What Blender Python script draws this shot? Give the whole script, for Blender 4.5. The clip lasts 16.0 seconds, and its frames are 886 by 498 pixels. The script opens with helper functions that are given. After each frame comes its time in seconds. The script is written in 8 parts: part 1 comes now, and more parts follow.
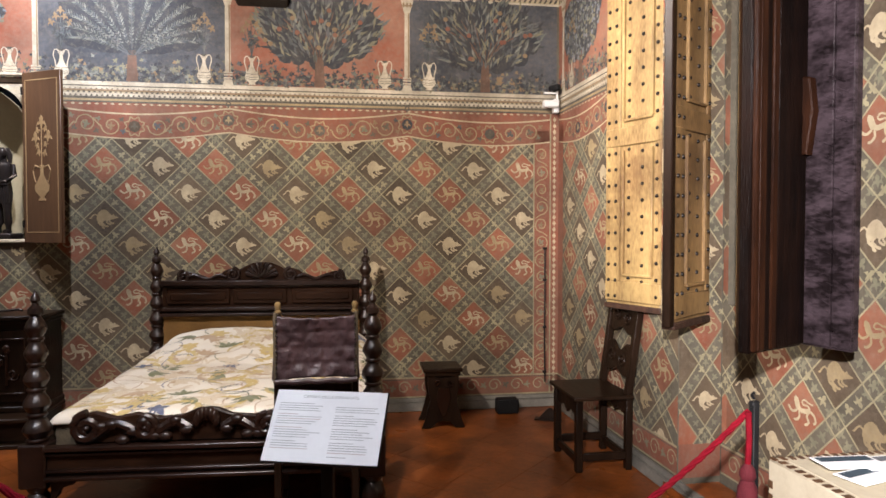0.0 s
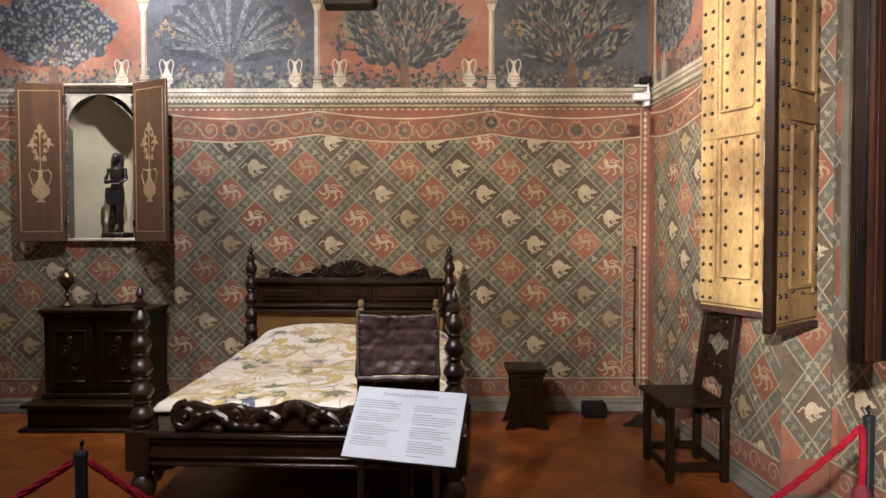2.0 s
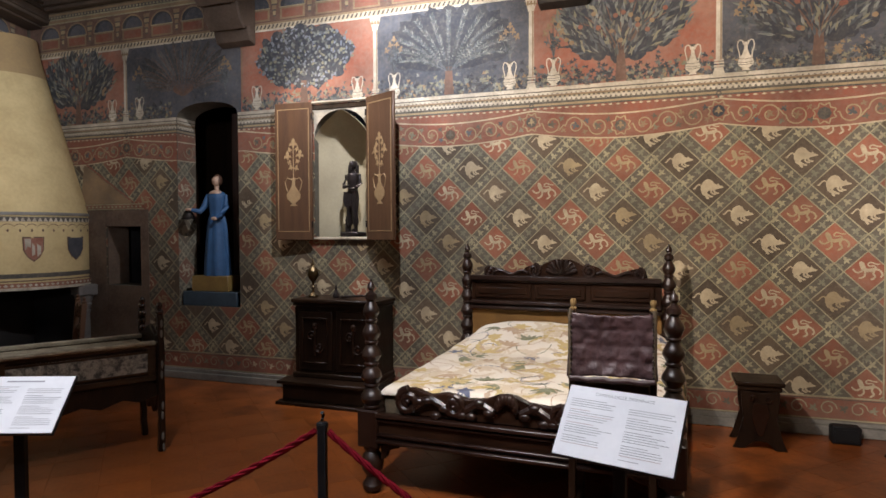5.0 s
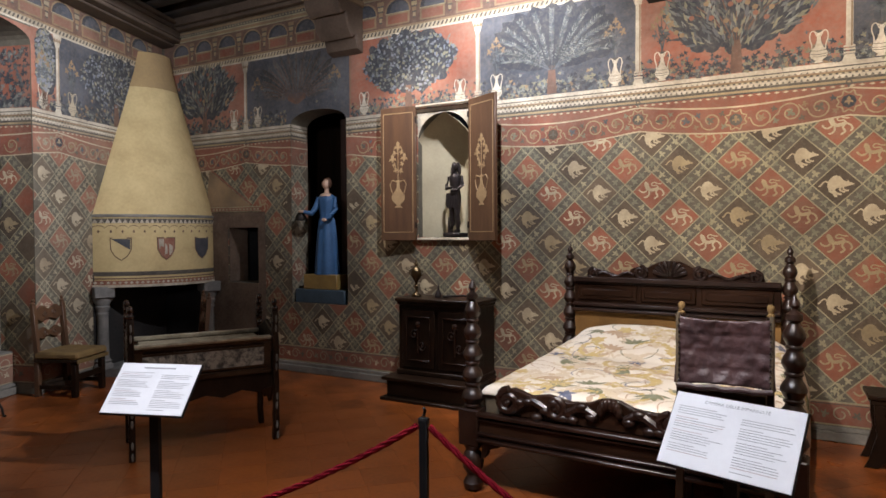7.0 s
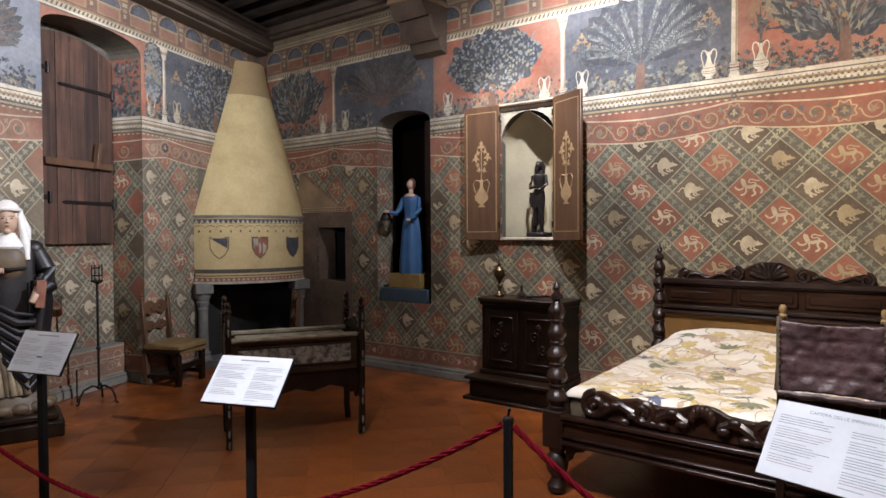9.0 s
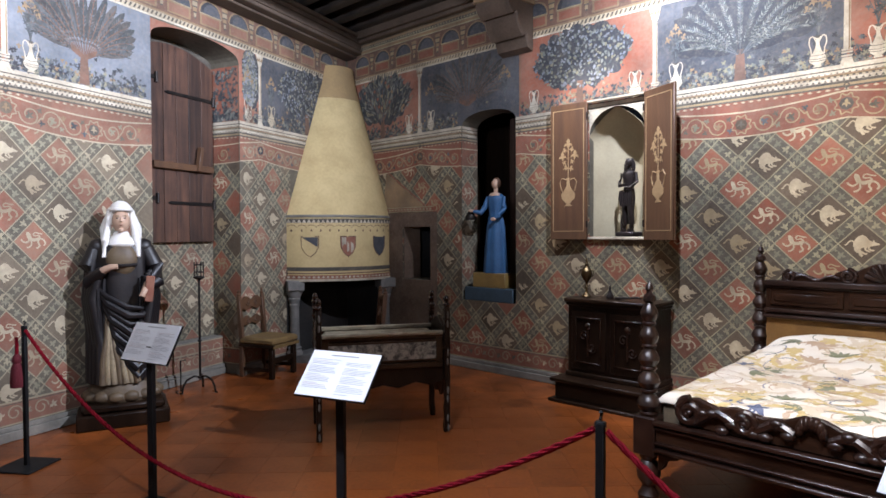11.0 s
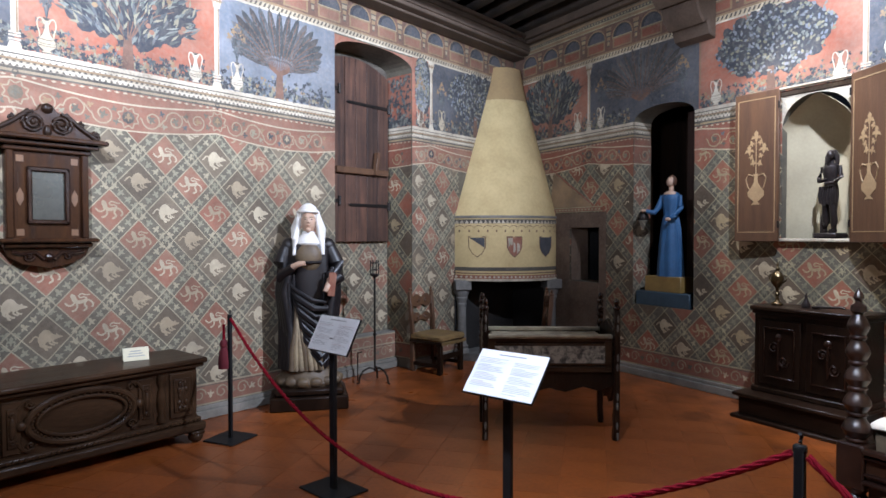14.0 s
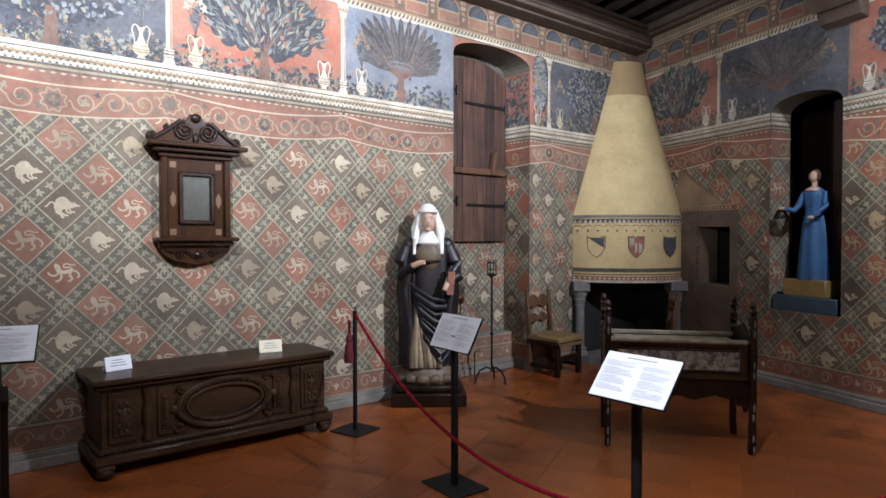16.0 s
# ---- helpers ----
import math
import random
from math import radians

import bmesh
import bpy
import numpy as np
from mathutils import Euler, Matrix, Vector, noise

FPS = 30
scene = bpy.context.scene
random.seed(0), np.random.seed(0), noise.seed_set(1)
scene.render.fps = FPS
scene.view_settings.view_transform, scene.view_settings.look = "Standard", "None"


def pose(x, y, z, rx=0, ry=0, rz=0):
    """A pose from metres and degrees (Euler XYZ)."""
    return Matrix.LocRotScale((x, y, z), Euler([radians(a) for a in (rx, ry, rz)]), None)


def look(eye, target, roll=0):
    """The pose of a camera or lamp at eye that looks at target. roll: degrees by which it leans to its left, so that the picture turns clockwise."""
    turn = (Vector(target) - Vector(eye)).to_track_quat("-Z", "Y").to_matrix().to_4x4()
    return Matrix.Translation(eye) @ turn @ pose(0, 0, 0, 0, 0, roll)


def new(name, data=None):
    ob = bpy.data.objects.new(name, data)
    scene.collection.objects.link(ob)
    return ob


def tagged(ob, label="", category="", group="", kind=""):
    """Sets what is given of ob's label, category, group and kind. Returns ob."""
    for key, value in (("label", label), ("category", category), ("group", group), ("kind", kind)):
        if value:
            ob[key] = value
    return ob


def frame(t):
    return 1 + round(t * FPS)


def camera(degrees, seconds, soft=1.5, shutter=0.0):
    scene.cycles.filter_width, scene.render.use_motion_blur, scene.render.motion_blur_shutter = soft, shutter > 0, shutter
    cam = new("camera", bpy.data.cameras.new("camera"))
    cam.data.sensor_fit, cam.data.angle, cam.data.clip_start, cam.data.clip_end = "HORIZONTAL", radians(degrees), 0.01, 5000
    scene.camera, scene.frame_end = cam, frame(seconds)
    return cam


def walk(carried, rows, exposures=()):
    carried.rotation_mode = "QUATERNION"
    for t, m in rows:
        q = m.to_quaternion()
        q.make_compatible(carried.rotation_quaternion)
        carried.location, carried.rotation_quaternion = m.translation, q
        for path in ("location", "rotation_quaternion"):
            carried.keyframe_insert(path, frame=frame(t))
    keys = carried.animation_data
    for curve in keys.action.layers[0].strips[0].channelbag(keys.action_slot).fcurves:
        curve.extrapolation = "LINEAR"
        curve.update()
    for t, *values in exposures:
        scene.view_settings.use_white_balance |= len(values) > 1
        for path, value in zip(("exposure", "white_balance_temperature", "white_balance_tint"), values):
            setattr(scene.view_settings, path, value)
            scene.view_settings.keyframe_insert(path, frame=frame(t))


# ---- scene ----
cam = camera(70.3, 16.0, 1.6)
PATH = [
    (0, (-0.346, 0.609, 1.558), (-0.161, 2.599, 1.503), -0.0),
    (0.5, (-0.339, 0.62, 1.558), (-0.209, 2.615, 1.503), -0.1),
    (1, (-0.332, 0.631, 1.56), (-0.259, 2.629, 1.503), -0.1),
    (1.5, (-0.324, 0.642, 1.557), (-0.32, 2.641, 1.501), -0.1),
    (2, (-0.318, 0.647, 1.555), (-0.409, 2.644, 1.497), -0.1),
    (2.5, (-0.316, 0.65, 1.55), (-0.526, 2.638, 1.492), -0.2),
    (3, (-0.312, 0.65, 1.549), (-0.634, 2.623, 1.49), -0.2),
    (3.5, (-0.318, 0.649, 1.55), (-0.753, 2.6, 1.491), -0.3),
    (4, (-0.322, 0.65, 1.544), (-0.863, 2.575, 1.488), -0.3),
    (4.5, (-0.318, 0.649, 1.542), (-0.966, 2.54, 1.487), -0.3),
    (7, (-0.3, 0.632, 1.54), (-1.334, 2.343, 1.49), -0.3),
    (7.5, (-0.296, 0.631, 1.538), (-1.39, 2.305, 1.49), -0.3),
    (8, (-0.294, 0.631, 1.538), (-1.44, 2.269, 1.489), -0.3),
    (8.5, (-0.302, 0.632, 1.536), (-1.5, 2.233, 1.487), -0.3),
    (9, (-0.307, 0.627, 1.535), (-1.555, 2.189, 1.487), -0.3),
    (11.5, (-0.347, 0.626, 1.525), (-1.84, 1.955, 1.479), -0.2),
    (12, (-0.354, 0.629, 1.522), (-1.902, 1.894, 1.477), -0.2),
    (12.5, (-0.354, 0.622, 1.526), (-1.959, 1.815, 1.479), -0.2),
    (13, (-0.354, 0.618, 1.527), (-2.014, 1.732, 1.482), -0.2),
    (13.5, (-0.358, 0.623, 1.527), (-2.068, 1.659, 1.483), -0.2),
    (14, (-0.367, 0.624, 1.524), (-2.116, 1.592, 1.481), -0.0),
    (14.5, (-0.372, 0.614, 1.523), (-2.156, 1.517, 1.482), -0.0),
    (15, (-0.377, 0.599, 1.529), (-2.198, 1.425, 1.486), -0.0),
    (15.5, (-0.387, 0.581, 1.523), (-2.246, 1.319, 1.482), 0.0),
    (16, (-0.4, 0.574, 1.512), (-2.292, 1.219, 1.472), 0.0),
]
walk(
    cam,
    [(t, look(eye, target, roll)) for t, eye, target, roll in PATH],
    [(0, 0.02, 6200, 16), (2.5, -0.04, 6200, 16), (4.5, -0.02, 6200, 16), (7, 0.16, 6150, 16), (9, 0.3, 6050, 16), (12, 0.52, 5450, 15), (14, 0.52, 5400, 14), (16, 0.46, 5700, 14)],
)

# ---- light ----
world = bpy.data.worlds.new("world")
world.use_nodes = True
world.node_tree.nodes["Background"].inputs[0].default_value = (0.5, 0.55, 0.65, 1)
world.node_tree.nodes["Background"].inputs[1].default_value = 0.008
scene.world = world


def spot(name, eye, target, watts, size, colour, angle=120, blend=0.6):
    """An unseen spot lamp; most are placed under the ceiling."""
    d = bpy.data.lights.new(name, "SPOT")
    d.energy, d.shadow_soft_size, d.color = watts, size, colour
    d.spot_size, d.spot_blend = radians(angle), blend
    ob = new(name, d)
    ob.matrix_world = look(eye, target)
    return ob


WARM, COOL = (1.0, 0.89, 0.75), (0.95, 0.97, 1.0)
spot("spot_bed", (-2.2, 1.4, 4.05), (0.1, 5.8, 2.95), 1480, 0.05, WARM, 66, 1.0)
spot("spot_hall", (-1.75, 4.4, 3.9), (-5.9, 2.45, 3.0), 1080, 0.06, COOL, 90, 0.9)
spot("spot_near", (-1.7, -0.1, 4.05), (-5.2, -0.1, 4.2), 1500, 0.06, COOL, 104, 1.0)
spot("spot_window", (-2.3, 3.2, 3.9), (1.4, 3.9, 2.8), 1000, 0.05, WARM, 60, 0.8)
spot("spot_niche", (-4.1, 4.95, 4.05), (-3.42, 5.9, 1.9), 170, 0.02, WARM, 50, 0.5)
spot("spot_corner", (-2.5, 4.7, 4.05), (-3.0, 5.95, 2.8), 390, 0.04, COOL, 110, 1.0)
# Two unseen fills, added to brighten the cards and the floor.
spot("spot_front", (-1.9, 1.4, 4.0), (-1.7, 2.9, 0.5), 455, 0.06, COOL, 74, 0.8)
spot("spot_stand", (-2.3, 0.2, 4.0), (-3.8, 0.9, 0.8), 150, 0.06, COOL, 66, 0.9)
# Unseen low fill added behind the camera for the window recess.
spot("spot_recess", (-0.9, -0.4, 2.3), (1.75, 2.9, 1.85), 2350, 0.05, (1.0, 0.94, 0.88), 60, 0.9)
# Unseen lamp, assumed because the bed is bright.
spot("spot_quilt", (-0.75, 2.0, 3.8), (-1.25, 4.85, 0.6), 580, 0.05, WARM, 46, 1.0)
# Unseen broad fill added behind the camera for the hearth corner.
spot("spot_back", (-0.6, -2.2, 2.6), (-6.0, 4.8, 4.5), 1050, 0.25, COOL, 50, 1.0)

# ---- materials ----


def material(name):
    m = bpy.data.materials.new(name)
    m.use_nodes = True
    return m, m.node_tree.nodes, m.node_tree.links, m.node_tree.nodes["Principled BSDF"]


def worn(name, colour, second, rough=0.8, scale=6.0, fine=60.0, amount=0.5, bump=0.15, metal=0.0, stretch=(1, 1, 1), coat=0.0, island=0.0, sharp=0.0):
    """Two-scale weathered colour: large blotches and fine grain between colour and second."""
    m, n, l, b = material(name)
    tc = n.new("ShaderNodeTexCoord")
    mp = n.new("ShaderNodeMapping")
    mp.inputs["Scale"].default_value = stretch
    l.new(tc.outputs["Object"], mp.inputs[0])
    big, small = n.new("ShaderNodeTexNoise"), n.new("ShaderNodeTexNoise")
    big.inputs["Scale"].default_value, big.inputs["Detail"].default_value = scale, 6
    small.inputs["Scale"].default_value, small.inputs["Detail"].default_value = fine, 4
    for t in (big, small):
        l.new(mp.outputs[0], t.inputs["Vector"])
    add = n.new("ShaderNodeMath")
    add.operation = "MULTIPLY_ADD"
    add.inputs[1].default_value = 0.45
    l.new(small.outputs[0], add.inputs[0])
    l.new(big.outputs[0], add.inputs[2])
    r = n.new("ShaderNodeMapRange")
    r.inputs["From Min"].default_value, r.inputs["From Max"].default_value = 0.52 + 0.1 * sharp, 0.95 - 0.1 * sharp
    r.inputs["To Max"].default_value = amount * 1.6
    l.new(add.outputs[0], r.inputs["Value"])
    mix = n.new("ShaderNodeMix")
    mix.data_type = "RGBA"
    mix.inputs["A"].default_value, mix.inputs["B"].default_value = (*colour, 1), (*second, 1)
    l.new(r.outputs[0], mix.inputs["Factor"])
    out = mix.outputs["Result"]
    if name.startswith(("fresco", "terracotta", "honey", "red_brown", "charred", "painted_grey")):
        stain = n.new("ShaderNodeTexNoise")
        stain.inputs["Scale"].default_value, stain.inputs["Detail"].default_value, stain.inputs["Roughness"].default_value = 1.7, 9, 0.68
        l.new(tc.outputs["Object"], stain.inputs["Vector"])
        tone = n.new("ShaderNodeMapRange")
        tone.inputs["From Min"].default_value, tone.inputs["From Max"].default_value = 0.32, 0.70
        tone.inputs["To Min"].default_value, tone.inputs["To Max"].default_value = 0.58, 1.36
        l.new(stain.outputs[0], tone.inputs["Value"])
        shade = n.new("ShaderNodeHueSaturation")
        l.new(tone.outputs[0], shade.inputs["Value"])
        l.new(out, shade.inputs["Color"])
        out = shade.outputs[0]
    if name.startswith("fresco"):
        chip = n.new("ShaderNodeTexNoise")
        chip.inputs["Scale"].default_value, chip.inputs["Detail"].default_value, chip.inputs["Roughness"].default_value = 24, 8, 0.75
        l.new(tc.outputs["Object"], chip.inputs["Vector"])
        cut = n.new("ShaderNodeMapRange")
        cut.inputs["From Min"].default_value, cut.inputs["From Max"].default_value, cut.inputs["To Max"].default_value = 0.50, 0.66, 0.62
        l.new(chip.outputs[0], cut.inputs["Value"])
        rub = n.new("ShaderNodeMix")
        rub.data_type = "RGBA"
        rub.inputs["B"].default_value = (*[0.45 * c + 0.55 * w for c, w in zip(colour, (0.20, 0.165, 0.12))], 1)
        l.new(cut.outputs[0], rub.inputs["Factor"])
        l.new(out, rub.inputs["A"])
        out = rub.outputs["Result"]
        haze = n.new("ShaderNodeTexNoise")
        haze.inputs["Scale"].default_value, haze.inputs["Detail"].default_value, haze.inputs["Roughness"].default_value = 5.5, 10, 0.72
        l.new(tc.outputs["Object"], haze.inputs["Vector"])
        thin = n.new("ShaderNodeMapRange")
        thin.inputs["From Min"].default_value, thin.inputs["From Max"].default_value, thin.inputs["To Max"].default_value = 0.47, 0.70, 0.28
        l.new(haze.outputs[0], thin.inputs["Value"])
        film = n.new("ShaderNodeMix")
        film.data_type = "RGBA"
        film.inputs["B"].default_value = (*[0.35 * c + 0.65 * w for c, w in zip(colour, (0.185, 0.150, 0.108))], 1)
        l.new(thin.outputs[0], film.inputs["Factor"])
        l.new(out, film.inputs["A"])
        out = film.outputs["Result"]
    if island:
        src = n.new("ShaderNodeNewGeometry").outputs["Random Per Island"] if island > 0 else n.new("ShaderNodeObjectInfo").outputs["Random"]
        hr = n.new("ShaderNodeMapRange")
        hr.inputs["To Min"].default_value, hr.inputs["To Max"].default_value = 1 - abs(island), 1 + abs(island)
        l.new(src, hr.inputs["Value"])
        hs = n.new("ShaderNodeHueSaturation")
        l.new(hr.outputs[0], hs.inputs["Value"])
        l.new(out, hs.inputs["Color"])
        out = hs.outputs[0]
    l.new(out, b.inputs["Base Color"])
    rr = n.new("ShaderNodeMapRange")
    rr.inputs["To Min"].default_value, rr.inputs["To Max"].default_value = max(rough - 0.12, 0.05), min(rough + 0.12, 1)
    l.new(big.outputs[0], rr.inputs["Value"])
    l.new(rr.outputs[0], b.inputs["Roughness"])
    b.inputs["Metallic"].default_value = metal
    b.inputs["Coat Weight"].default_value = coat
    if "walnut" in name and "polished" not in name:
        b.inputs["Specular IOR Level"].default_value = 0.16
    if name.startswith(("black_painted", "charred", "red_brown_dark")):
        b.inputs["Specular IOR Level"].default_value = 0.07
    if name.startswith("red_twisted"):
        b.inputs["Specular IOR Level"].default_value = 0.08
    if bump:
        bp = n.new("ShaderNodeBump")
        bp.inputs["Strength"].default_value, bp.inputs["Distance"].default_value = bump, 0.01
        l.new(add.outputs[0], bp.inputs["Height"])
        l.new(bp.outputs[0], b.inputs["Normal"])
    return m


M = {}
M["band"] = worn("fresco_grey_green", (0.082, 0.073, 0.052), (0.155, 0.132, 0.090), 0.85, 3.0, 40, 0.4)
M["red"] = worn("fresco_red", (0.225, 0.066, 0.032), (0.25, 0.14, 0.085), 0.85, 5.0, 45, 0.4, island=0.2)
M["brown"] = worn("fresco_umber", (0.076, 0.052, 0.030), (0.15, 0.110, 0.068), 0.85, 5.0, 45, 0.4, island=0.25)
M["cream"] = worn("fresco_cream", (0.52, 0.43, 0.275), (0.28, 0.215, 0.13), 0.85, 7.0, 50, 0.45)
M["buff"] = worn("fresco_buff", (0.36, 0.275, 0.145), (0.22, 0.16, 0.085), 0.85, 7.0, 50, 0.45)
M["line"] = worn("fresco_line", (0.36, 0.315, 0.185), (0.18, 0.155, 0.095), 0.85, 6.0, 50, 0.5)
M["pale"] = worn("fresco_pale_green", (0.225, 0.207, 0.130), (0.118, 0.112, 0.076), 0.85, 6.0, 50, 0.5)
M["redband"] = worn("fresco_dull_red", (0.215, 0.064, 0.034), (0.22, 0.12, 0.078), 0.85, 3.0, 40, 0.5)
M["skyred"] = worn("fresco_sky_red", (0.27, 0.082, 0.042), (0.28, 0.16, 0.11), 0.85, 2.2, 30, 0.6)
M["skyblue"] = worn("fresco_sky_slate", (0.040, 0.044, 0.053), (0.12, 0.12, 0.125), 0.85, 2.2, 30, 0.5)
M["skygrey"] = worn("fresco_sky_grey", (0.12, 0.135, 0.16), (0.25, 0.25, 0.25), 0.85, 2.2, 30, 0.55)
M["leafdark"] = worn("fresco_leaf_shadow", (0.026, 0.029, 0.036), (0.060, 0.060, 0.062), 0.85, 4, 40, 0.4)
M["leaf"] = worn("fresco_leaf", (0.165, 0.172, 0.145), (0.085, 0.09, 0.082), 0.85, 5, 50, 0.5, island=0.4)
M["leafmid"] = worn("fresco_leaf_grey", (0.085, 0.092, 0.092), (0.050, 0.055, 0.058), 0.85, 5, 50, 0.5, island=0.4)
M["leafbrown"] = worn("fresco_brown_leaf", (0.085, 0.076, 0.068), (0.065, 0.06, 0.058), 0.85, 5, 50, 0.6, island=0.4)
M["trunk"] = worn("fresco_trunk", (0.16, 0.085, 0.055), (0.09, 0.06, 0.045), 0.85, 8, 50, 0.5)
M["marble"] = worn("fresco_marble", (0.62, 0.55, 0.42), (0.30, 0.25, 0.175), 0.85, 5, 50, 0.6)
M["dark"] = worn("fresco_dark_line", (0.05, 0.045, 0.038), (0.14, 0.12, 0.09), 0.85, 6, 50, 0.5)
M["ochre"] = worn("fresco_ochre", (0.26, 0.17, 0.085), (0.17, 0.12, 0.075), 0.85, 5, 50, 0.5)
M["skirt"] = worn("painted_grey_skirting", (0.16, 0.15, 0.125), (0.27, 0.25, 0.21), 0.8, 5, 50, 0.5)
M["plaster"] = worn("old_plaster", (0.20, 0.17, 0.13), (0.14, 0.12, 0.095), 0.9, 2, 30, 0.5)
M["niche"] = worn("niche_plaster", (0.45, 0.39, 0.255), (0.34, 0.29, 0.19), 0.9, 3, 40, 0.5)
M["hood"] = worn("hood_plaster", (0.57, 0.445, 0.215), (0.43, 0.325, 0.150), 0.9, 3.5, 30, 0.6, bump=0.3)
M["hooddark"] = worn("hood_top_plaster", (0.36, 0.25, 0.11), (0.26, 0.18, 0.09), 0.9, 3, 30, 0.5)
M["stone"] = worn("grey_stone", (0.20, 0.19, 0.17), (0.11, 0.105, 0.095), 0.85, 8, 70, 0.6, 0.3)
# Soot on the fireback; inside the wall cupboard the same black is painted shade.
M["soot"] = worn("soot_and_shade_black", (0.012, 0.011, 0.010), (0.035, 0.03, 0.026), 0.95, 3, 30, 0.5, 0.4)
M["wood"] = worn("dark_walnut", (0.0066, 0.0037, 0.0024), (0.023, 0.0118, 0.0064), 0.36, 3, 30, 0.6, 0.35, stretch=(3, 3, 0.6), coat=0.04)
M["woodx"] = worn("dark_walnut_lengthwise", (0.0075, 0.0041, 0.0026), (0.028, 0.0144, 0.0076), 0.36, 3, 30, 0.6, 0.35, stretch=(0.6, 3, 3), coat=0.04)
M["chestwood"] = worn("brown_walnut_lengthwise", (0.020, 0.0105, 0.0055), (0.058, 0.031, 0.0150), 0.34, 3, 30, 0.6, 0.35, stretch=(0.6, 3, 3), coat=0.08)
M["polish"] = worn("polished_walnut", (0.0095, 0.0042, 0.0027), (0.027, 0.0112, 0.006), 0.24, 5, 40, 0.5, 0.2, coat=0.25)
M["bedwood"] = worn("red_walnut_lengthwise", (0.0075, 0.0034, 0.0021), (0.030, 0.0132, 0.0068), 0.33, 3, 30, 0.6, 0.35, stretch=(0.6, 3, 3), coat=0.12)
M["bedpolish"] = worn("red_polished_turnings", (0.0075, 0.0030, 0.0020), (0.026, 0.0100, 0.0052), 0.36, 5, 40, 0.5, 0.3, coat=0.05)
M["oak"] = worn("plain_brown_wood", (0.108, 0.054, 0.025), (0.066, 0.032, 0.016), 0.5, 3, 40, 0.6, 0.2, stretch=(5, 5, 0.5))
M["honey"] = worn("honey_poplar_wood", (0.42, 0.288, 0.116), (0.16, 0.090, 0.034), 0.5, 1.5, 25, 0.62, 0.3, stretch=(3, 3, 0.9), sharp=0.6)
# Browner copy of the honey wood: grime plus the second leaf's shade.
M["honeyshade"] = worn("honey_poplar_grime_shade", (0.27, 0.165, 0.065), (0.10, 0.055, 0.022), 0.5, 1.5, 25, 0.62, 0.3, stretch=(3, 3, 0.9), sharp=0.6)
M["beam"] = worn("beam_timber", (0.062, 0.042, 0.028), (0.12, 0.085, 0.058), 0.75, 4, 40, 0.6, 0.4, stretch=(1, 1, 1))
# Darker copy of the beam timber, with the ceiling's shade in the colour.
M["unlit"] = worn("unlit_dark_timber", (0.014, 0.0105, 0.008), (0.046, 0.033, 0.023), 0.75, 4, 40, 0.6, 0.4)
M["shutter"] = worn("red_brown_planks", (0.092, 0.042, 0.023), (0.030, 0.014, 0.009), 0.6, 3, 40, 0.65, 0.4, stretch=(7, 7, 0.5), island=-0.35)
M["umber"] = worn("fresco_umber_wash", (0.085, 0.052, 0.034), (0.16, 0.108, 0.070), 0.85, 4, 40, 0.6)
M["carved"] = worn("greyed_carved_wood", (0.042, 0.040, 0.033), (0.27, 0.25, 0.20), 0.55, 26, 90, 0.75, 0.9, sharp=0.6)
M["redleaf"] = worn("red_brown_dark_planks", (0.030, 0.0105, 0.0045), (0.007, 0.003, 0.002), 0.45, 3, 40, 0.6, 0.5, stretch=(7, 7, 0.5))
# Dark planks taken to near-black so the colour holds the unlit face's shade.
M["black_shutter"] = worn("charred_and_shaded_planks", (0.003, 0.0018, 0.0015), (0.010, 0.0045, 0.003), 0.42, 2.5, 30, 0.5, 0.8, stretch=(6, 6, 0.7), sharp=0.5)
# The purple-grey second tone paints in the scraped leaf's sheen.
M["scorched"] = worn("charred_scraped_sheen_planks", (0.008, 0.0055, 0.006), (0.056, 0.040, 0.047), 0.36, 5.0, 40, 0.5, 0.6, stretch=(1.0, 1.0, 2), sharp=0.6)
M["iron"] = worn("wrought_iron", (0.018, 0.017, 0.017), (0.045, 0.035, 0.028), 0.5, 15, 90, 0.5, 0.3, metal=0.8)
M["black"] = worn("black_painted_steel", (0.012, 0.012, 0.013), (0.024, 0.023, 0.022), 0.45, 8, 80, 0.4, 0.05)
M["brass"] = worn("aged_brass", (0.16, 0.115, 0.055), (0.05, 0.035, 0.02), 0.32, 12, 80, 0.55, 0.2, metal=0.9)
M["bronze"] = worn("dark_bronze", (0.050, 0.040, 0.038), (0.020, 0.017, 0.017), 0.32, 10, 60, 0.5, 0.2, metal=0.55)
M["leather"] = worn("cracked_dark_leather", (0.078, 0.044, 0.046), (0.030, 0.017, 0.019), 0.46, 7, 45, 0.6, 0.9)
M["velvet"] = worn("mustard_velvet", (0.20, 0.125, 0.040), (0.13, 0.08, 0.028), 0.9, 9, 120, 0.5, 0.3)
M["rope"] = worn("red_twisted_rope", (0.21, 0.007, 0.016), (0.11, 0.004, 0.009), 0.9, 20, 150, 0.5, 0.3)
M["tassel"] = worn("burgundy_tassel_yarn", (0.115, 0.007, 0.013), (0.07, 0.004, 0.009), 0.85, 30, 150, 0.5, 0.4, stretch=(6, 6, 0.5))
M["paper"] = worn("printed_card", (0.84, 0.85, 0.86), (0.76, 0.77, 0.78), 0.6, 9, 60, 0.5, 0)
M["ink"] = worn("grey_ink", (0.28, 0.28, 0.29), (0.42, 0.42, 0.42), 0.7, 20, 80, 0.5, 0)
M["inkred"] = worn("faded_red_ink", (0.44, 0.34, 0.33), (0.52, 0.44, 0.43), 0.7, 20, 80, 0.5, 0)
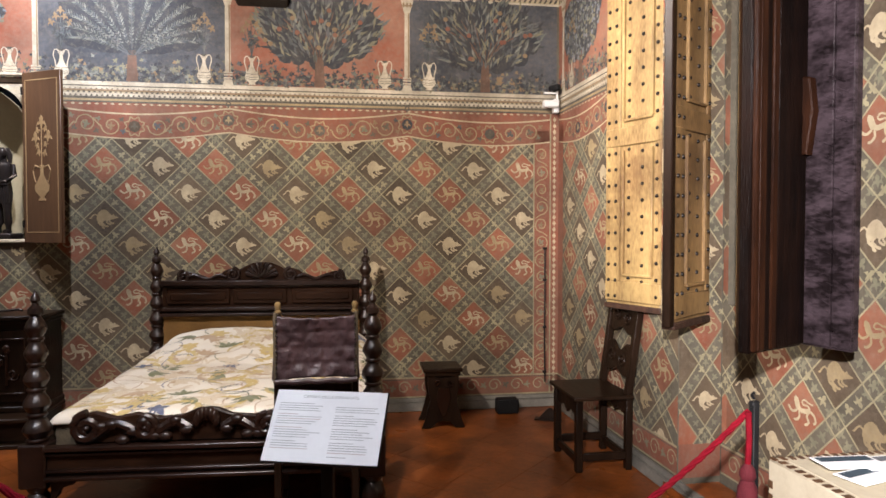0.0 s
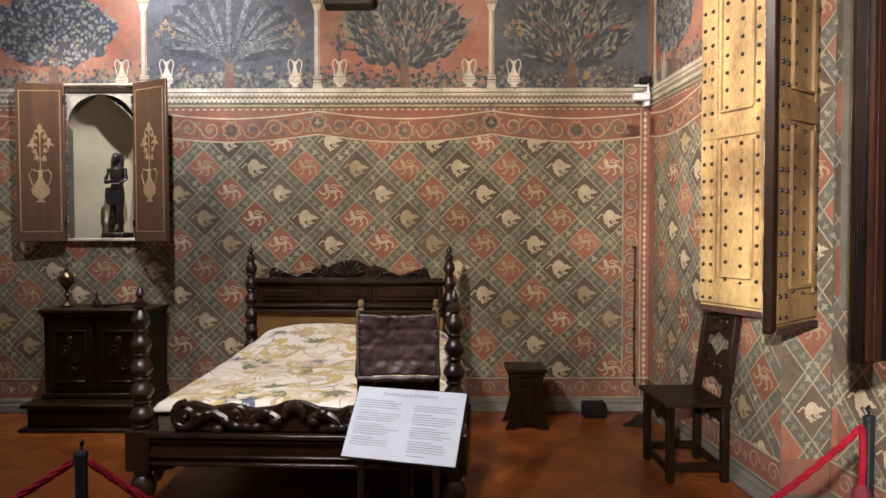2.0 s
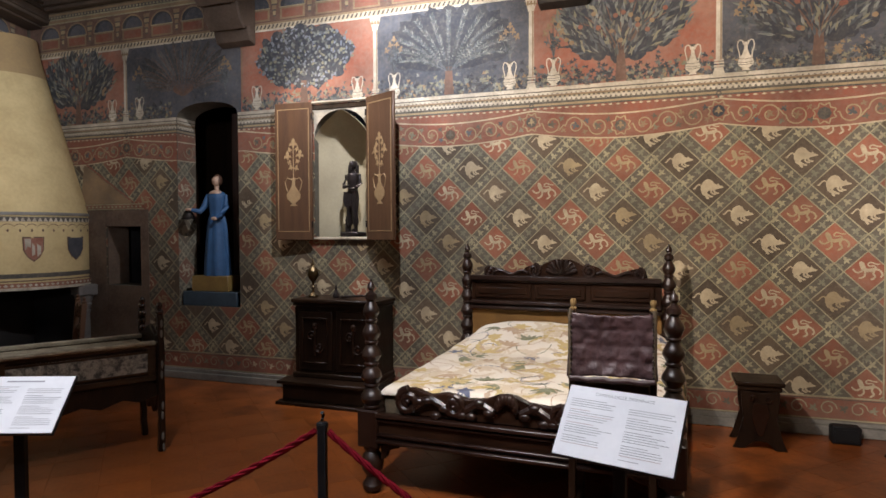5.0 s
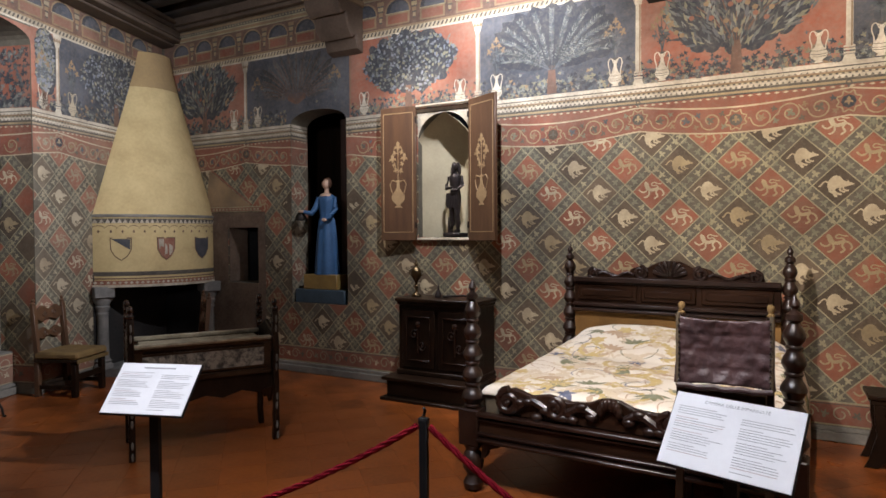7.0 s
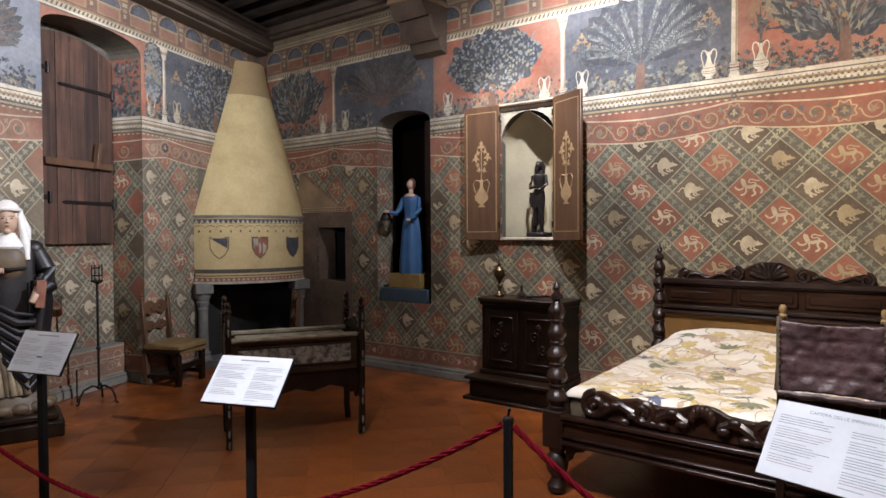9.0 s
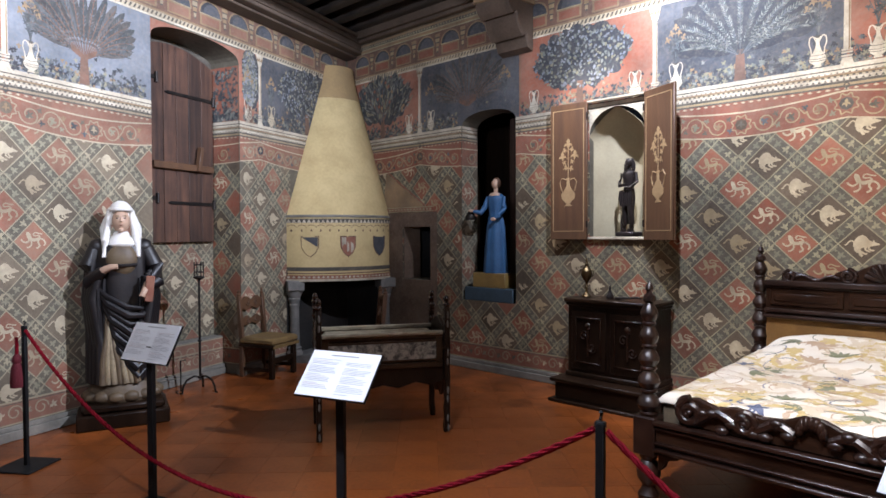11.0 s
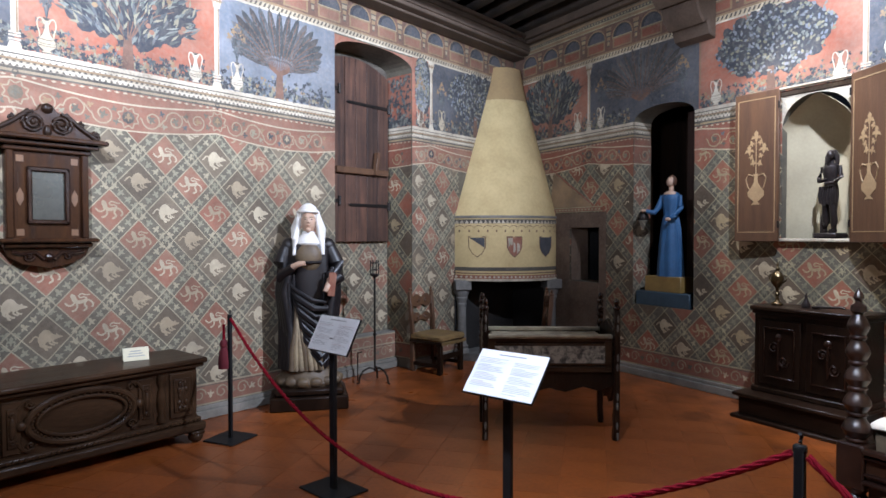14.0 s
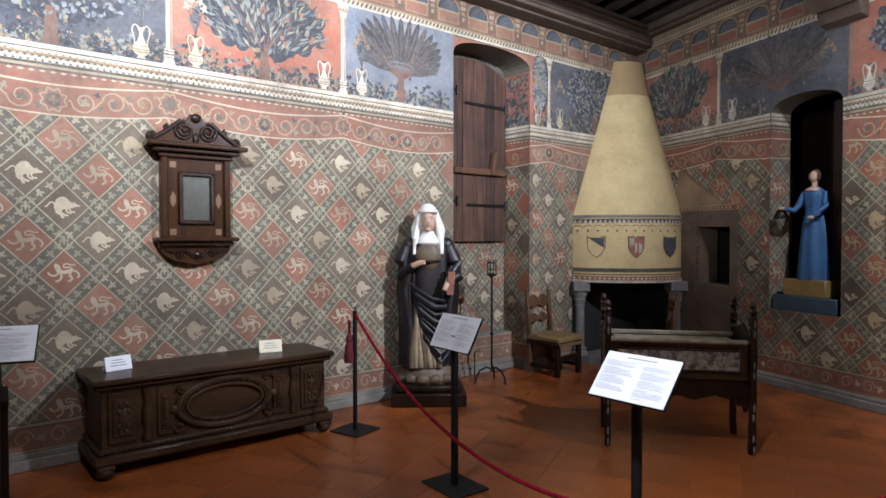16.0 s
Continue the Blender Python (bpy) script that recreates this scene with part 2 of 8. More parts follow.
M["white"] = worn("white_plastic", (0.74, 0.74, 0.72), (0.62, 0.62, 0.60), 0.5, 6, 50, 0.4, 0)
M["veil"] = worn("white_painted_wood", (0.74, 0.71, 0.66), (0.52, 0.49, 0.44), 0.55, 9, 60, 0.5, 0.2)
M["robe"] = worn("black_brown_painted_wood", (0.0042, 0.0040, 0.0056), (0.016, 0.0105, 0.0085), 0.44, 4, 40, 0.4, 0.3)
M["habit"] = worn("pale_ochre_painted_wood", (0.34, 0.27, 0.16), (0.10, 0.07, 0.045), 0.6, 6, 50, 0.6, 0.2)
M["skin"] = worn("flesh_painted_wood", (0.46, 0.31, 0.215), (0.38, 0.235, 0.155), 0.5, 9, 60, 0.4, 0.1)
M["blue"] = worn("blue_gown_paint", (0.030, 0.098, 0.215), (0.016, 0.055, 0.13), 0.6, 6, 40, 0.5, 0.2)
M["bluebox"] = worn("slate_blue_paint", (0.035, 0.062, 0.085), (0.022, 0.038, 0.052), 0.7, 5, 40, 0.5, 0.1)
M["ochrebox"] = worn("ochre_gilt_wood", (0.24, 0.155, 0.042), (0.15, 0.09, 0.03), 0.55, 6, 40, 0.5, 0.1)
M["hair"] = worn("auburn_painted_wood", (0.10, 0.045, 0.022), (0.06, 0.028, 0.015), 0.6, 15, 60, 0.5, 0.2)
M["greywood"] = worn("greyed_painted_wood", (0.145, 0.135, 0.11), (0.085, 0.072, 0.058), 0.6, 6, 40, 0.6, 0.3)
M["rim"] = worn("pale_worn_painted_wood", (0.40, 0.36, 0.25), (0.16, 0.13, 0.09), 0.6, 9, 60, 0.65, 0.3)
M["tan"] = worn("tan_painted_wood", (0.13, 0.092, 0.05), (0.07, 0.046, 0.026), 0.55, 9, 60, 0.55, 0.25)
M["bone"] = worn("bone_inlay", (0.56, 0.50, 0.37), (0.44, 0.38, 0.27), 0.5, 10, 60, 0.5, 0.05)
M["inlay"] = worn("light_inlay_wood", (0.45, 0.33, 0.15), (0.33, 0.23, 0.10), 0.5, 10, 60, 0.5, 0.05)
M["mirrorwood"] = worn("glossy_brown_walnut", (0.044, 0.019, 0.008), (0.016, 0.007, 0.004), 0.24, 4, 40, 0.6, 0.15, stretch=(4, 4, 0.6), coat=0.25)
M["dimlay"] = worn("muted_inlay_wood", (0.37, 0.255, 0.13), (0.24, 0.155, 0.075), 0.5, 10, 60, 0.5, 0.05)
M["darklay"] = worn("amber_inlay_wood", (0.13, 0.060, 0.018), (0.08, 0.036, 0.013), 0.5, 10, 60, 0.5, 0.05)
M["silver"] = worn("clouded_mirror_silver", (0.11, 0.115, 0.10), (0.07, 0.072, 0.062), 0.28, 5, 40, 0.6, 0.05, metal=0.7)
M["tile"] = worn("terracotta_tile", (0.33, 0.090, 0.017), (0.16, 0.045, 0.011), 0.32, 3.2, 30, 0.75, 0.10, island=-0.13)
M["tilefar"] = worn("terracotta_tile_field", (0.33, 0.090, 0.017), (0.16, 0.045, 0.011), 0.32, 3.2, 30, 0.75, 0.10, island=0.13)
M["grout"] = worn("floor_mortar", (0.21, 0.064, 0.017), (0.14, 0.042, 0.013), 0.7, 6, 60, 0.5, 0.2)
M["mattress"] = worn("woven_straw_mattress", (0.10, 0.075, 0.042), (0.055, 0.04, 0.024), 0.9, 20, 120, 0.5, 0.5)
M["yellow"] = worn("yellow_headboard_cloth", (0.22, 0.112, 0.024), (0.13, 0.065, 0.016), 0.8, 6, 70, 0.5, 0.2)
M["crestred"] = worn("crest_red", (0.21, 0.075, 0.045), (0.30, 0.16, 0.10), 0.85, 9, 60, 0.5)
M["crestblue"] = worn("crest_slate", (0.036, 0.038, 0.046), (0.085, 0.083, 0.085), 0.85, 9, 60, 0.5)
M["spread"] = worn("cream_linen_bedspread", (0.74, 0.69, 0.60), (0.64, 0.56, 0.43), 0.9, 5, 140, 0.4, 0.3)
FADED = {}
DUST = (0.23, 0.185, 0.125)
for key, base, rub in (("band", (0.060, 0.064, 0.050), 0.18), ("red", (0.20, 0.058, 0.031), 0.16), ("brown", (0.064, 0.046, 0.028), 0.2), ("cream", (0.47, 0.40, 0.27), 0.25), ("buff", (0.31, 0.245, 0.15), 0.3), ("pale", (0.215, 0.21, 0.14), 0.2), ("line", (0.32, 0.28, 0.18), 0.1), ("redband", (0.20, 0.062, 0.035), 0.2)):
    dull = tuple(c * (1 - rub) + d * rub for c, d in zip(base, DUST))
    FADED[key] = worn("fresco_faded_" + key, dull, tuple(c * 0.5 + d * 0.5 for c, d in zip(base, DUST)), 0.85, 2.6, 45, 0.7, island=0.2 if key in ("red", "brown") else 0.0)
for key, col in (("sp_yellow", (0.50, 0.37, 0.12)), ("sp_ochre", (0.60, 0.50, 0.35)), ("sp_green", (0.13, 0.14, 0.055)), ("sp_blue", (0.055, 0.075, 0.15)), ("sp_tan", (0.42, 0.29, 0.17))):
    col = tuple(0.95 * c + 0.05 * w for c, w in zip(col, (0.70, 0.64, 0.52)))
    M[key] = worn("embroidery_" + key[3:], col, tuple(c * 0.75 + 0.14 for c in col), 0.9, 14, 160, 0.5, 0.2)


# ---- mesh helpers ----


def put(ob, bm, mats, smooth=0):
    mats = mats if isinstance(mats, (list, tuple)) else [mats]
    me = bpy.data.meshes.new(ob if isinstance(ob, str) else ob.name)
    bm.to_mesh(me)
    bm.free()
    for m in mats:
        me.materials.append(m)
    if smooth:
        me.polygons.foreach_set("use_smooth", [True] * len(me.polygons))
        me.set_sharp_from_angle(angle=radians(smooth))
    return me


def part(name, bm, mats, parent, label="", smooth=40):
    ob = new(name, put(name, bm, mats, smooth))
    ob.parent = parent
    if label:
        tagged(ob, label)
    return ob


def thing(name, label, category, m=None, group="", kind=""):
    ob = new(name)
    if m is not None:
        ob.matrix_world = m
    return tagged(ob, label, category, group, kind)


def solid(name, bm, mats, label, category, m=None, group="", kind="", smooth=40):
    ob = new(name, put(name, bm, mats, smooth))
    if m is not None:
        ob.matrix_world = m
    return tagged(ob, label, category, group, kind)


def box(bm, x0, x1, y0, y1, z0, z1, bevel=0.004, m=None, mat=0):
    b = bmesh.new()
    bmesh.ops.create_cube(b, size=1, matrix=Matrix.Translation(((x0 + x1) / 2, (y0 + y1) / 2, (z0 + z1) / 2)) @ Matrix.Diagonal((abs(x1 - x0), abs(y1 - y0), abs(z1 - z0), 1)))
    bevel = min(bevel, 0.3 * min(abs(x1 - x0), abs(y1 - y0), abs(z1 - z0)))
    if bevel > 0:
        bmesh.ops.bevel(b, geom=b.edges[:], offset=bevel, segments=1, affect="EDGES")
    return merge(bm, b, m, mat)


def merge(bm, b, m=None, mat=0):
    if m is not None:
        b.transform(m)
    for f in b.faces:
        f.material_index = mat
    tmp = bpy.data.meshes.new("tmp")
    b.to_mesh(tmp)
    b.free()
    bm.from_mesh(tmp)
    bpy.data.meshes.remove(tmp)
    return bm


def lathe(bm, profile, seg=16, m=None, mat=0, squash=1.0):
    """A turned form from (radius, height) pairs."""
    b = bmesh.new()
    rings = [[b.verts.new((r * math.cos(a), r * squash * math.sin(a), z)) for a in (2 * math.pi * k / seg for k in range(seg))] for r, z in profile]
    for p, q in zip(rings, rings[1:]):
        for k in range(seg):
            b.faces.new((p[k], p[(k + 1) % seg], q[(k + 1) % seg], q[k]))
    b.faces.new(rings[0][::-1])
    b.faces.new(rings[-1])
    return merge(bm, b, m, mat)


def tube(bm, pts, r, seg=8, mat=0, taper=None):
    """A round rod along points."""
    pts = [Vector(p) for p in pts]
    b = bmesh.new()
    rings = []
    up = Vector((0.13, 0.31, 0.94))
    for k, p in enumerate(pts):
        d = (pts[min(k + 1, len(pts) - 1)] - pts[max(k - 1, 0)]).normalized()
        u = d.cross(up).normalized()
        v = d.cross(u)
        rr = r if taper is None else r * taper[k]
        rings.append([b.verts.new(p + rr * (math.cos(a) * u + math.sin(a) * v)) for a in (2 * math.pi * j / seg for j in range(seg))])
    for p, q in zip(rings, rings[1:]):
        for k in range(seg):
            b.faces.new((p[k], p[(k + 1) % seg], q[(k + 1) % seg], q[k]))
    b.faces.new(rings[0][::-1])
    b.faces.new(rings[-1])
    bmesh.ops.recalc_face_normals(b, faces=b.faces[:])
    return merge(bm, b, None, mat)


def prism(bm, poly, y0, y1, m=None, mat=0, bevel=0.0):
    """A plate cut to an outline in x and z, between two depths."""
    b = bmesh.new()
    lo = [b.verts.new((x, y0, z)) for x, z in poly]
    hi = [b.verts.new((x, y1, z)) for x, z in poly]
    f0, f1 = b.faces.new(lo), b.faces.new(hi[::-1])
    for k in range(len(poly)):
        j = (k + 1) % len(poly)
        b.faces.new((lo[j], lo[k], hi[k], hi[j]))
    bmesh.ops.recalc_face_normals(b, faces=b.faces[:])
    if bevel:
        bmesh.ops.bevel(b, geom=[e for f in (f0, f1) for e in f.edges], offset=bevel, segments=1, affect="EDGES")
    return merge(bm, b, m, mat)


def blob(bm, c, r, m=None, mat=0, seg=12, rings=8):
    b = bmesh.new()
    bmesh.ops.create_uvsphere(b, u_segments=seg, v_segments=rings, radius=1)
    b.transform(Matrix.Translation(c) @ Matrix.Diagonal((*r, 1)))
    return merge(bm, b, m, mat)


def spiral(cx, cz, r0, r1, turns, start=0.0, sign=1, n=24):
    return [(cx + (r0 + (r1 - r0) * k / n) * math.cos(start + sign * 2 * math.pi * turns * k / n), cz + (r0 + (r1 - r0) * k / n) * math.sin(start + sign * 2 * math.pi * turns * k / n)) for k in range(n + 1)]


# ---- painted walls ----
BED = pose(0, 6.06, 0, 0, 0, math.degrees(math.atan2(0.26, 5.6)))
LEFT = pose(-5.05, -0.8, 0, 0, 0, math.degrees(math.atan2(5.77, -2.2)))
RIGHT = pose(1.2, 6.12, 0, 0, 0, math.degrees(math.atan2(-1.82, 0.16)))


def clip(poly, a, b, c):
    """The part of a convex outline where a x + b z <= c."""
    out = []
    for k, p in enumerate(poly):
        q = poly[(k + 1) % len(poly)]
        dp, dq = a * p[0] + b * p[1] - c, a * q[0] + b * q[1] - c
        if dp <= 0:
            out.append(p)
        if dp * dq < 0:
            s = dp / (dp - dq)
            out.append((p[0] + s * (q[0] - p[0]), p[1] + s * (q[1] - p[1])))
    return out if len(out) > 2 else []


def within(poly, r):
    for a, b, c in ((-1, 0, -r[0]), (1, 0, r[1]), (0, -1, -r[2]), (0, 1, r[3])):
        poly = clip(poly, a, b, c) if poly else poly
    return poly


def without(poly, r):
    """The convex pieces of an outline outside a rectangle."""
    out, rest = [], poly
    for a, b, c in ((1, 0, r[0]), (-1, 0, -r[1]), (0, 1, r[2]), (0, -1, -r[3])):
        piece = clip(rest, a, b, c)
        if piece:
            out.append(piece)
        rest = clip(rest, -a, -b, -c)
        if not rest:
            break
    return out


class Paint:
    """Flat painted shapes on a wall, each coat a hair above the last."""

    def __init__(self, keys, holes=()):
        self.keys, self.holes, self.v, self.f, self.i = keys, holes, [], [], []

    def poly(self, key, pts, coat, cut=True, zone=None):
        pieces = [pts]
        if cut:
            if zone:
                pieces = [q for q in (within(p, zone) for p in pieces) if q]
            for h in self.holes:
                pieces = [q for p in pieces for q in without(p, h)]
        else:
            cx, cz = sum(p[0] for p in pts) / len(pts), sum(p[1] for p in pts) / len(pts)
            if any(h[0] - 0.04 < p[0] < h[1] + 0.04 and h[2] - 0.04 < p[1] < h[3] + 0.04 for h in self.holes for p in (*pts, (cx, cz))):
                return
        for p in pieces:
            n = len(self.v)
            self.v += [(x, -0.0006 * coat, z) for x, z in p]
            self.f.append(list(range(n, n + len(p))))
            self.i.append(self.keys.index(key))

    def stroke(self, key, pts, w, coat, cut=True, zone=None):
        """A brush line of width w."""
        for p, q in zip(pts, pts[1:]):
            dx, dz = q[0] - p[0], q[1] - p[1]
            d = math.hypot(dx, dz) or 1
            nx, nz = -dz / d * w / 2, dx / d * w / 2
            ex, ez = dx / d * w * 0.2, dz / d * w * 0.2
            self.poly(key, [(p[0] - nx - ex, p[1] - nz - ez), (q[0] - nx + ex, q[1] - nz + ez), (q[0] + nx + ex, q[1] + nz + ez), (p[0] + nx - ex, p[1] + nz - ez)], coat, cut, zone)

    def ribbon(self, key, pts, w, coat, ends=0.5):
        """A smooth brush line drawn as one piece, thinner at its ends."""
        if any(h[0] - 0.03 < x < h[1] + 0.03 and h[2] - 0.03 < z < h[3] + 0.03 for h in self.holes for x, z in pts):
            return
        fine = []
        for k in range(len(pts) - 1):
            a, b, c, d = pts[max(k - 1, 0)], pts[k], pts[k + 1], pts[min(k + 2, len(pts) - 1)]
            for t in (0, 0.34, 0.67):
                fine.append(tuple(0.5 * (2 * b[q] + (c[q] - a[q]) * t + (2 * a[q] - 5 * b[q] + 4 * c[q] - d[q]) * t * t + (3 * b[q] - a[q] - 3 * c[q] + d[q]) * t ** 3) for q in (0, 1)))
        fine.append(pts[-1])
        n, m = len(self.v), len(fine)
        for k, (x, z) in enumerate(fine):
            p, q = fine[max(k - 1, 0)], fine[min(k + 1, m - 1)]
            dx, dz = q[0] - p[0], q[1] - p[1]
            d = math.hypot(dx, dz) or 1
            h = w / 2 * (ends if k in (0, m - 1) else 1)
            self.v += [(x - dz / d * h, -0.0006 * coat, z + dx / d * h), (x + dz / d * h, -0.0006 * coat, z - dx / d * h)]
        for k in range(m - 1):
            self.f.append([n + 2 * k, n + 2 * k + 1, n + 2 * k + 3, n + 2 * k + 2])
            self.i.append(self.keys.index(key))

    def finish(self, name, parent, label, tones=None):
        me = bpy.data.meshes.new(name)
        me.from_pydata(self.v, [], self.f)
        for k in self.keys:
            me.materials.append((tones or M).get(k, M[k]))
        me.polygons.foreach_set("material_index", self.i)
        b = bmesh.new()
        b.from_mesh(me)
        for f in b.faces:
            if f.normal.y > 0:
                f.normal_flip()
        b.to_mesh(me)
        b.free()
        ob = new(name, me)
        ob.parent = parent
        return tagged(ob, label, kind="stuff")


PAINTS = ["band", "red", "brown", "cream", "line", "pale", "redband", "skyred", "skyblue", "skygrey", "leafdark", "leaf", "leafbrown", "trunk", "marble", "dark", "ochre", "skirt", "buff", "leafmid"]
HUNCHED = [(-0.058, -0.012), (-0.057, 0.014), (-0.045, 0.040), (-0.026, 0.058), (-0.006, 0.063), (0.014, 0.054), (0.030, 0.032), (0.048, 0.020), (0.056, 0.032), (0.064, 0.017), (0.090, 0.007), (0.089, 0.000), (0.060, -0.006), (0.038, -0.012), (0.014, -0.020), (-0.004, -0.018), (-0.018, -0.032), (-0.046, -0.034)]
BEAST_LEGS = [
    ([(-0.044, -0.012), (-0.042, -0.038), (-0.022, -0.050), (-0.014, -0.068), (-0.002, -0.070)], 0.017),
    ([(-0.026, -0.020), (-0.020, -0.040), (0.006, -0.058), (0.022, -0.058)], 0.014),
    ([(0.020, -0.010), (0.010, -0.030), (0.030, -0.044), (0.040, -0.042)], 0.012),
    ([(0.032, -0.008), (0.030, -0.026), (0.050, -0.038), (0.060, -0.034)], 0.011),
    ([(-0.050, 0.012), (-0.068, 0.026), (-0.086, 0.014), (-0.098, -0.002), (-0.108, -0.002)], 0.010),
]
STRIDE = [
    ([(-0.060, 0.056), (-0.044, 0.052), (-0.034, 0.026), (-0.026, 0.010)], 0.036),
    ([(-0.034, 0.018), (-0.005, 0.006), (0.028, 0.012), (0.056, 0.022)], 0.027),
    ([(-0.032, 0.004), (-0.062, -0.014), (-0.086, -0.006), (-0.100, 0.012)], 0.014),
    ([(-0.022, 0.000), (-0.018, -0.030), (-0.038, -0.052), (-0.058, -0.054)], 0.014),
    ([(0.046, 0.018), (0.034, -0.014), (0.048, -0.040), (0.030, -0.058), (0.020, -0.058)], 0.015),
    ([(0.054, 0.020), (0.082, 0.004), (0.094, -0.024), (0.080, -0.040)], 0.014),
    ([(0.054, 0.026), (0.036, 0.042), (0.006, 0.040), (-0.004, 0.054), (0.014, 0.068), (0.044, 0.058), (0.074, 0.056)], 0.010),
]
FLEUR = [(0, -0.03), (0.009, -0.006), (0.03, -0.012), (0.02, 0.008), (0.009, 0.006), (0.012, 0.022), (0, 0.036), (-0.012, 0.022), (-0.009, 0.006), (-0.02, 0.008), (-0.03, -0.012), (-0.009, -0.006)]


def shape(pts, cx, cz, s=1.0, turn=0.0, flip=1):
    c, d = math.cos(turn), math.sin(turn)
    return [(cx + s * (flip * x * c - z * d), cz + s * (flip * x * d + z * c)) for x, z in pts]


def lattice(p, zone, x0, z0, dx, dz, rng):
    """Lozenges on a diagonal grid, with a beast in each and a lily band between."""
    k = 0.715
    for j in range(-14, 16):
        for i in range(-40, 44):
            cx, cz = x0 + 2 * dx * i + dx * (j % 2), z0 - dz * j
            if not (zone[0] - dx < cx < zone[1] + dx and zone[2] - dz < cz < zone[3] + dz):
                continue
            red = (round((cx - x0 - dx * j) / (2 * dx))) % 2 == 0
            p.poly("red" if red else "brown", [(cx - dx * k, cz), (cx, cz - dz * k), (cx + dx * k, cz), (cx, cz + dz * k)], 1, True, zone)
            s = dx / 0.217 * rng.uniform(1.0, 1.08)
            mid = zone[0] + 0.07 < cx < zone[1] - 0.07 and zone[2] - 0.02 < cz < zone[3] + 0.05
            key, q, dy = rng.choice(["cream", "cream", "buff"] if not red else ["cream", "buff"]), rng.uniform(-0.06, 0.06), rng.uniform(-0.008, 0.008)
            if mid and red:
                for n, (pts, w) in enumerate(STRIDE):
                    p.ribbon(key, shape(pts, cx, cz + dy, s * 0.95, q), w * s * 0.9, 3 + 0.06 * n)
            elif mid:
                p.poly(key, shape(HUNCHED, cx + 0.005, cz + dy, s * 1.06, q), 3, False)
                for n, (pts, w) in enumerate(BEAST_LEGS):
                    p.ribbon(key, shape(pts, cx + 0.005, cz + dy, s * 1.06, q), w * s, 3.06 + 0.06 * n)
            spots = [(cx + dx, cz, 0.0)]
            for ux, uz, turn in ((0.5, 0.5, -0.75), (-0.5, 0.5, 0.75)):
                spots += [(cx + dx * ux * (1 - 0.9 * q), cz + dz * uz * (1 + 0.9 * q), turn + (0 if q < 0 else math.pi)) for q in (-0.74, -0.27, 0.27, 0.74)]
            for fx, fz, turn in spots:
                if zone[0] < fx < zone[1] and zone[2] < fz < zone[3]:
                    p.poly(rng.choice(["pale", "pale", "line"]), shape(FLEUR, fx, fz, 1.02 * s, turn + rng.uniform(-0.25, 0.25)), 2, False)
            for a, b in ((1, 1), (-1, 1)):
                for side in (-1, 1):
                    e = side * (1 - k)
                    ax, az = cx + dx * (0.5 * a + e * a * 0.5), cz + dz * (0.5 * b + e * b * 0.5)
                    p.stroke("line", [(ax - a * dx * 0.5, az + b * dz * 0.5), (ax + a * dx * 0.5, az - b * dz * 0.5)], 0.0085, 2.2, True, zone)


def wave(x, posts, low, high):
    """A hem that is pinned up at each post and hangs between."""
    near = sorted(posts)
    for a, b in zip(near, near[1:]):
        if a <= x <= b:
            s = (x - a) / (b - a)
            return high - (high - low) * (1 - abs(2 * s - 1) ** 1.8)
    return low + 0.4 * (high - low)


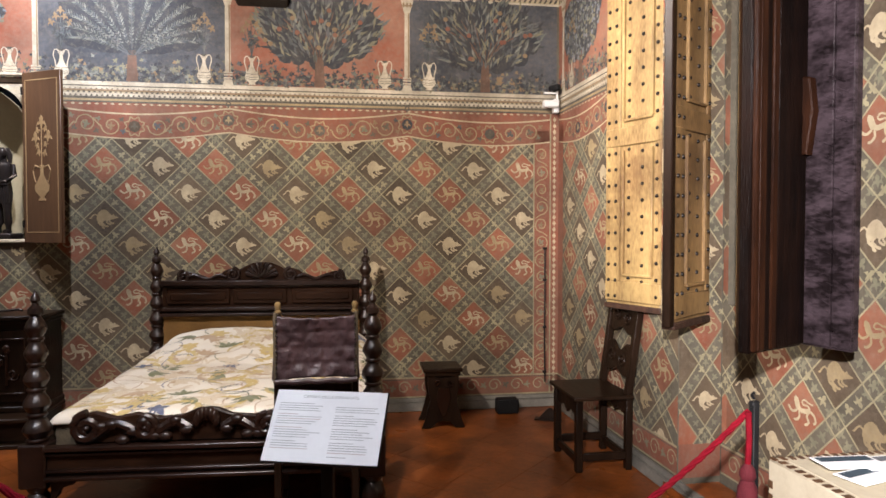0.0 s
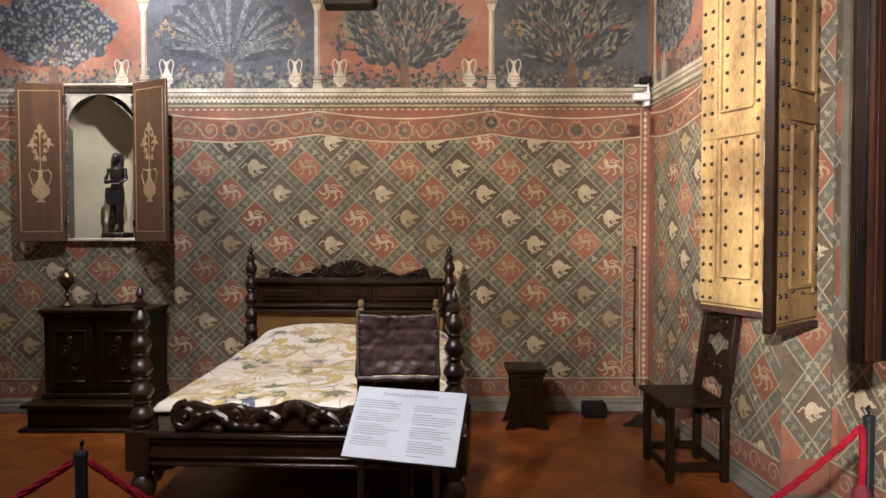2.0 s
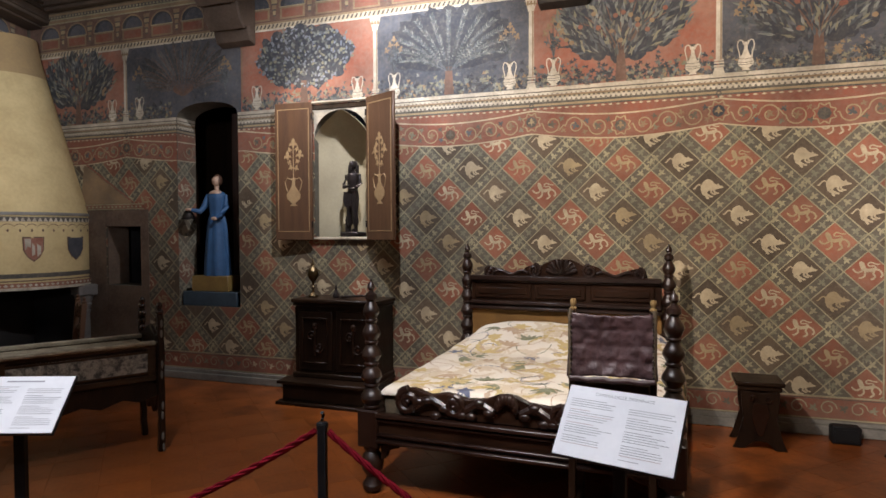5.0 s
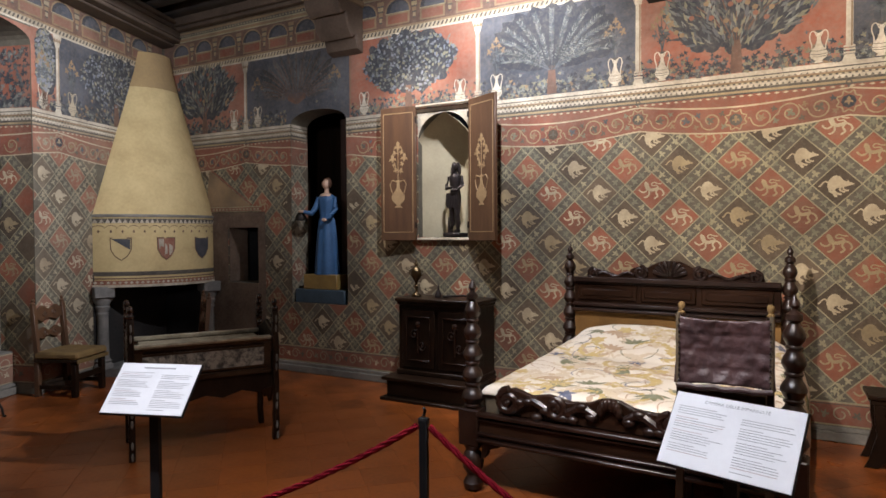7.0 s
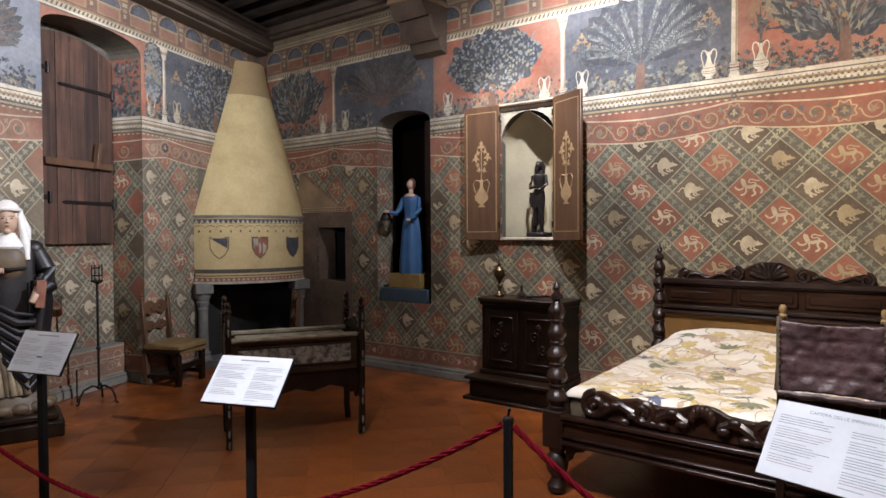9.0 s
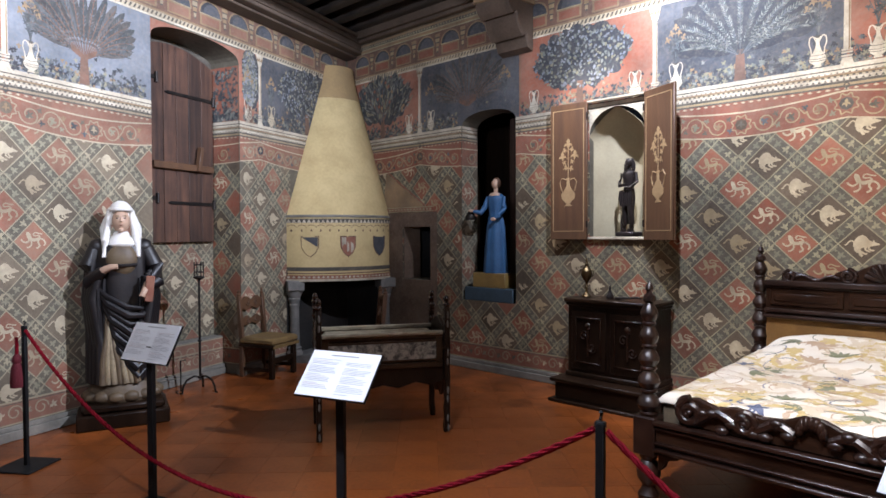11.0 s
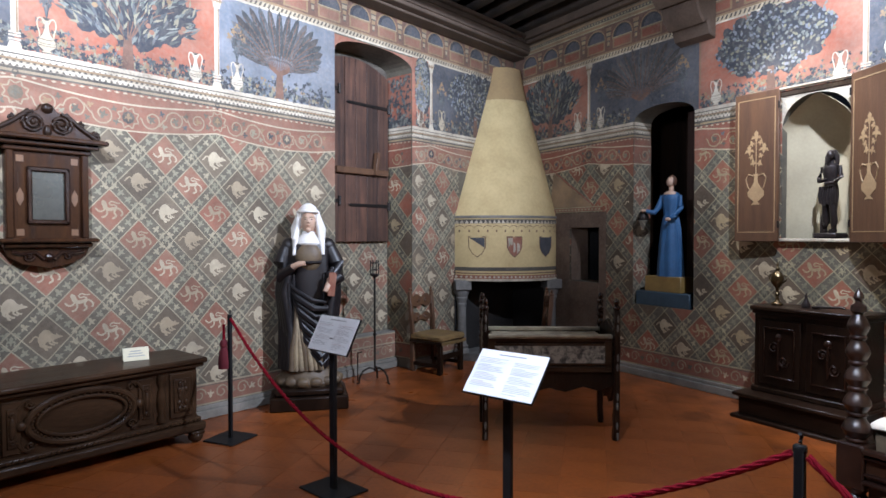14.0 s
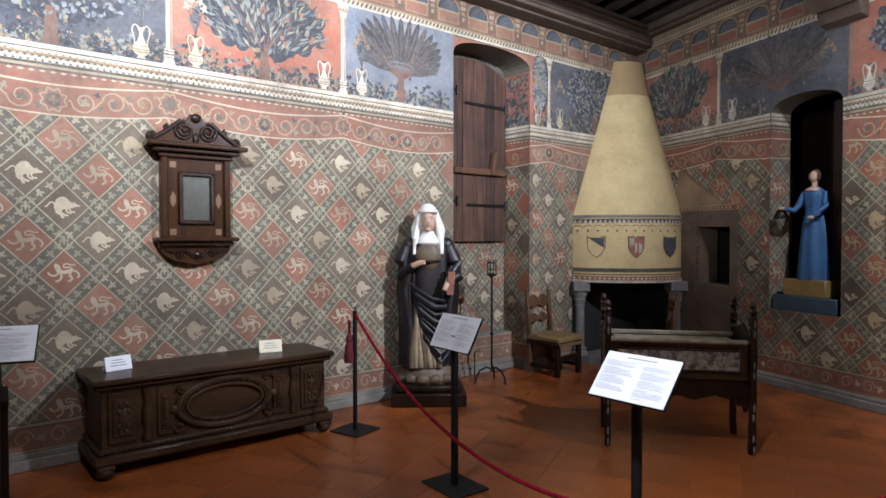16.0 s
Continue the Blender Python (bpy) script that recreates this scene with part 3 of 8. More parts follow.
def hanging_band(p, x0, x1, posts, rng, top=2.60):
    """The red scroll border along the top of the painted hanging."""
    n = max(2, int((x1 - x0) / 0.07))
    xs = [x0 + (x1 - x0) * k / n for k in range(n + 1)]
    lo, hi = (lambda x: wave(x, posts, 2.312, 2.380)), (lambda x: wave(x, posts, 2.510, 2.576))
    for a, b in zip(xs, xs[1:]):
        p.poly("redband", [(a, lo(a)), (b, lo(b)), (b, hi(b)), (a, hi(a))], 4)
        p.poly("redband", [(a, hi(a)), (b, hi(b)), (b, top), (a, top)], 4)
        p.stroke("cream", [(a, hi(a)), (b, hi(b))], 0.013, 5)
        p.stroke("cream", [(a, lo(a)), (b, lo(b))], 0.011, 5)
    marks = sorted(posts)
    marks = [marks[0] - 1.31] + marks + [marks[-1] + 1.31]
    stars = sorted(marks + [(a + b) / 2 for a, b in zip(marks, marks[1:])])
    mid = lambda x: (lo(x) + hi(x)) / 2
    inside = lambda pts: all(x0 + 0.01 < x < x1 - 0.01 for x, z in pts)
    for k, u in enumerate(stars):
        ring = [(u + (0.082 if q % 2 else 0.060) * math.cos(q * math.pi / 8), mid(u) + (0.082 if q % 2 else 0.060) * math.sin(q * math.pi / 8)) for q in range(17)]
        if inside(ring):
            p.ribbon("buff", ring, 0.010, 5.4, 1)
            p.poly(rng.choice(["dark", "leafdark", "brown"]), [(u + 0.048 * math.cos(q * 0.785), mid(u) + 0.048 * math.sin(q * 0.785)) for q in range(8)], 5.2, False)
            p.poly(rng.choice(["ochre", "buff", "band"]), shape(FLEUR, u, mid(u), 1.0), 6, False)
    for a, b in zip(stars, stars[1:]):
        n = max(2, round((b - a - 0.17) / 0.170))
        w = (b - a - 0.17) / n
        for k in range(n):
            c, f = a + 0.085 + (k + 0.5) * w, 1 if k % 2 else -1
            r = min(0.080, 0.48 * w)
            mz = mid(c)
            lead = [(c - 0.72 * w, mid(c - 0.72 * w) - f * 0.052), (c - 0.5 * w, mid(c - 0.5 * w))]
            curl = [(c + (r - (r - 0.022) * q / 13) * math.cos(math.pi - f * q * 0.62), mz + (r - (r - 0.022) * q / 13) * math.sin(math.pi - f * q * 0.62)) for q in range(14)]
            if inside([*lead, *curl]):
                p.ribbon("buff", (lead if k else lead[1:]) + curl, 0.0105, 5.3)
                for q in range(3):
                    p.poly(rng.choice(["pale", "band", "band", "leafmid", "ochre"]), shape(FLEUR, c + (0.0, 0.5 * w, 0.42 * w)[q], mid(c + 0.4 * w * (q > 0)) + (0, f * 0.045, -f * 0.05)[q], (1.15, 0.85, 0.8)[q], rng.uniform(0, 6)), 6, False)
    for u in posts:
        if x0 + 0.05 < u < x1 - 0.05:
            hook = [(u + 0.016 * math.cos(q * 0.9), 2.612 + 0.018 * math.sin(q * 0.9)) for q in range(8)]
            p.ribbon("dark", [(u, hi(u)), (u, 2.594), *hook], 0.009, 7.5, 1)
    d = x0 + 0.03
    while d < x1 - 0.03:
        p.poly("cream", [(d, 2.588), (d + 0.02, 2.580), (d + 0.04, 2.588), (d + 0.02, 2.597)], 6)
        d += 0.06


def cornice_paint(p, x0, x1):
    rows = ((2.600, 2.612, "dark"), (2.612, 2.630, "buff"), (2.630, 2.648, "dark"), (2.648, 2.676, "marble"), (2.676, 2.690, "dark"), (2.690, 2.704, "ochre"), (2.704, 2.728, "marble"), (2.728, 2.737, "dark"), (2.737, 2.768, "marble"))
    for a, b, key in rows:
        p.poly(key, [(x0, a), (x1, a), (x1, b), (x0, b)], 5)
    d = x0
    while d < x1:
        p.poly("dark", [(d, 2.650), (d + 0.024, 2.650), (d + 0.012, 2.668)], 6)
        p.poly("dark", [(d, 2.706), (d + 0.02, 2.706), (d + 0.01, 2.716)], 6)
        p.poly("cream", [(d + 0.004, 2.677), (d + 0.026, 2.677), (d + 0.026, 2.687), (d + 0.004, 2.687)], 6)
        d += 0.040


def dado(p, x0, x1, rng):
    p.poly("redband", [(x0, 0.115), (x1, 0.115), (x1, 0.285), (x0, 0.285)], 4)
    for z, w, key in ((0.285, 0.014, "line"), (0.27, 0.006, "dark"), (0.118, 0.012, "line")):
        p.stroke(key, [(x0, z), (x1, z)], w, 5)
    u = x0 + 0.12
    while u < x1 - 0.12:
        p.stroke("line", spiral(u, 0.2, 0.06, 0.02, 1.2, 0, 1, 14), 0.009, 5)
        p.poly(rng.choice(["pale", "band", "cream"]), shape(FLEUR, u + 0.1, 0.2, 1.1, rng.uniform(0, 6)), 6, False)
        u += 0.2


def vase(p, x, z, s, key, rng):
    body = [(-0.030, 0), (0.030, 0), (0.018, 0.014), (0.046, 0.036), (0.054, 0.058), (0.044, 0.084), (0.024, 0.112), (0.012, 0.150), (0.010, 0.195), (0.022, 0.210), (-0.022, 0.210), (-0.010, 0.195), (-0.012, 0.150), (-0.024, 0.112), (-0.044, 0.084), (-0.054, 0.058), (-0.046, 0.036), (-0.018, 0.014)]
    p.poly("dark", shape(body, x, z - 0.004, s * 1.07), 5.9, False)
    p.poly(key, shape(body, x, z, s), 6, False)
    for q, h in ((0.045, 0.046), (0.060, 0.056), (0.085, 0.052)):
        p.stroke("dark", [(x - h * s, z + q * s), (x, z + (q - 0.006) * s), (x + h * s, z + q * s)], 0.004, 7, False)
    p.poly("dark", [(x + 0.014 * s * math.cos(t), z + (0.207 + 0.006 * math.sin(t)) * s) for t in (k * 0.785 for k in range(8))], 7, False)
    for f in (-1, 1):
        p.ribbon(key, [(x + f * a * s, z + b * s) for a, b in ((0.012, 0.180), (0.028, 0.214), (0.048, 0.208), (0.054, 0.170), (0.042, 0.125), (0.040, 0.09))], 0.008, 6.1, 1)
    if rng.random() < 0.75:
        tip = "cream" if key == "cream" and rng.random() < 0.5 else "ochre"
        for k in range(5):
            dx, dz = (k - 2) * 0.030 * s + rng.uniform(-0.008, 0.008), (0.50 - 0.045 * abs(k - 2)) * s
            p.ribbon("leafmid", [(x, z + 0.21 * s), (x + dx * 0.3, z + 0.3 * s), (x + dx, z + dz)], 0.006, 6.2)
            p.poly(tip, shape(FLEUR, x + dx, z + dz, 1.0 * s, -dx * 6), 7, False)
            for q in (0.45, 0.65):
                p.poly("leafmid", shape(FLEUR, x + dx * q + rng.uniform(-0.02, 0.02), z + (0.21 + (dz / s - 0.21) * q) * s, 0.75 * s, rng.uniform(0, 6)), 6.8, False)


def column(p, x, z0, z1):
    p.poly("marble", [(x - 0.045, z0), (x + 0.045, z0), (x + 0.03, z0 + 0.05), (x - 0.03, z0 + 0.05)], 7, False)
    for q in (0.055, 0.08, 0.10):
        p.poly("marble", [(x - 0.036, z0 + q), (x + 0.036, z0 + q), (x + 0.036, z0 + q + 0.014), (x - 0.036, z0 + q + 0.014)], 7, False)
    p.poly("marble", [(x - 0.023, z0 + 0.11), (x + 0.023, z0 + 0.11), (x + 0.021, z1 - 0.12), (x - 0.021, z1 - 0.12)], 7, False)
    p.stroke("ochre", [(x + 0.014, z0 + 0.11), (x + 0.013, z1 - 0.12)], 0.01, 8, False)
    p.poly("marble", [(x - 0.025, z1 - 0.12), (x + 0.025, z1 - 0.12), (x + 0.055, z1 - 0.01), (x + 0.055, z1), (x - 0.055, z1), (x - 0.055, z1 - 0.01)], 7, False)
    for q in (-0.03, 0, 0.03):
        p.poly("ochre", shape(FLEUR, x + q, z1 - 0.055, 0.75), 8, False)


def tree(p, cx, z0, z1, half, kind, rng):
    """A painted tree: trunk, dark crown and single leaves along its boughs."""
    base = z0 + 0.20
    p.poly("trunk", [(cx - 0.045, z0 + 0.01), (cx + 0.045, z0 + 0.01), (cx + 0.030, base + 0.06), (cx - 0.030, base + 0.06)], 6, False)
    cz, hz = base + (z1 - base) * 0.50, (z1 - base) * 0.50

    def lobe(key, x, z, rx, rz, turn, coat):
        c, d = math.cos(turn), math.sin(turn)
        p.poly(key, [(x + rx * math.cos(t) * c - rz * math.sin(t) * d, z + rx * math.cos(t) * d + rz * math.sin(t) * c) for t in (i * 0.628 for i in range(10))], coat, False)

    def blade(key, x, z, L, th, e, coat):
        ux, uz = math.cos(e), math.sin(e)
        p.poly(key, [(x, z), (x + ux * L * 0.4 - uz * th, z + uz * L * 0.4 + ux * th), (x + ux * L, z + uz * L), (x + ux * L * 0.4 + uz * th, z + uz * L * 0.4 - ux * th)], coat, False)

    if kind in ("round", "laurel"):
        n = 80
        for q in range(n):
            a, r = q * 2.4, math.sqrt((q + 0.5) / n) * 0.92
            lobe("leafdark", cx + r * half * math.cos(a), cz + r * hz * math.sin(a), rng.uniform(0.07, 0.10), rng.uniform(0.05, 0.075), rng.uniform(0, 3), 5 + 0.008 * q)
    if kind == "round":
        for q in range(420):
            a, r = q * 2.4 + rng.uniform(-0.3, 0.3), math.sqrt((q + 0.5) / 420) * 1.03
            x, z, s = cx + r * half * math.cos(a), cz + r * hz * math.sin(a), rng.uniform(0.018, 0.030)
            key = rng.choice(["leafmid", "leaf", "leaf", "pale", "skygrey", "skygrey"])
            if q % 3:
                lobe(key, x, z, s * 0.72, s * 0.5, rng.uniform(0, 3), 6.5 + 0.002 * (q % 60))
            else:
                blade(key, x, z, s * 1.9, s * 0.45, rng.uniform(0, 6.28), 6.5 + 0.002 * (q % 60))
        return
    if kind == "laurel":
        for q in range(9):
            a = math.pi * (0.08 + 0.84 * q / 8)
            p.ribbon("trunk", [(cx, base), (cx + 0.3 * half * math.cos(a), cz - 0.25 * hz), (cx + 0.7 * half * math.cos(a), cz + 0.55 * hz * math.sin(a))], 0.010, 6 + 0.01 * q)
        for q in range(360):
            a, r = q * 2.4 + rng.uniform(-0.3, 0.3), math.sqrt((q + 0.5) / 360)
            x, z = cx + r * half * math.cos(a), cz + r * hz * math.sin(a)
            e = math.atan2(z - base + 0.12, x - cx) + rng.uniform(-0.65, 0.65)
            blade(rng.choice(["leafmid", "leafmid", "leaf", "leaf", "leafdark", "pale"]), x, z, rng.uniform(0.075, 0.12), rng.uniform(0.009, 0.014), e, 6.5 + 0.004 * (q % 90))
        for q in range(16):
            a, r = rng.uniform(0, 6.28), rng.uniform(0.2, 0.95)
            lobe("ochre" if q % 2 else "redband", cx + r * half * math.cos(a), cz + r * hz * math.sin(a), 0.021, 0.020, 0, 7.2)
        return
    palm = kind == "palm"
    boughs = 13 if palm else 19
    for q in range(boughs):
        a = math.pi * (-0.17 + 1.34 * (q + 0.5) / boughs)
        end = (cx + half * math.cos(a), cz - 0.10 * hz + 1.06 * hz * math.sin(a))
        start = (cx + 0.02 * math.cos(a), base + 0.02)
        pts = []
        for k in range(10):
            s = k / 9
            pts.append((start[0] + (end[0] - start[0]) * s, start[1] + (end[1] - start[1]) * s + 0.05 * abs(math.cos(a)) * math.sin(math.pi * s)))
        d0 = math.atan2(end[1] - start[1], end[0] - start[0])
        reach = math.hypot(end[0] - start[0], end[1] - start[1])
        if palm:
            lobe("leafdark", *pts[5], reach * 0.53, 0.090, d0, 5 + 0.02 * q)
            lobe("leafdark", *pts[8], 0.10, 0.088, d0, 5.01 + 0.02 * q)
        else:
            lobe("leafmid" if q % 2 else "leafbrown", *pts[6], reach * 0.40, 0.040, d0, 5 + 0.02 * q)
        p.ribbon("leafmid" if palm else "trunk", pts[::3], 0.010, 6 + 0.01 * q)
        n = 24 if palm else 18
        for k in range(4, n):
            s = k / n * 8.9
            i0 = int(s)
            x, z = (pts[i0][0] + (s - i0) * (pts[i0 + 1][0] - pts[i0][0]), pts[i0][1] + (s - i0) * (pts[i0 + 1][1] - pts[i0][1]))
            for f in (-1, 1):
                key = rng.choice(["leaf", "leaf", "leafmid"]) if palm else rng.choice(["leafbrown", "leafbrown", "leafmid", "leafmid"])
                blade(key, x, z, rng.uniform(0.040, 0.050) * min(1, 0.45 + k / n), 0.0062, d0 + f * (0.66 if palm else rng.uniform(0.4, 0.8)), 7 + 0.01 * (k % 7))


def orchard(p, panels, posts, rng, zb=2.765, zt=3.545):
    """The painted trees between columns over the cornice."""
    for a, b, sky, kind in panels:
        p.poly(sky, [(a, zb), (b, zb), (b, zt), (a, zt)], 3)
        tree(p, (a + b) / 2 + rng.uniform(-0.03, 0.03), zb, zt, min((b - a) * 0.37, 0.53), kind, rng)
        for q in range(int((b - a) * 330)):
            x, z = rng.uniform(a + 0.02, b - 0.02), zb + 0.012 + abs(rng.gauss(0.0, 0.072))
            p.poly(rng.choice(["leafdark", "leafdark", "leafdark", "leafmid", "leafmid", "leaf", "pale", "ochre"]), shape(FLEUR, x, z, rng.uniform(0.45, 0.85), rng.uniform(0, 6)), 4.2 + 0.004 * (q % 300), False)
    for x in posts:
        column(p, x, zb, zt)
        for f in (-1, 1):
            vase(p, x + f * 0.19, zb + 0.012, 1.08, rng.choice(["marble", "marble", "cream"]), rng)


def frieze(p, x0, x1, rng, zt=4.4):
    """The painted arcade under the ceiling."""
    z = 3.545
    rows = ((0, 0.016, "marble"), (0.016, 0.066, "cream"), (0.066, 0.086, "ochre"), (0.086, 0.38, "trunk"), (0.38, 0.395, "line"), (0.395, 0.425, "ochre"), (0.425, 0.44, "line"), (0.44, 0.475, "dark"), (0.475, 0.50, "ochre"))
    for a, b, key in rows:
        p.poly(key, [(x0, z + a), (x1, z + a), (x1, z + b), (x0, z + b)], 4)
    p.poly("brown", [(x0, z + 0.5), (x1, z + 0.5), (x1, zt), (x0, zt)], 3)
    d = x0
    while d < x1 - 0.05:
        p.poly("dark", [(d, z + 0.022), (d + 0.020, z + 0.022), (d + 0.040, z + 0.060), (d + 0.020, z + 0.060)], 5)
        p.poly("line", [(d + 0.004, z + 0.448), (d + 0.026, z + 0.448), (d + 0.026, z + 0.468), (d + 0.004, z + 0.468)], 5)
        d += 0.046
    d = x0 + 0.12
    while d < x1 - 0.42:
        arch = [(d + 0.19 + 0.145 * math.cos(t), z + 0.225 + 0.135 * math.sin(t)) for t in (math.pi * k / 10 for k in range(11))]
        p.poly("leafdark", arch, 5)
        p.poly("skyblue", [(d + 0.19 + (x - d - 0.19) * 0.8 + 0.02, z + 0.225 + (q - z - 0.225) * 0.8) for x, q in arch], 5.5)
        p.ribbon("ochre", arch, 0.018, 6, 1)
        p.poly("ochre", [(d + 0.05, z + 0.100), (d + 0.33, z + 0.100), (d + 0.33, z + 0.215), (d + 0.05, z + 0.215)], 5)
        p.poly("redband", [(d + 0.072, z + 0.116), (d + 0.308, z + 0.116), (d + 0.308, z + 0.200), (d + 0.072, z + 0.200)], 6)
        p.stroke("line", [(d + 0.045, z + 0.219), (d + 0.335, z + 0.219)], 0.009, 6)
        for k, w in enumerate((0.016, 0.024, 0.032, 0.040)):
            q = z + 0.150 + 0.055 * k
            p.poly("ochre" if k % 2 else "buff", [(d + 0.385 - w, q), (d + 0.385 + w, q), (d + 0.385 + w, q + 0.04), (d + 0.385 - w, q + 0.04)], 6)
            p.poly("dark", [(d + 0.385 - w, q - 0.014), (d + 0.385 + w, q - 0.014), (d + 0.385 + w, q), (d + 0.385 - w, q)], 6)
        d += 0.40


def wall(name, m, x0, x1, z1, depth, holes, label, mats=None):
    """A wall with openings (x0, x1, z0, z1, rise of the arch, depth of its reveal)."""
    bm = bmesh.new()
    xs = sorted({x0, x1, *(h[k] for h in holes for k in (0, 1))})
    zs = sorted({0.0, z1, *(h[k] for h in holes for k in (2, 3))})
    inside = lambda x, z: any(h[0] < x < h[1] and h[2] < z < h[3] for h in holes)
    cell = lambda i, j: 0 <= i < len(xs) - 1 and 0 <= j < len(zs) - 1 and not inside((xs[i] + xs[i + 1]) / 2, (zs[j] + zs[j + 1]) / 2)
    quad = lambda *p: bm.faces.new([bm.verts.new(q) for q in p])
    for i in range(len(xs) - 1):
        for j in range(len(zs) - 1):
            if not cell(i, j):
                continue
            a, b, c, d = xs[i], xs[i + 1], zs[j], zs[j + 1]
            quad((a, 0, c), (b, 0, c), (b, 0, d), (a, 0, d))
            quad((b, depth, c), (a, depth, c), (a, depth, d), (b, depth, d))
            if not cell(i - 1, j):
                quad((a, depth, c), (a, 0, c), (a, 0, d), (a, depth, d))
            if not cell(i + 1, j):
                quad((b, 0, c), (b, depth, c), (b, depth, d), (b, 0, d))
            if not cell(i, j - 1):
                quad((a, depth, c), (b, depth, c), (b, 0, c), (a, 0, c))
            if not cell(i, j + 1):
                quad((a, 0, d), (b, 0, d), (b, depth, d), (a, depth, d))
    for h in holes:
        if h[4] > 0:
            n = 16
            cx, w = (h[0] + h[1]) / 2, (h[1] - h[0]) / 2
            curve = [(cx - w * math.cos(math.pi * k / n), h[3] - h[4] + h[4] * math.sin(math.pi * k / n) ** h[5]) for k in range(n + 1)]
            for (a, c), (b, d) in zip(curve, curve[1:]):
                quad((a, 0, c), (b, 0, d), (b, 0, h[3]), (a, 0, h[3]))
                quad((b, depth, d), (a, depth, c), (a, depth, h[3]), (b, depth, h[3]))
                quad((a, depth, c), (b, depth, d), (b, 0, d), (a, 0, c))
    bmesh.ops.remove_doubles(bm, verts=bm.verts[:], dist=0.0005)
    ob = new(name, put(name, bm, mats or [M["band"]]))
    ob.matrix_world = m
    return tagged(ob, label, "wall", kind="structure")


def spandrel(p, h, key, coat=3):
    n = 16
    cx, w = (h[0] + h[1]) / 2, (h[1] - h[0]) / 2
    curve = [(cx - w * math.cos(math.pi * k / n), h[3] - h[4] + h[4] * math.sin(math.pi * k / n) ** h[5]) for k in range(n + 1)]
    held, p.holes = p.holes, ()
    for (a, c), (b, d) in zip(curve, curve[1:]):
        p.poly(key, [(a, c), (b, d), (b, h[3]), (a, h[3])], coat)
    p.holes = held


# ---- the large structure ----
rng = random.Random(4)
HEIGHT = 4.36
NICHE = (-3.76, -3.18, 1.50, 2.72, 0.29, 0.85)
CLOSET = (-5.42, -4.645, 0.775, 2.90, 0.16, 0.8)
HOLE = (-6.40, -5.91, 0.97, 1.62, 0.0, 1)
bed_holes = [NICHE, CLOSET, HOLE]
wall_bed = wall("wall_north", BED, -7.55, 1.2, HEIGHT, 0.28, bed_holes, "old frescoed wall with painted lozenges and a row of painted trees")
p = Paint(PAINTS, [h[:4] for h in bed_holes])
posts = [-6.10, -4.60, -3.10, -1.63, -0.15]
lattice(p, (-7.5, 0.97, 0.285, 2.42), 0.0, 2.095, 0.217, 0.2165, rng)
hanging_band(p, -7.5, 1.12, [-7.6, *posts, 1.3], rng)
cornice_paint(p, -7.5, 1.2)
dado(p, -7.5, 1.2, rng)
orchard(p, [(-7.5, -6.1, "skyred", "laurel"), (-6.1, -4.6, "skyblue", "brown"), (-4.6, -3.1, "skyred", "round"), (-3.1, -1.63, "skyblue", "palm"), (-1.63, -0.15, "skyred", "laurel"), (-0.15, 1.18, "skyblue", "laurel")], posts, rng)
frieze(p, -7.5, 1.2, rng)
# the upright border beside the corner
p.poly("redband", [(0.97, 0.285), (1.12, 0.285), (1.12, 2.45), (0.97, 2.45)], 4)
p.stroke("line", [(0.975, 0.285), (0.975, 2.33)], 0.012, 5)
p.poly("redband", [(1.12, 0.1), (1.2, 0.1), (1.2, 2.6), (1.12, 2.6)], 4)
p.stroke("line", [(1.125, 0.1), (1.125, 2.6)], 0.012, 5)
for k in range(13):
    z, f = 0.38 + 0.155 * k, 1 if k % 2 else -1
    p.ribbon("buff", [(1.045 - f * 0.055, z - 0.10), (1.045 - f * 0.02, z - 0.075)] + [(1.045 + (0.062 - 0.0032 * q) * math.cos(-1.57 + f * q * 0.6), z + (0.066 - 0.0032 * q) * math.sin(-1.57 + f * q * 0.6)) for q in range(13)], 0.010, 5)
    p.poly("pale" if k % 2 else "ochre", shape(FLEUR, 1.045, z, 1.0, k), 6, False)
for k in range(46):
    z = 0.12 + 0.054 * k
    p.poly("cream", [(1.145, z), (1.162, z + 0.025), (1.179, z), (1.162, z - 0.025)], 5)
p.poly("ochre", [(-6.78, 1.86), (-6.02, 1.86), (-6.72, 2.32)], 4)
p.stroke("redband", [(-6.02, 1.88), (-6.72, 2.34)], 0.02, 5)
spandrel(p, NICHE, "marble", 5)
spandrel(p, CLOSET, "skyblue")
p.finish("fresco", wall_bed, "painted lozenges, scroll border, columns, vases and trees")

WINDOW = (3.775, 4.905, 0.0, 3.53, 0.16, 0.8)
wall_left = wall("wall_west", LEFT, -2.2, 6.985, HEIGHT, 0.40, [WINDOW], "old frescoed wall with painted lozenges, cornice and trees")
p = Paint(PAINTS, [WINDOW[:4]])
lposts = [-0.42, 1.04, 2.50, 5.23]
for a, b in ((-2.2, 3.775), (4.905, 6.9)):
    lattice(p, (a, b if b < 5 else 5.75, 0.285, 2.42), 0.36, 2.155, 0.2115, 0.2235, rng)
hanging_band(p, -2.2, 6.9, [-1.9, *lposts[:3], 3.9, 5.23, 6.8], rng)
cornice_paint(p, -2.2, 6.95)
dado(p, -2.2, 3.77, rng)
dado(p, 4.91, 6.9, rng)
orchard(p, [(-2.2, -0.42, "skyred", "laurel"), (-0.42, 1.04, "skyblue", "round"), (1.04, 2.5, "skyred", "laurel"), (2.5, 3.775, "skygrey", "brown"), (4.905, 5.23, "skyred", "round"), (5.23, 6.9, "skyblue", "round")], lposts, rng)
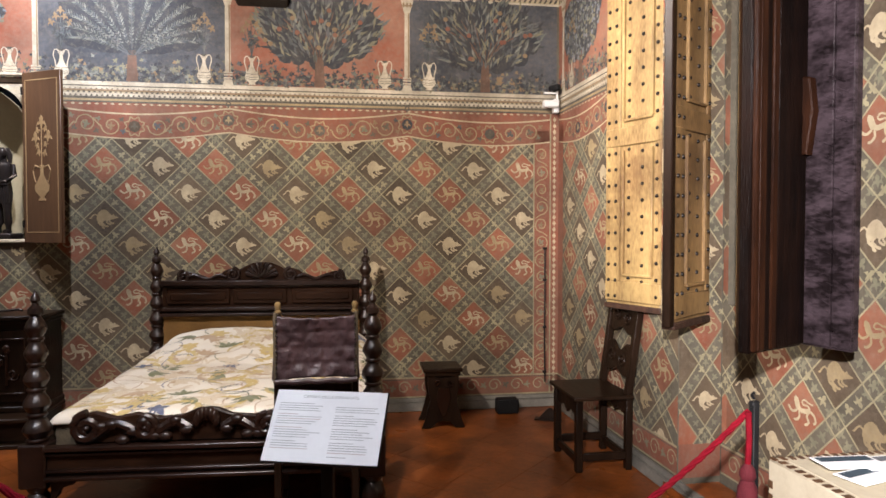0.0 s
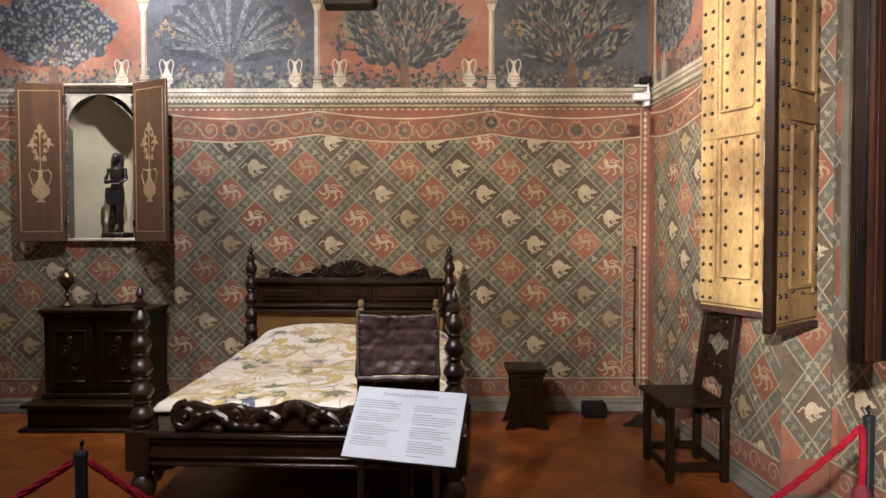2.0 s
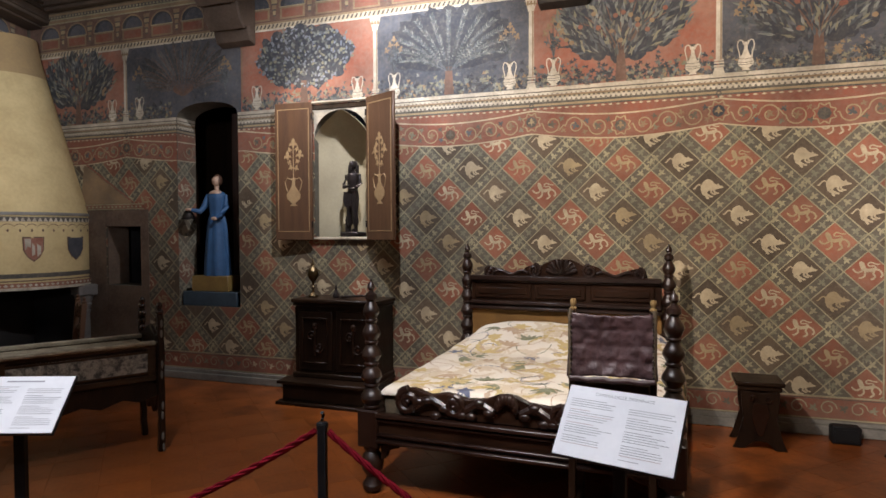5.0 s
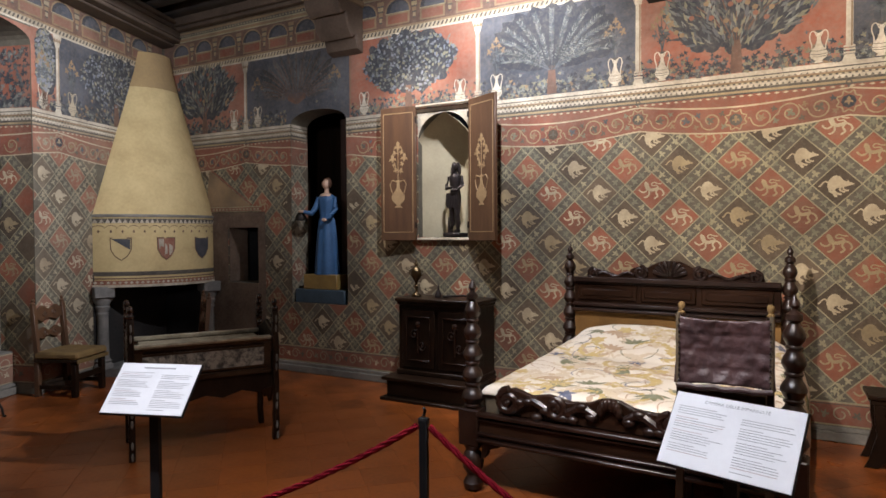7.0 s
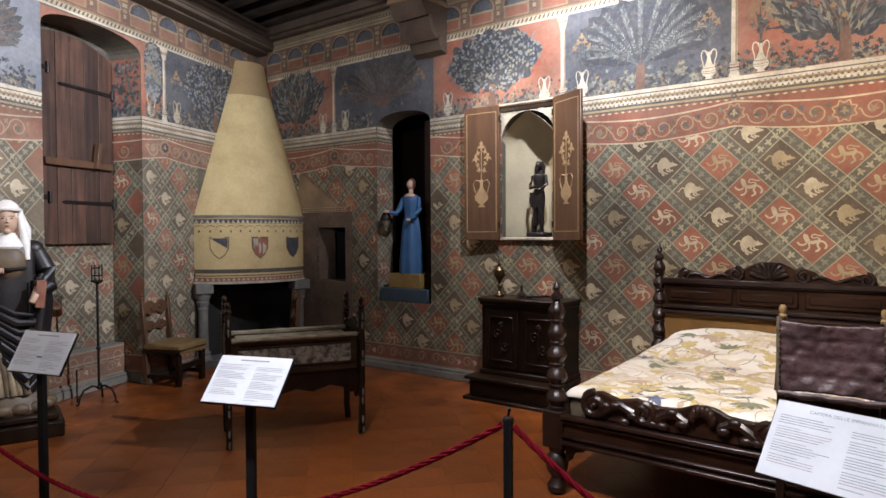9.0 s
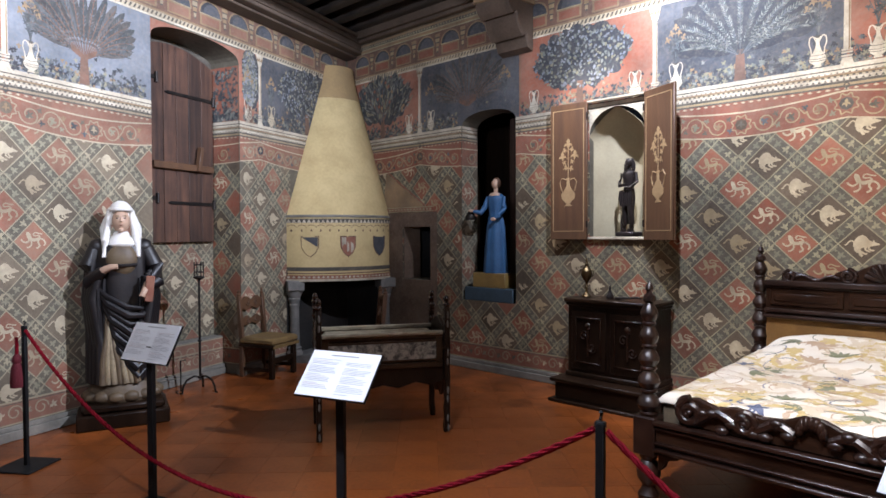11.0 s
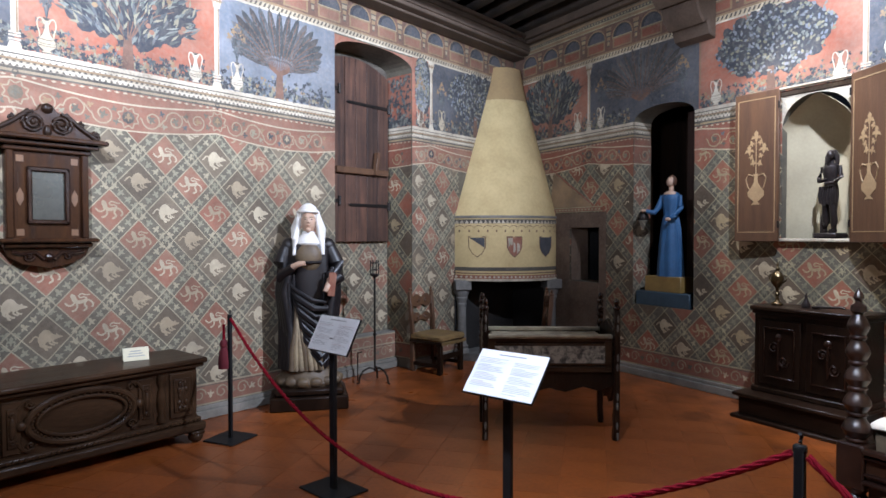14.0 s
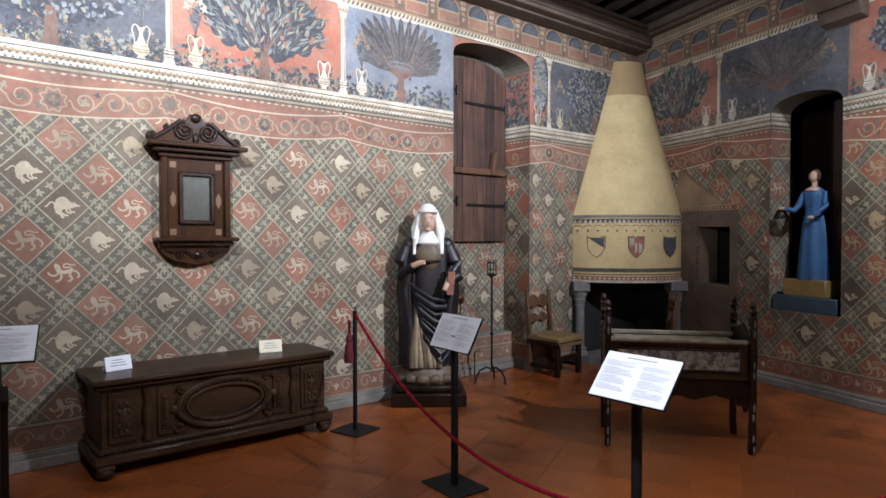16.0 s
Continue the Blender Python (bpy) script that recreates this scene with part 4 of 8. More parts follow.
frieze(p, -2.2, 6.95, rng)
spandrel(p, WINDOW, "skyred")
p.finish("fresco", wall_left, "painted lozenges, scroll border, columns, vases and trees", FADED)

# the far side of the window recess, set back in the wall
recess = wall("wall_west_recess", LEFT @ pose(0, 0.402, 0), 3.6, 5.1, HEIGHT, 0.2, [], "frescoed back of the deep window recess")
p = Paint(PAINTS)
lattice(p, (3.78, 4.9, 0.42, 2.5), 0.36, 2.155, 0.2115, 0.2235, rng)
# Dark sheet that paints in the shade under the arch above the shutter.
p.poly("dark", [(3.78, 2.5), (4.9, 2.5), (4.9, 3.5), (3.78, 3.5)], 3)
p.finish("fresco", recess, "faded painted lozenges, arch shade painted dark above them", FADED)
bm = bmesh.new()
box(bm, 3.777, 4.903, 0.262, 0.398, 0.0, 0.415, 0.008)
ledge = solid("window_ledge", bm, M["skirt"], "low painted ledge in the window recess", "ledge", LEFT, kind="structure")
p = Paint(PAINTS)
dado(p, 3.79, 4.89, rng)
p.poly("redband", [(3.79, 0.285), (4.89, 0.285), (4.89, 0.40), (3.79, 0.40)], 4)
p.stroke("line", [(3.79, 0.395), (4.89, 0.395)], 0.012, 5)
for k in range(6):
    p.ribbon("line", [(3.9 + 0.18 * k + 0.055 * math.cos(t), 0.30 + 0.05 * math.sin(t)) for t in (q * 0.7 for q in range(10))], 0.009, 6, 1)
fr = p.finish("fresco", ledge, "red painted rosettes", FADED)
fr.location = (0, 0.260, 0)
jamb = thing("wall_west_reveal", "frescoed side of the window recess", "wall", LEFT @ pose(4.902, 0.004, 0, 0, 0, -90) @ pose(-0.392, 0, 0), kind="structure")
p = Paint(PAINTS)
p.poly("band", [(0, 0.1), (0.39, 0.1), (0.39, 2.45), (0, 2.45)], 0.5)
lattice(p, (0, 0.39, 0.285, 2.4), 0.12, 2.1, 0.2115, 0.2235, rng)
dado(p, 0, 0.39, rng)
hanging_band(p, 0, 0.39, [-1, 1], rng)
cornice_paint(p, 0, 0.39)
p.poly("skyred", [(0, 2.765), (0.39, 2.765), (0.39, 3.36), (0, 3.36)], 3)
for k in range(260):
    low = k < 150
    z = 2.785 + abs(rng.gauss(0, 0.07)) if low else rng.uniform(2.95, 3.33)
    p.poly(rng.choice(["leafdark", "leafdark", "leafmid", "leaf"]), shape(FLEUR, rng.uniform(0.02, 0.37), z, rng.uniform(0.6, 1.0), rng.uniform(0, 6)), 4.2 + 0.005 * k, False)
p.finish("fresco", jamb, "painted lozenges and leaves")
jamb2 = thing("wall_north_reveal", "frescoed side of the tall recess", "wall", BED @ pose(-5.418, 0.004, 0, 0, 0, 90), kind="structure")
p = Paint(PAINTS)
p.poly("band", [(0, 0.78), (0.27, 0.78), (0.27, 2.72), (0, 2.72)], 0.5)
lattice(p, (0, 0.27, 0.78, 2.4), 0.1, 2.0, 0.217, 0.2165, rng)
hanging_band(p, 0, 0.27, [-1, 1], rng)
cornice_paint(p, 0, 0.27)
p.finish("fresco", jamb2, "painted lozenges under a painted cornice", FADED)

# right wall with its window recess
RECESS = (1.98, 3.95, 0.0, 3.9, 0.0, 1)
wall_right = wall("wall_east", RIGHT, 0.0, 9.0, HEIGHT, 0.28, [RECESS], "frescoed wall with a deep window recess")
p = Paint(PAINTS, [RECESS[:4]])
lattice(p, (0.12, 9.0, 0.285, 2.42), 0.5, 2.0, 0.217, 0.2165, rng)
hanging_band(p, 0.02, 9.0, [-0.1, 1.0, 3.4, 4.9, 6.4, 7.9], rng)
cornice_paint(p, 0.0, 9.0)
dado(p, 0.0, 9.0, rng)
orchard(p, [(0.0, 1.0, "skyred", "round"), (1.0, 1.98, "skyred", "laurel"), (3.95, 5.2, "skyblue", "laurel")], [0.12], rng)
frieze(p, 0.0, 9.0, rng)
p.poly("redband", [(0.0, 0.1), (0.12, 0.1), (0.12, 2.5), (0.0, 2.5)], 4)
p.finish("fresco", wall_right, "painted lozenges and borders")
OPEN = (2.03, 2.88, 1.13, 3.6, 0.0, 1)
back = wall("wall_east_recess", RIGHT @ pose(0, 0.285, 0), 1.7, 4.2, HEIGHT, 0.45, [OPEN], "frescoed parapet wall under the window")
p = Paint(PAINTS, [OPEN[:4]])
lattice(p, (1.985, 3.945, 0.3, 3.8), 3.04, 1.11, 0.205, 0.22, rng)
dado(p, 1.985, 3.945, rng)
p.finish("fresco", back, "large painted lozenges")
jamb3 = thing("wall_east_reveal", "frescoed side of the window recess", "wall", RIGHT @ pose(1.984, 0.004, 0, 0, 0, 90), kind="structure")
p = Paint(PAINTS)
lattice(p, (0, 0.27, 0.3, 3.8), 0.17, 1.0, 0.16, 0.22, rng)
p.poly("redband", [(0, 0.1), (0.27, 0.1), (0.27, 0.3), (0, 0.3)], 4)
p.finish("fresco", jamb3, "painted lozenges with a red border")

# walls behind the camera
for name, a, b in (("wall_south", (2.1, -2.75), (-4.2, -2.85)),):
    d = math.degrees(math.atan2(b[1] - a[1], b[0] - a[0]))
    w = wall(name, pose(*a, 0, 0, 0, d), 0, math.hypot(b[0] - a[0], b[1] - a[1]), HEIGHT, 0.3, [], "plain plastered wall", [M["plaster"]])

bm = bmesh.new()
box(bm, -9.2, 3.6, -3.4, 7.6, -0.2, -0.0022, 0)
floor = solid("floor", bm, M["grout"], "old terracotta tiled floor", "floor", kind="structure")

bm = bmesh.new()
box(bm, -9.2, 3.6, -3.4, 7.6, HEIGHT - 0.02, HEIGHT + 0.15, 0)
ceiling = solid("ceiling", bm, M["unlit"], "dark timber ceiling boards with shade put in their colour", "ceiling", kind="structure")


def beam(name, m, size, label, mat="beam"):
    bm = bmesh.new()
    box(bm, -size[0] / 2, size[0] / 2, -size[1] / 2, size[1] / 2, -size[2] / 2, size[2] / 2, 0.02)
    ob = solid(name, bm, M[mat], label, "beam", m)
    return ob


for x in (-4.62, -1.35):
    top = BED @ pose(x, 0, 0)
    # The beam at -1.35 and its corbel get the shaded timber copy.
    b = beam("ceiling_beam", top @ pose(0, -4.3, 4.18), (0.40, 8.6, 0.38), "massive old timber ceiling beam", "unlit" if x > -2 else "beam")
    for f in (-1, 1):
        bm = bmesh.new()
        box(bm, f * 0.17, f * 0.215, -4.28, 4.28, -0.215, -0.17, 0.008)
        part("moulding", bm, M["ochre"], b, "painted edge moulding")
    bm = bmesh.new()
    out = [(0, 0.56), (-0.46, 0.56), (-0.46, 0.48), (-0.43, 0.38), (-0.36, 0.31), (-0.30, 0.33), (-0.26, 0.20), (-0.18, 0.12), (-0.13, 0.14), (-0.09, 0.03), (0, 0.0)]
    prism(bm, out, -0.21, 0.21, m=pose(0, 0, 0, 0, 0, 90), bevel=0.015)
    c = solid("corbel", bm, M["unlit" if x > -2 else "beam"], "carved dark timber corbel under the beam", "corbel", top @ pose(0, -0.003, 3.42))
    bm = bmesh.new()
    box(bm, -0.225, 0.225, -0.47, 0, 0.46, 0.52, 0.008)
    part("moulding", bm, M["unlit" if x > -2 else "ochre"], c)
for k in range(26):
    y = 5.75 - k * 0.34
    beam("ceiling_joist", pose(-3.2, y, HEIGHT - 0.09, 0, 0, 2.66), (11.5, 0.13, 0.15), "dark timber ceiling joist with shade put in its colour", "unlit")["group"] = "ceiling joists"
bm = bmesh.new()
for a, b, c, d in ((-0.30, 0.0, 3.93, 4.12), (-0.34, 0.0, 4.12, 4.17), (-0.2, 0.0, 3.90, 3.93), (-0.32, 0, 3.97, 3.99), (-0.32, 0, 4.06, 4.075)):
    box(bm, -2.2, 6.95, a, b, c, d, 0.01)
solid("wall_beam", bm, M["beam"], "long moulded timber wall plate", "beam", LEFT @ pose(0, -0.016, 0))

bm = bmesh.new()
for a, b, c in ((-0.07, 4.055, 4.10), (-0.11, 4.10, 4.20)):
    box(bm, -7.5, 1.2, a, 0.0, b, c, 0.008)
solid("wall_plate", bm, M["beam"], "dark timber wall plate under the joists", "beam", BED @ pose(0, -0.016, 0))

# grey skirting round the room
for name, m, a, b in (("baseboard_north", BED, -7.5, 1.17), ("baseboard_west", LEFT, -2.2, 3.77), ("baseboard_ledge", LEFT @ pose(0, 0.262, 0), 3.78, 4.90), ("baseboard_hearth", LEFT, 4.91, 5.6), ("baseboard_east", RIGHT, 0.04, 9.0)):
    bm = bmesh.new()
    box(bm, a, b, -0.045, -0.012, 0, 0.075, 0.006)
    box(bm, a, b, -0.03, -0.012, 0.075, 0.112, 0.006)
    solid(name, bm, M["skirt"], "grey painted stone skirting", "skirting", m, kind="structure")

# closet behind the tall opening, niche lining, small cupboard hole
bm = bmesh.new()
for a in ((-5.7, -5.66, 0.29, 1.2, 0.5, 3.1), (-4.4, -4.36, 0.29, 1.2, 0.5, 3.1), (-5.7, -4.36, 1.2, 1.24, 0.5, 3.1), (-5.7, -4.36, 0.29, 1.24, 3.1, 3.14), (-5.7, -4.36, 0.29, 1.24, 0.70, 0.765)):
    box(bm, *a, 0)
# Near-black walnut stands in for the shade deep in the recess.
solid("wall_closet", bm, M["wood"], "inside of the tall recess, its shade put in as near-black", "recess", BED, kind="structure")
bm = bmesh.new()
for k in range(4):
    box(bm, -5.2 + 0.17 * k, -5.04 + 0.17 * k, 0.62, 0.66, 0.765, 2.9, 0.006)
solid("closet_door", bm, M["shutter"], "dark plank door standing inside the recess", "door", BED)
bm = bmesh.new()
for a in ((-6.5, -6.44, 0.29, 0.75, 0.9, 1.7), (-5.87, -5.81, 0.29, 0.75, 0.9, 1.7), (-6.5, -5.81, 0.75, 0.8, 0.9, 1.7), (-6.5, -5.81, 0.29, 0.8, 1.66, 1.72), (-6.5, -5.81, 0.29, 0.8, 0.9, 0.96)):
    box(bm, *a, 0)
# The hole's shade is given by colour here, without any soot.
solid("wall_cupboard", bm, M["soot"], "inside of a small wall cupboard, shade put in its black colour", "recess", BED, kind="structure")
bm = bmesh.new()
for a in ((-6.78, -6.40, -0.008, 0.0, 0.13, 1.80), (-5.91, -5.80, -0.008, 0.0, 0.13, 1.80), (-6.40, -5.91, -0.008, 0.0, 1.62, 1.80), (-6.40, -5.91, -0.008, 0, 0.13, 0.97)):
    box(bm, *a, 0.003)
solid("cupboard_surround", bm, M["umber"], "brown plastered surround of the wall cupboard", "surround", BED @ pose(0, -0.015, 0), kind="structure")
bm = bmesh.new()
box(bm, -6.398, -6.39, 0.0, 0.285, 0.972, 1.618, 0)
solid("cupboard_jamb", bm, M["umber"], "pale plastered jamb of the wall cupboard", "jamb", BED, kind="structure")
bm = bmesh.new()
for a, b, key in ((1.805, 1.815, 0), (1.815, 1.855, 1), (1.855, 1.866, 0)):
    box(bm, -6.78, -5.86, -0.008 - 0.004 * (key == 0), 0, a, b, 0.002, None, key)
for k in range(16):
    box(bm, -6.76 + 0.056 * k, -6.73 + 0.056 * k, -0.0115, -0.008, 1.825, 1.845, 0, None, 0)
solid("cupboard_border", bm, [M["line"], M["redband"]], "painted dotted border over the wall cupboard", "border", BED @ pose(0, -0.015, 0), kind="structure")
bm = bmesh.new()
n, zs = 14, [1.5, 1.8, 2.1, 2.3, 2.42, 2.48, 2.55, 2.62, 2.67, 2.70, 2.725]
rings = []
for z in zs:
    s = 1.0 if z <= 2.42 else max(0.02, 1 - ((z - 2.42) / 0.308) ** 1.7)
    rings.append([bm.verts.new((-3.47 - 0.30 * s * math.cos(math.pi * k / n), 0.002 + 0.30 * math.sin(math.pi * k / n) * s ** 0.7, z)) for k in range(n + 1)])
for a, b in zip(rings, rings[1:]):
    for k in range(n):
        bm.faces.new((a[k + 1], a[k], b[k], b[k + 1]))
bm.faces.new(rings[0])
niche = solid("wall_niche", bm, M["niche"], "pointed plaster niche with a curved back", "niche", BED, kind="structure")
bm = bmesh.new()
box(bm, -3.79, -3.15, -0.03, 0.0, 1.47, 1.498, 0.006)
box(bm, -3.80, -3.14, -0.06, -0.016, 2.78, 2.80, 0.004)
solid("niche_sill", bm, M["marble"], "pale plaster ledge of the niche", "ledge", BED, kind="structure")


def tile_mesh(s):
    bm = bmesh.new()
    h = s / 2 - 0.0006
    lo = [bm.verts.new((x * h, y * h, -0.006)) for x, y in ((-1, -1), (1, -1), (1, 1), (-1, 1))]
    hi = [bm.verts.new((x * (h - 0.0008), y * (h - 0.0008), 0)) for x, y in ((-1, -1), (1, -1), (1, 1), (-1, 1))]
    bm.faces.new(hi)
    for k in range(4):
        bm.faces.new((lo[k], lo[(k + 1) % 4], hi[(k + 1) % 4], hi[k]))
    return bm

# ---- fireplace ----
HL, HR, CORNER = Vector((-7.07, 4.50, 0)), Vector((-6.655, 5.75, 0)), Vector((-7.53, 5.70, 0))


def front_arc(a, b, sag, n=16, z=0.0):
    """Points of a bowed front between two ends, bulging into the room."""
    out = Vector((b.y - a.y, -(b.x - a.x), 0)).normalized()
    if out.dot(Vector((-0.3, 0.6, 0)) - a) < 0:
        out = -out
    return [a.lerp(b, k / n) + out * sag * (1 - (2 * k / n - 1) ** 2) ** 0.75 + Vector((0, 0, z)) for k in range(n + 1)]


def loft(bm, rows, mats):
    vs = [[bm.verts.new(q) for q in r] for r in rows]
    for j, (a, b) in enumerate(zip(vs, vs[1:])):
        for k in range(len(a) - 1):
            bm.faces.new((a[k], a[k + 1], b[k + 1], b[k])).material_index = mats[j]
    bmesh.ops.recalc_face_normals(bm, faces=bm.faces[:])


def hood_row(f, z, grow=0.0, sag=0.30):
    """The outline of the hood at a share f of the way to its top."""
    ta, tb = Vector((-7.36, 5.27, 0)), Vector((-7.40, 5.705, 0))
    a, b = HL.lerp(ta, f), HR.lerp(tb, f)
    d = (b - a).normalized() * grow
    return front_arc(a - d, b + d, sag * (1 - 0.62 * f) + grow, 16, z)


fireplace = thing("fireplace", "corner fireplace with a tall tapering ochre plaster hood", "fireplace", pose(0, 0, 0))
bm = bmesh.new()
loft(bm, [hood_row(0, 1.76), hood_row(0.02, 1.79), *(hood_row(0.02 + 0.98 * k / 9, 1.79 + (3.50 - 1.79) * k / 8.0) for k in range(1, 9))], [0] * 9)
part("hood", bm, M["hood"], fireplace, "weathered ochre plaster hood", 60)
bm = bmesh.new()
loft(bm, [hood_row(0.02 + 0.98 * 7 / 9, 3.286, 0.003), hood_row(0.893, 3.50, 0.003), hood_row(0.98, 3.74, 0.003)], [0, 0])
part("hood_top", bm, M["hooddark"], fireplace, "darker patched top of the hood", 60)
bm = bmesh.new()
loft(bm, [hood_row(0, 0.985, -0.03), hood_row(0, 0.985), hood_row(0, 1.76), hood_row(0, 1.76, -0.05)], [0, 0, 0])
band = part("hood_apron", bm, M["hood"], fireplace, "plaster apron with painted shields", 60)
for z0, z1, g, key, nm in ((1.735, 1.765, 0.018, "skirt", "upper_rail"), (1.668, 1.718, 0.005, "dark", "upper_line"), (1.095, 1.14, 0.006, "dark", "lower_line"), (1.06, 1.072, 0.006, "trunk", "lower_line"), (1.0, 1.045, 0.012, "crestred", "lower_band"), (0.972, 0.998, 0.022, "marble", "lower_rail")):
    bm = bmesh.new()
    loft(bm, [hood_row(0, z0, 0), hood_row(0, z0, g), hood_row(0, z1, g), hood_row(0, z1, 0)], [0, 0, 0])
    part(nm, bm, M[key], band, "", 60)


def on_apron(s, z, off):
    row = hood_row(0, z, off)
    k = min(int(s * 16), 15)
    return row[k].lerp(row[k + 1], s * 16 - k)


bm = bmesh.new()
for k in range(26):
    s = (k + 0.5) / 26
    bm.faces.new([bm.verts.new(v) for v in (on_apron(s - 0.0165, 1.670, 0.008), on_apron(s + 0.0165, 1.670, 0.008), on_apron(s, 1.714, 0.008))])
for k in range(26):
    s = (k + 0.5) / 26
    bm.faces.new([bm.verts.new(on_apron(s + dx, z, 0.016)) for dx, z in ((-0.014, 1.022), (0, 1.038), (0.014, 1.022), (0, 1.006))])
part("painted_border", bm, M["marble"], band, "row of painted points and lozenges")["kind"] = "stuff"
bm = bmesh.new()
for k in range(13):
    s = (k + 0.5) / 13
    bm.faces.new([bm.verts.new(on_apron(s + 0.008 * math.cos(t), 1.578 + 0.016 * math.sin(t), 0.008)) for t in (i * 1.047 for i in range(6))])
    arc = [(s + 0.038 * math.cos(t), 1.605 + 0.035 * math.sin(t)) for t in (i * math.pi / 6 for i in range(7))]
    for (a, c), (b, d) in zip(arc, arc[1:]):
        bm.faces.new([bm.verts.new(on_apron(min(max(x, 0), 1), z, 0.007)) for x, z in ((a, c), (b, d), (b, d + 0.007), (a, c + 0.007))])
part("painted_drops", bm, M["trunk"], band, "thin painted arcs with hanging dots")["kind"] = "stuff"
SHIELD = [(-0.048, 1.50), (0.048, 1.50), (0.046, 1.40), (0.028, 1.345), (0, 1.31), (-0.028, 1.345), (-0.046, 1.40)]
for s, field, marks in ((0.18, "hood", [("crestblue", [(-0.046, 1.497), (0.046, 1.497), (0.044, 1.40)])]),
                        (0.51, "crestred", [("marble", [(-0.044, 1.495), (-0.014, 1.495), (-0.014, 1.42), (-0.030, 1.43), (-0.040, 1.40)]), ("marble", [(-0.008, 1.46), (0.004, 1.43), (0.006, 1.36), (-0.010, 1.35)]), ("marble", [(0.016, 1.45), (0.036, 1.43), (0.034, 1.37), (0.016, 1.34)])]),
                        (0.835, "crestblue", [])):
    bm = bmesh.new()
    lift = lambda z: 1.385 + (z - 1.405) * 1.22
    bm.faces.new([bm.verts.new(on_apron(s + x * 1.55, 1.385 + (z - 1.405) * 1.34, 0.005)) for x, z in SHIELD]).material_index = 1
    bm.faces.new([bm.verts.new(on_apron(s + x * 1.4, lift(z), 0.008)) for x, z in SHIELD])
    for key, pts in marks:
        bm.faces.new([bm.verts.new(on_apron(s + x * 1.4, lift(z), 0.011)) for x, z in pts]).material_index = 2
    part("shield", bm, [M[field], M["trunk"], M[marks[0][0] if marks else field]], band, "painted heraldic shield")
for end, nm in ((HL.lerp(HR, 0.06), "pillar"), (HL.lerp(HR, 0.94), "pillar")):
    bm = bmesh.new()
    pos = end + (front_arc(HL, HR, 0.30)[8] - HL.lerp(HR, 0.5)).normalized() * 0.03
    prof = [(0.10, 0.08), (0.10, 0.12), (0.075, 0.15), (0.085, 0.17), (0.06, 0.19), (0.055, 0.66), (0.062, 0.675), (0.062, 0.69), (0.055, 0.70), (0.075, 0.76), (0.068, 0.775), (0.095, 0.83), (0.10, 0.86), (0.10, 0.97)]
    lathe(bm, prof, 14, pose(pos.x, pos.y, 0))
    box(bm, -0.12, 0.12, -0.1, 0.1, 0.86, 0.98, 0.008, pose(pos.x, pos.y, 0, 0, 0, -18))
    part(nm, bm, M["stone"], fireplace, "grey stone pillar with a carved capital")
bm = bmesh.new()
row = front_arc(HL, HR, 0.34)
poly = [(q.x, q.y) for q in row] + [(CORNER.x, CORNER.y)]
lo = [bm.verts.new((x, y, 0.0)) for x, y in poly]
hi = [bm.verts.new((x, y, 0.09)) for x, y in poly]
bm.faces.new(hi)
for k in range(len(poly)):
    bm.faces.new((lo[k], lo[(k + 1) % len(poly)], hi[(k + 1) % len(poly)], hi[k]))
bmesh.ops.recalc_face_normals(bm, faces=bm.faces[:])
part("hearth", bm, M["stone"], fireplace, "low grey stone hearth")
bm = bmesh.new()
for a, b in ((HL, CORNER), (CORNER, HR)):
    inset = (Vector((-6.2, 4.6, 0)) - CORNER).normalized() * 0.02
    bm.faces.new([bm.verts.new(q) for q in (a + inset + Vector((0, 0, 0.09)), b + inset + Vector((0, 0, 0.09)), b + inset + Vector((0, 0, 1.1)), a + inset + Vector((0, 0, 1.1)))])
part("fireback", bm, M["soot"], fireplace, "soot-blackened back of the fireplace")

# ---- window shutters in the west wall ----
window_shutter = thing("window_shutter", "closed red-brown plank shutter with iron strap hinges", "shutter", LEFT @ pose(0, 0.345, 0))


def arch_top(x):
    return 3.47 - 0.5 * (x - 4.33) ** 2


edges = [3.80, 4.05, 4.21, 4.37, 4.53, 4.70, 4.87]
for k, (a, b) in enumerate(zip(edges, edges[1:])):
    bm = bmesh.new()
    pts = [(a + 0.003, 1.455), (b - 0.003, 1.455), (b - 0.003, arch_top(b)), ((a + b) / 2, arch_top((a + b) / 2)), (a + 0.003, arch_top(a))]
    prism(bm, pts, 0.0, 0.045 - 0.004 * (k % 2), bevel=0.004)
    part("plank", bm, M["shutter"], window_shutter)
for z, x0 in ((3.10, 3.95), (2.98, 4.25), (1.90, 3.95), (1.86, 4.28)):
    bm = bmesh.new()
    x1 = 4.86 if x0 > 4 else 4.12
    prism(bm, [(x0, z - 0.016), (x1, z - 0.02), (x1, z + 0.02), (x0, z + 0.016), (x0 - 0.03, z)], -0.012, 0.0, bevel=0.003)
    lathe(bm, [(0.018, -0.05), (0.018, 0.05)], 8, pose(x1, -0.012, z))
    part("hinge_strap", bm, M["iron"], window_shutter, "black iron strap hinge")
bm = bmesh.new()
box(bm, 4.05, 4.83, -0.05, 0.0, 2.20, 2.27, 0.006)
part("bar", bm, M["oak"], window_shutter, "reddish wooden locking bar")
bm = bmesh.new()
box(bm, -0.022, 0.022, -0.06, 0.0, -0.13, 0.13, 0.005, pose(4.62, -0.03, 2.33, 0, 8, 0))
part("latch", bm, M["oak"], window_shutter, "wooden latch")
# ---- studded and dark shutters of the east window ----


